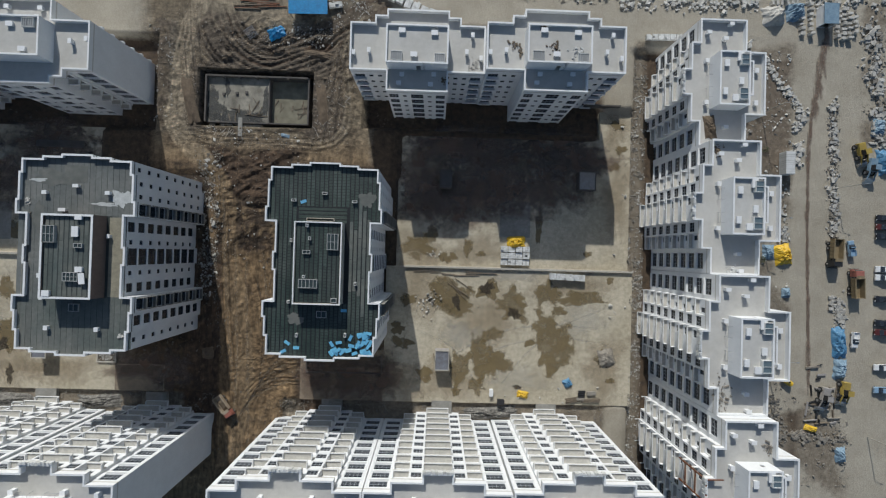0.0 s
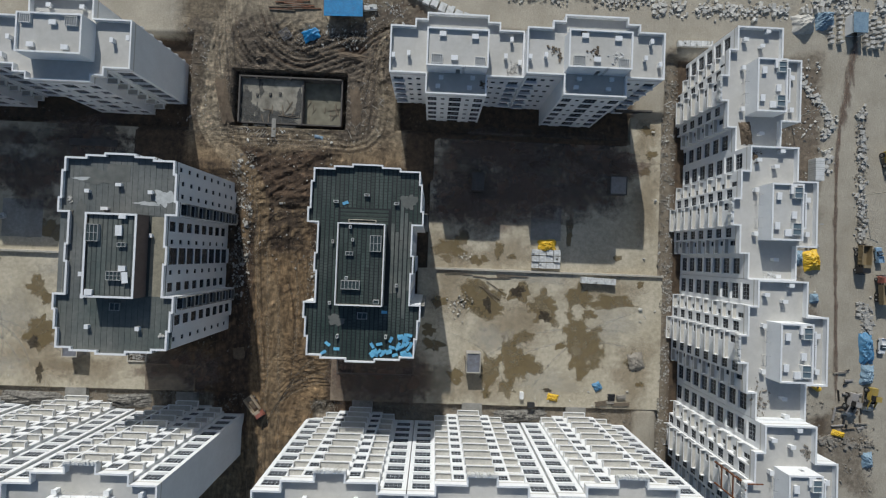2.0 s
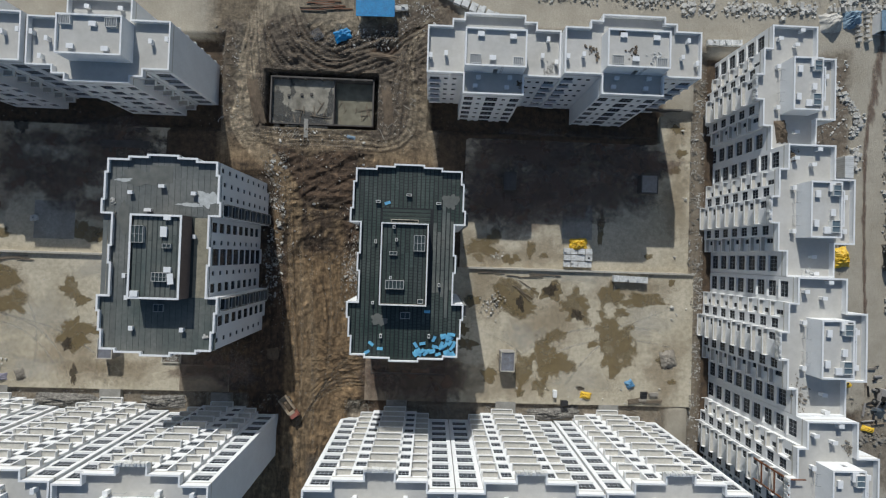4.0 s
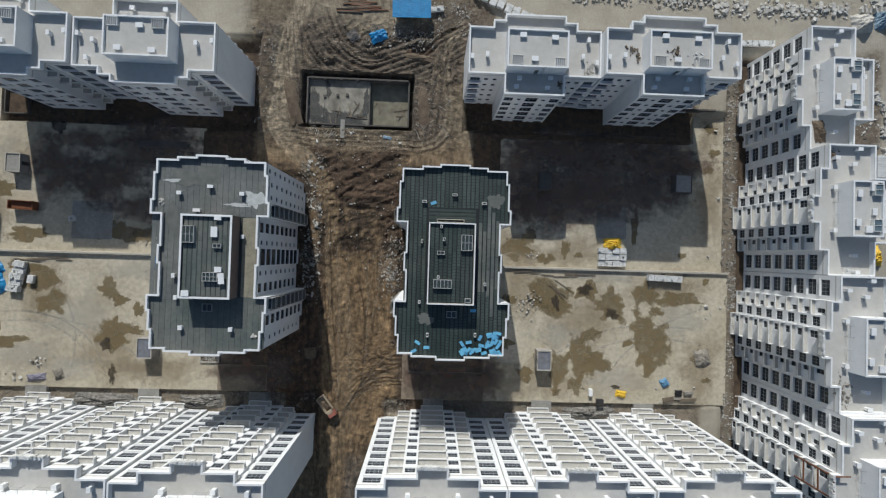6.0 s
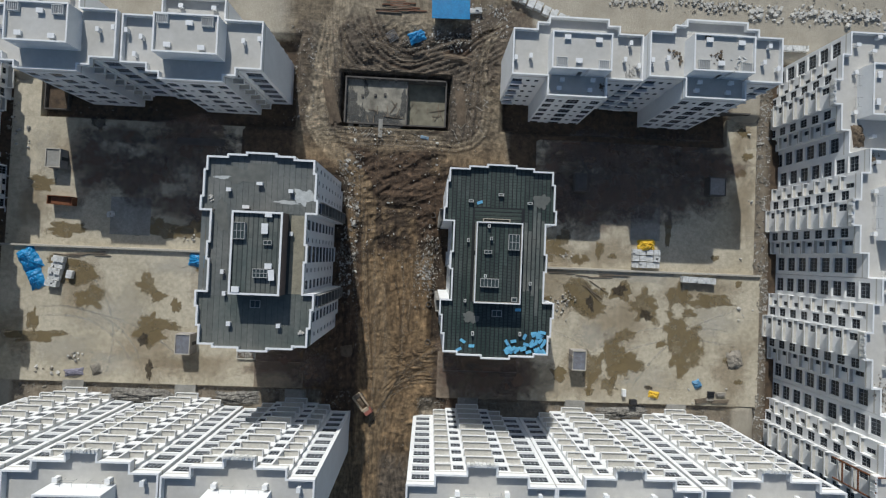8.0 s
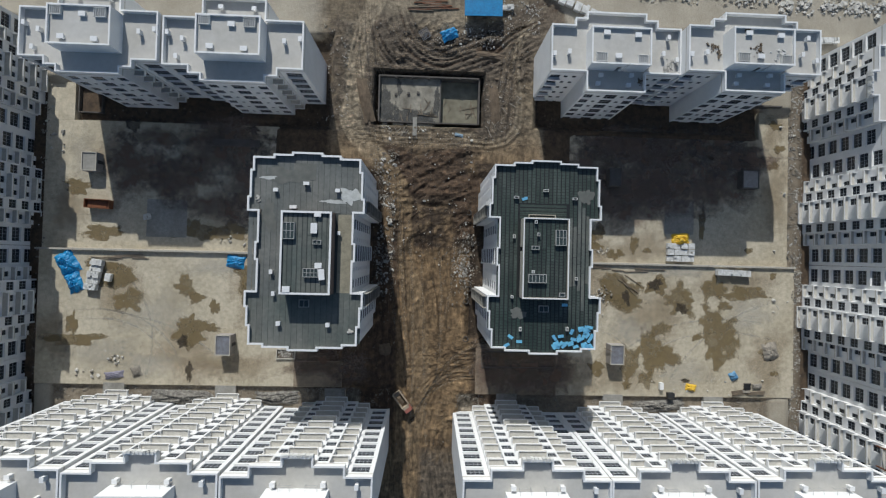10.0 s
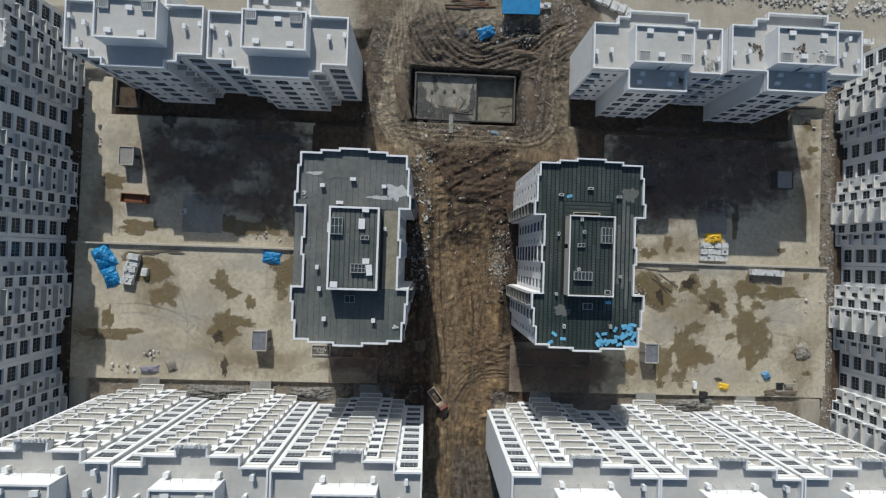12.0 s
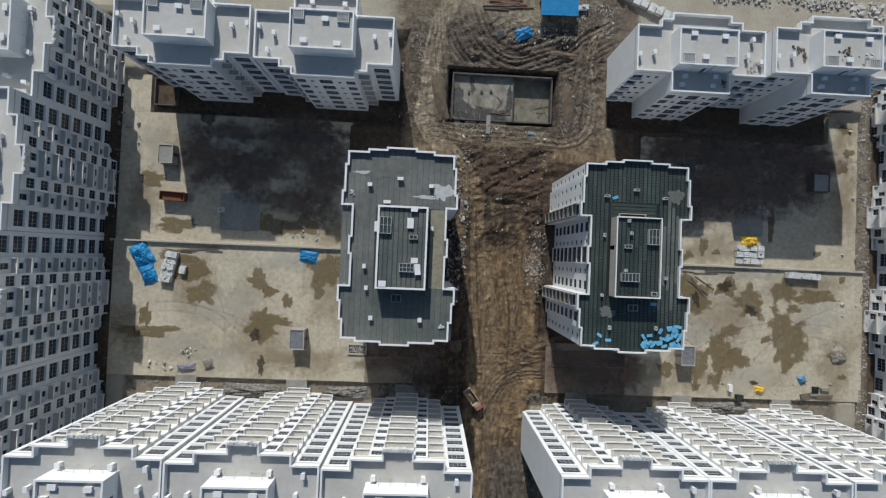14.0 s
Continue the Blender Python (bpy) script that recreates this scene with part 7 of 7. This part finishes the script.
rubble("grit and broken block on the concrete yard", M_RUBBLE, -12, 52, -39, 6, 1100, 0.03, 0.18, 25)
rubble("grit and broken block on the concrete yard", M_ROCK, -151, -88, -38, 6, 1100, 0.03, 0.16, 26)
rubble("grit and broken block on the concrete yard", M_RUBBLE, -151, -66, -38, 6, 1200, 0.03, 0.18, 27)

# ---- western yards ----
site_hut(-100.9, -27.0, 3.8, 5.2, 2.9, "brown block hut with a weathered dark flat roof", M_HUT_ROOF, M_BRICKWORK)
site_hut(-136.4, 19.7, 3.8, 4.9, 2.4, "grey block hut with a rimmed flat roof")
skip = thing("waste_skip", "rusty red-brown open steel waste skip", "skip", pose(-136.0, 9.0, LOW, 0, 0, -2) @ Matrix.Diagonal((1.1, 1.0, 1.0, 1.0)))
s = Shape()
s.hull([(-2.6, -1.0, 0.1), (2.6, -1.0, 0.1), (2.6, 1.0, 0.1), (-2.6, 1.0, 0.1)], [(-2.9, -1.1, 0.3), (2.9, -1.1, 0.3), (2.9, 1.1, 0.3), (-2.9, 1.1, 0.3)])
rim(s, [(-2.9, -1.15), (2.9, -1.15), (2.9, 1.15), (-2.9, 1.15)], 0.3, 1.9, 0.1)
part("body", s, M_RUST, skip)
s = Shape()
rim(s, [(-2.95, -1.2), (2.95, -1.2), (2.95, 1.2), (-2.95, 1.2)], 1.9, 2.02, 0.2)
part("rim", s, M_RUST, skip)
s = Shape()
s.hull([(-2.7, -1.0, 0.3), (2.7, -1.0, 0.3), (2.7, 1.0, 0.3), (-2.7, 1.0, 0.3)], [(-2.6, -0.9, 1.3), (1.8, -0.9, 1.2), (1.8, 0.9, 1.2), (-2.6, 0.9, 1.35)])
part("load", s, M_RUST, skip, "scrap filling the skip")
heap("tarpaulin", M_TARP_BLUE, -142.9, -6.8, 5.0, 6.4, 1.6, 41, "large bright blue tarpaulin over stacked goods", "tarpaulin", 0.55, 30, "tarpaulins")
heap("tarpaulin", M_TARP_BLUE, -141.0, -11.6, 3.8, 5.6, 1.2, 43, "bright blue tarpaulin trailing off stacked goods", "tarpaulin", 0.6, 22, "tarpaulins")
heap("tarpaulin", M_TARP_BLUE, -99.6, -5.4, 4.6, 3.2, 0.9, 42, "crumpled blue tarpaulin against the yard wall", "tarpaulin", 0.6, -8, "tarpaulins")
for j in range(5):
    block_stack(-135.9 - 0.22 * j * 1.6 + 1.1, -6.4 - 1.6 * j, -8, 6, 3, 2 if j % 2 else 3, (0.5, 0.5, 0.4), "white blocks stacked on pallets in the yard", 140 + j, "pallet row")
block_stack(-131.9, -10.3, -8, 3, 4, 3, (0.5, 0.5, 0.3), "white blocks stacked on pallets in the yard", 146, "pallet row")
for k in range(40):
    x, y = rng.choice(((rng.gauss(-131, 1.4), rng.gauss(-31.4, 1.0)), (rng.uniform(-140, -131), rng.gauss(-35.4, 0.8)), (rng.uniform(-149, -144), rng.uniform(22, 33)), (rng.uniform(-104, -97), rng.gauss(0.5, 0.8))))
    stone("boulder", x, y, 0.0, rng.uniform(0.25, 0.6), 460 + k, M_ROCK if k % 3 else M_RUBBLE, "pale rough stone on the concrete yard", "stones on the yard")
heap("tarpaulin", M_TARP_GREY, -130.0, -35.8, 4.8, 1.8, 0.7, 44, "crumpled grey-violet sheeting over rubble", "tarpaulin", 0.6, 8, "tarpaulins")
# plain mound in place of a dark green-brown shrub
heap("sand_mound", M_RUBBLE, -124.3, -34.9, 2.6, 3.0, 0.7, 45, "brown mound standing in for a small shrub", "sand mound", 0, 20, "sand heaps")
for k in range(10):
    s = Shape()
    s.turned(0, 0, 0, rng.uniform(3, 8), 0.15, 0.15)
    solid("beam", s, M_TIMBER, "timber baulk lying along the yard wall", "beam", "yard timbers", at=pose(rng.uniform(-136, -120), -4.3 - rng.random() * 1.2, 0.1 + 0.012 * k, 0, 0, rng.uniform(-6, 6)))
s = Shape()
s.box(-124.2, 0.7, LOW + 0.02, -113.6, 10.8, LOW + 0.05)
solid("slab", s, M_SLAB, "smooth grey concrete slab on the yard", "slab", bevel=0.02)
block_stack(-122.5, 5.9, 12, 3, 3, 2, (0.6, 0.5, 0.3), "pale blocks in a loose pile on the yard", 150)
for i in range(5):
    for k in range(3):
        s = Shape()
        s.turned(0, 0, 0.06, 2.6, 1.9 - 0.1 * k, 0.11)
        solid("formwork_panel", s, M_DARK_WALL, "dark formwork panel stacked on the yard", "panel", "formwork panels", at=pose(-106.2 + 2.5 * i + rng.uniform(-0.1, 0.1), 26.7 + rng.uniform(-0.1, 0.1), LOW + 0.03 + 0.12 * k, 0, 0, rng.uniform(-2, 2)))


# ---- the stone yards and road beyond the eastern slab ----
def stone_row(x0, x1, y0, y1, count, r0, r1, seed, label, width=0.9):
    """Rough quarry blocks tipped along a line, too many to count."""
    rng = random.Random(seed)
    s = Shape()
    for k in range(count * 3):
        f = rng.random()
        x, y = x0 + (x1 - x0) * f + rng.gauss(0, width * 0.6), y0 + (y1 - y0) * f + rng.gauss(0, width * 0.6)
        if noise.noise((x * 0.21, y * 0.21, seed)) < -0.2:
            continue
        r = r0 * 0.5 + (r1 * 0.66 - r0 * 0.5) * rng.random() ** 2.0
        z = ground_at(x, y)
        if rng.random() < 0.6:
            s.turned(x, y, z + r * 0.35, r * rng.uniform(0.9, 2.0), r * rng.uniform(0.8, 1.3), r * rng.uniform(0.6, 1.1), rng.choice((0, 85, 20, 60)) + rng.uniform(-14, 14), rng.uniform(-10, 10), rng.uniform(-10, 10))
        else:
            s.lump((x, y, z + r * 0.2), r * 0.7, rng, 0.7)
    return solid("quarry_stone_row", s, M_ROCK if seed % 2 else M_RUBBLE, label, "stones", kind="stuff")


PALE_ROW = "row of rough pale quarry stones beside the road"
stone_row(108.0, 108.4, 47, 8, 150, 0.4, 1.1, 71, PALE_ROW, 1.2)
stone_row(107.9, 108.5, 46, 6, 120, 0.3, 0.8, 70, PALE_ROW, 1.4)
stone_row(109.5, 110.5, -7, -16, 90, 0.4, 1.1, 73, PALE_ROW, 1.6)
stone_row(84.0, 100.5, 61, 40, 110, 0.4, 1.1, 75, PALE_ROW, 1.2)
stone_row(98.5, 97.5, 40, 24, 90, 0.5, 1.3, 77, PALE_ROW, 1.3)
stone_row(117.5, 121.5, 66, 34, 150, 0.5, 1.5, 79, PALE_ROW, 2.2)
stone_row(118.5, 123.5, 66, 34, 110, 0.4, 1.2, 72, PALE_ROW, 2.4)
stone_row(92.0, 95.5, 19, 6, 90, 0.3, 0.9, 81, PALE_ROW, 1.5)
stone_row(95.0, 113.0, -46.5, -47.5, 110, 0.3, 1.0, 74, "row of dumped grey stone and waste", 1.3)
stone_row(92.0, 96.0, -36, -54, 110, 0.3, 0.9, 76, "dumped grey stone behind the slab", 2.0)
stone_row(46, 92, 70.0, 71.5, 190, 0.4, 1.3, 83, "row of pale quarry stones beside the northern road", 2.0)
stone_row(8, 48, 71.5, 72.0, 120, 0.3, 1.0, 85, "row of pale quarry stones beside the northern road", 1.5)
stone_row(94, 126, 73.5, 73.0, 150, 0.5, 1.4, 87, "row of pale quarry stones beside the northern road", 2.2)
stone_row(79.5, 84, 50, 24, 130, 0.3, 0.9, 78, "dumped grey stone behind the slab", 2.4)
rubble("rubble and weeds behind the slab", M_RUBBLE, 77, 95, -58, 58, 5200, 0.06, 0.36, 81)
rubble("pale rubble behind the slab", M_ROCK, 77.5, 96, -22, 58, 4200, 0.05, 0.5, 82)
rubble("stone chips in the stone yard", M_RUBBLE, 96, 114, -60, -36, 900, 0.1, 0.45, 83)
rubble("stone chips in the stone yard", M_RUBBLE, 116, 128, 34, 66, 700, 0.1, 0.5, 84)
rubble("stone chips along the northern road", M_RUBBLE, 30, 125, 69, 78, 1800, 0.08, 0.5, 85)


def slab_stack(x, y, turn, n, seed):
    """Cut stone blocks standing in a row."""
    rng = random.Random(seed)
    for k in range(n):
        s = Shape()
        w, d, h = rng.uniform(1.0, 1.7), rng.uniform(0.6, 1.1), rng.uniform(0.6, 1.3)
        s.hull([(-w / 2, -d / 2, 0), (w / 2, -d / 2, 0), (w / 2, d / 2, 0), (-w / 2, d / 2, 0)], [(-w / 2 + 0.06, -d / 2 + 0.04, h), (w / 2 - 0.03, -d / 2 + 0.07, h), (w / 2 - 0.05, d / 2 - 0.05, h), (-w / 2 + 0.04, d / 2 - 0.06, h)])
        a = radians(turn)
        solid("stone_block", s, M_ROCK, "cut pale stone block stored in a row", "stone block", "stone blocks", at=pose(x + math.cos(a) * 1.35 * k, y + math.sin(a) * 1.35 * k, -0.12, 0, 0, turn + 90 + rng.uniform(-8, 8)), bevel=0.04)


for x, y, turn, n in ((98.6, 63.0, 95, 6), (101.0, 63.0, 92, 7), (108.3, 62.5, 90, 6), (109.9, 62.0, 88, 7), (111.6, 62.2, 90, 6), (113.2, 64.0, 90, 4), (90.0, 71.0, 5, 6), (120.0, 47.0, 80, 4)):
    slab_stack(x, y, turn, n, int(x))
# cabin shape added in place of a stack of whitish and blue goods
stand_in_cabin = thing("site_office", "pale cabin standing in for a stack of whitish goods", "cabin", pose(104.6, 67.6, -0.1))
s = Shape()
wall_run(s, (-1.8, -2.6), (1.8, -2.6), 0, 2.6, 0.15, [(0.4, 3.2, 0.1, 2.2)])
wall_run(s, (1.8, -2.6), (1.8, 2.6), 0, 2.6, 0.15)
wall_run(s, (1.8, 2.6), (-1.8, 2.6), 0, 2.6, 0.15)
wall_run(s, (-1.8, 2.6), (-1.8, -2.6), 0, 2.6, 0.15)
part("wall", s, M_WALL, stand_in_cabin)
s = Shape()
s.box(-2.0, -2.8, 2.6, 2.0, 2.8, 2.72)
part("roof", s, M_TARP_PALE, stand_in_cabin, "faded blue sheeting over the roof")
heap("tarpaulin", M_TARP_PALE, 96.8, 69.0, 5.0, 5.0, 2.0, 51, "faded blue-white sheeting over stored stone", "tarpaulin", 0.5, 6, "tarpaulins", -0.1)
heap("gravel_mound", M_ROCK, 90.8, 67.8, 6.2, 5.4, 2.2, 52, "pale mound of crushed stone", "gravel mound", 0, 10, "stone heaps", -0.1)
heap("tarpaulin", M_TARP_YELLOW, 94.5, 2.4, 4.4, 5.6, 1.8, 53, "bright yellow tarpaulin over stacked goods", "tarpaulin", 0.55, 10, "tarpaulins", -0.1)
heap("tarpaulin", M_TARP_PALE, 90.6, 3.0, 3.2, 4.0, 1.0, 54, "faded blue sheeting beside a yellow one", "tarpaulin", 0.5, 0, "tarpaulins", -0.1)
heap("tarpaulin", M_TARP_PALE, 95.6, -8.0, 2.2, 2.6, 1.0, 55, "faded blue sheeting over a barrow", "tarpaulin", 0.5, 0, "tarpaulins", -0.1)
heap("tarpaulin", M_TARP_FADED, 110.4, -21.0, 3.6, 8.5, 1.6, 56, "long faded blue tarpaulin over roadside goods", "tarpaulin", 0.55, 4, "tarpaulins", -0.1)
heap("tarpaulin", M_TARP_PALE, 110.8, -28.4, 3.4, 5.4, 1.4, 57, "long faded blue tarpaulin over roadside goods", "tarpaulin", 0.55, -6, "tarpaulins", -0.1)
heap("tarpaulin", M_TARP_FADED, 122.6, 28.5, 4.4, 7.0, 1.8, 58, "dark blue tarpaulin in the stone yard", "tarpaulin", 0.5, 8, "tarpaulins", -0.1)
heap("tarpaulin", M_TARP_PALE, 120.4, 38.0, 3.4, 5.0, 1.4, 59, "faded blue tarpaulin in the stone yard", "tarpaulin", 0.5, -6, "tarpaulins", -0.1)
heap("tarpaulin", M_TARP_PALE, 111.4, -51.5, 2.8, 4.0, 1.2, 60, "faded blue tarpaulin over a pallet", "tarpaulin", 0.5, 6, "tarpaulins", -0.1)
heap("tarpaulin", M_TARP_YELLOW, 103.2, -44.6, 3.6, 1.6, 0.8, 61, "torn yellow sheeting on a dump", "tarpaulin", 0.5, -14, "tarpaulins", -0.1)

tank = thing("water_tank", "yellow plastic water tank lying on earth", "tank", pose(95.9, -31.8, -0.1, 0, 0, -35))
s = Shape()
s.drum((-1.2, 0, 0.75), (1.2, 0, 0.75), 0.75, 20)
part("drum", s, M_TARP_YELLOW, tank)
s = Shape()
s.drum((0, 0, 1.45), (0, 0, 1.6), 0.28, 14)
part("lid", s, M_DARK_METAL, tank)

dump_truck(107.8, 3.0, 178, M_TRUCK_BED, M_DARK_METAL, "ochre tipper lorry parked among quarry stones")
dump_truck(113.8, -4.8, 2, M_TRUCK_BED, M_CAB_RED, "ochre tipper lorry with red cab on the road")
car(113.0, 4.6, 6, M_CAR_BLUE, "light blue pickup parked by a tipper lorry", True)
car(114.4, -20.2, 178, M_CAR_WHITE, "white pickup parked by a blue tarpaulin", True)
CARS = [(13.2, M_CAR_DARK, "dark saloon car parked in a row"), (10.7, M_CAR_RED, "maroon saloon car parked in a row"), (8.2, M_CAR_DARK, "dark saloon car parked in a row"), (-0.8, M_CAR_WHITE, "white saloon car parked in a row"), (-3.1, M_CAR_WHITE, "white saloon car parked in a row"),
        (-8.9, M_CAR_DARK, "dark saloon car parked in a row"), (-15.4, M_CAR_DARK, "dark saloon car parked in a row"), (-18.0, M_CAR_RED, "brown saloon car parked in a row"), (-27.5, M_CAR_WHITE, "white saloon car parked in a row"), (-33.6, M_CAR_BLUE, "blue saloon car parked in a row")]
for y, mat, label in CARS:
    car(122.0, y, 90, mat, label)
loader(115.0, 30.8, 195, M_MACHINE, "yellow wheeled digger in the stone yard")
loader(117.8, 26.6, 175, M_TARP_PALE, "pale blue wheeled loader in the stone yard")
loader(111.3, -34.0, 175, M_MACHINE, "yellow wheeled digger among scrap")
loader(105.8, -35.6, 170, M_BRICKWORK, "dusty grey loader among scrap")

# scrap and poles
rng = random.Random(91)
for k in range(28):
    x, y = rng.gauss(106.5, 2.8), rng.gauss(-36, 4.5)
    s = Shape()
    s.turned(0, 0, 0, rng.uniform(1.2, 4.0), rng.uniform(0.15, 0.5), rng.uniform(0.15, 0.5))
    solid("scrap_piece", s, rng.choice((M_BRICKWORK, M_TIMBER, M_DARK_METAL, M_RUBBLE)), "weathered scrap steel section on the ground", "scrap", "scrap", at=pose(x, y, 0.15, rng.uniform(-6, 6), rng.uniform(-6, 6), rng.choice((0, 90, 80, 15)) + rng.uniform(-10, 10)))


def lamp_post(x, y, lean, length, label):
    p = thing("utility_pole", label, "pole", pose(x, y, ground_at(x, y)), "utility poles")
    s = Shape()
    s.bar((0, 0, 0), (0, 0, length), 0.11, 8)
    part("pole", s, M_PALE_RENDER, p)
    s = Shape()
    s.bar((0, 0, length - 0.2), (lean, 0.1, length + 0.3), 0.05)
    s.turned(lean, 0.1, length + 0.28, 0.7, 0.25, 0.12)
    part("lamp_head", s, M_STEEL, p)
    return p


lamp_post(88.0, 11.5, 1.6, 8.0, "grey concrete street-lamp pole by the road")
lamp_post(90.5, -25.0, 1.6, 8.0, "grey concrete street-lamp pole by the road")
lamp_post(88.0, 41.0, 1.6, 8.0, "grey concrete street-lamp pole by the road")
lamp_post(109.0, 21.0, 1.6, 7.0, "grey concrete street-lamp pole in the stone row")
lamp_post(119.0, -46.5, 1.6, 7.0, "pale street-lamp pole at the roadside")
container = thing("shipping_container", "pale grey steel container behind the slab", "container", pose(94.3, 27.0, -0.1, 0, 0, 90))
s = Shape()
s.box(-3.0, -1.2, 0.1, 3.0, 1.2, 2.5)
part("body", s, M_BLOCK, container)
rib = Shape()
rib.box(-0.08, -1.25, 0.2, 0.08, 1.25, 2.54)
rib = rib.mesh("rib")
rib.materials.append(M_BLOCK)
for k in range(11):
    part("rib", rib, None, container, "", pose(-2.75 + k * 0.55, 0, 0))
s = Shape()
s.box(3.0, -1.15, 0.15, 3.06, -0.02, 2.45)
part("door", s, M_BLOCK, container)
s = Shape()
s.box(3.0, 0.02, 0.15, 3.06, 1.15, 2.45)
part("door", s, M_BLOCK, container)

# damp runs on the eastern road
k = 0
for i in range(16):
    f = i / 15
    y = 62 - f * 92
    x = 105.6 - 4.4 * min(1, f * 3.2) + 2.4 * max(0, f - 0.55)
    k += 1
    wide = 0.95 if f < 0.25 else 0.35 + 0.25 * abs(math.sin(i * 1.7))
    stain("wet_patch", x, y, 0.0 + 0.0007 * k, wide, 5.0, 600 + i, M_MUD_SHADE, "damp run along the unpaved road", "damp patch", "road damp")

# dry shrubs behind the slab
for i in range(16):
    rng = random.Random(700 + i)
    x, y = rng.uniform(79, 92), rng.uniform(-50, 52)
    bush = thing("shrub", "small dusty shrub growing in rubble", "shrub", pose(x, y, ground_at(x, y)), "shrubs")
    s = Shape()
    for b in range(7):
        s.bar((0, 0, 0), (rng.gauss(0, 0.4), rng.gauss(0, 0.4), rng.uniform(0.5, 0.9)), 0.03, 5)
    part("stem", s, M_TIMBER, bush)
    s = Shape()
    for b in range(130):
        r = rng.random() ** 0.5 * 0.9
        a = rng.uniform(0, 6.28)
        s.turned(r * math.cos(a), r * math.sin(a), rng.uniform(0.35, 1.1) * (1.1 - r * 0.5), 0.16, 0.1, 0.012, rng.uniform(0, 360), rng.uniform(-50, 50), rng.uniform(-50, 50))
    crown = part("crown", s, M_LEAF, bush)
    crown["kind"] = "stuff"

# white blocks stored behind the end of the eastern slab
for i in range(6):
    block_stack(56.2 + 1.62 * i, 60.2 + 0.06 * i, 2, 3, 3, 2, (0.5, 0.5, 0.45), "white blocks stacked on pallets by the road", 160 + i, "pallet row")
heap("tarpaulin", M_EARTH, 62.4, 31.0, 2.6, 5.2, 1.0, 71, "brown sacking over building waste on the roof", "tarpaulin", 0.5, 8, "tarpaulins", 17.1)


def roof_waste(x, y, z, wide, long, count, seed, mat, label):
    """Builder's waste swept together on a roof, too small to count."""
    rng = random.Random(seed)
    s = Shape()
    for _ in range(count):
        r = 0.05 + 0.22 * rng.random() ** 2
        px, py = x + rng.gauss(0, wide / 3), y + rng.gauss(0, long / 3)
        if rng.random() < 0.5:
            s.turned(px, py, z + r * 0.5, r * 3, r * 1.4, r * 0.9, rng.uniform(0, 180), rng.uniform(-15, 15))
        else:
            s.lump((px, py, z + r * 0.3), r, rng, 0.7)
    return solid("roof_waste", s, mat, label, "waste", kind="stuff")


WASTE = "swept heap of broken plaster and blocks on the roof"
roof_waste(8.2, 43.8, 15.82, 2.6, 2.6, 80, 1, M_ROCK, WASTE)
roof_waste(24.8, 45.5, 21.97, 2.2, 2.4, 40, 2, M_EARTH, WASTE)
roof_waste(29.8, 44.9, 21.97, 2.6, 2.2, 40, 12, M_BLOCK, WASTE)
roof_waste(1.0, 40.0, 15.82, 1.6, 1.4, 40, 3, M_EARTH, WASTE)
roof_waste(16.2, 47.7, 18.72, 1.4, 1.6, 26, 13, M_TIMBER, WASTE)
roof_waste(17.8, 46.2, 18.72, 0.9, 2.4, 26, 14, M_TIMBER, WASTE)
roof_waste(21.8, 50.0, 21.97, 1.0, 0.8, 16, 15, M_EARTH, WASTE)
roof_waste(61.2, 24.3, 21.9, 1.6, 2.0, 50, 4, M_EARTH, WASTE)
roof_waste(61.0, -28.2, 24.9, 2.4, 5.5, 90, 5, M_RUBBLE, WASTE)
roof_waste(68.9, -37.7, 27.6, 1.5, 1.8, 40, 6, M_RUBBLE, WASTE)
roof_waste(64.9, -1.8, 21.9, 1.8, 1.4, 50, 7, M_BLOCK, WASTE)
roof_waste(-84.3, 8.5, 24.2, 0.8, 1.6, 30, 8, M_ROCK, WASTE)
roof_waste(-84.0, 5.5, 24.2, 0.7, 1.2, 26, 9, M_RUBBLE, WASTE)
roof_waste(-64.5, -19.0, 24.2, 0.8, 0.6, 20, 10, M_ROCK, WASTE)
# stones and cut brush on the strip beside the north-western slab
rng = random.Random(95)
for k in range(14):
    x, y = rng.gauss(-148.5, 1.6), rng.uniform(25, 40)
    stone("boulder", x, y, 0.0, rng.uniform(0.2, 0.55), 900 + k, M_ROCK if k % 2 else M_RUBBLE, "pale rough stone on the concrete yard", "stones on the yard")
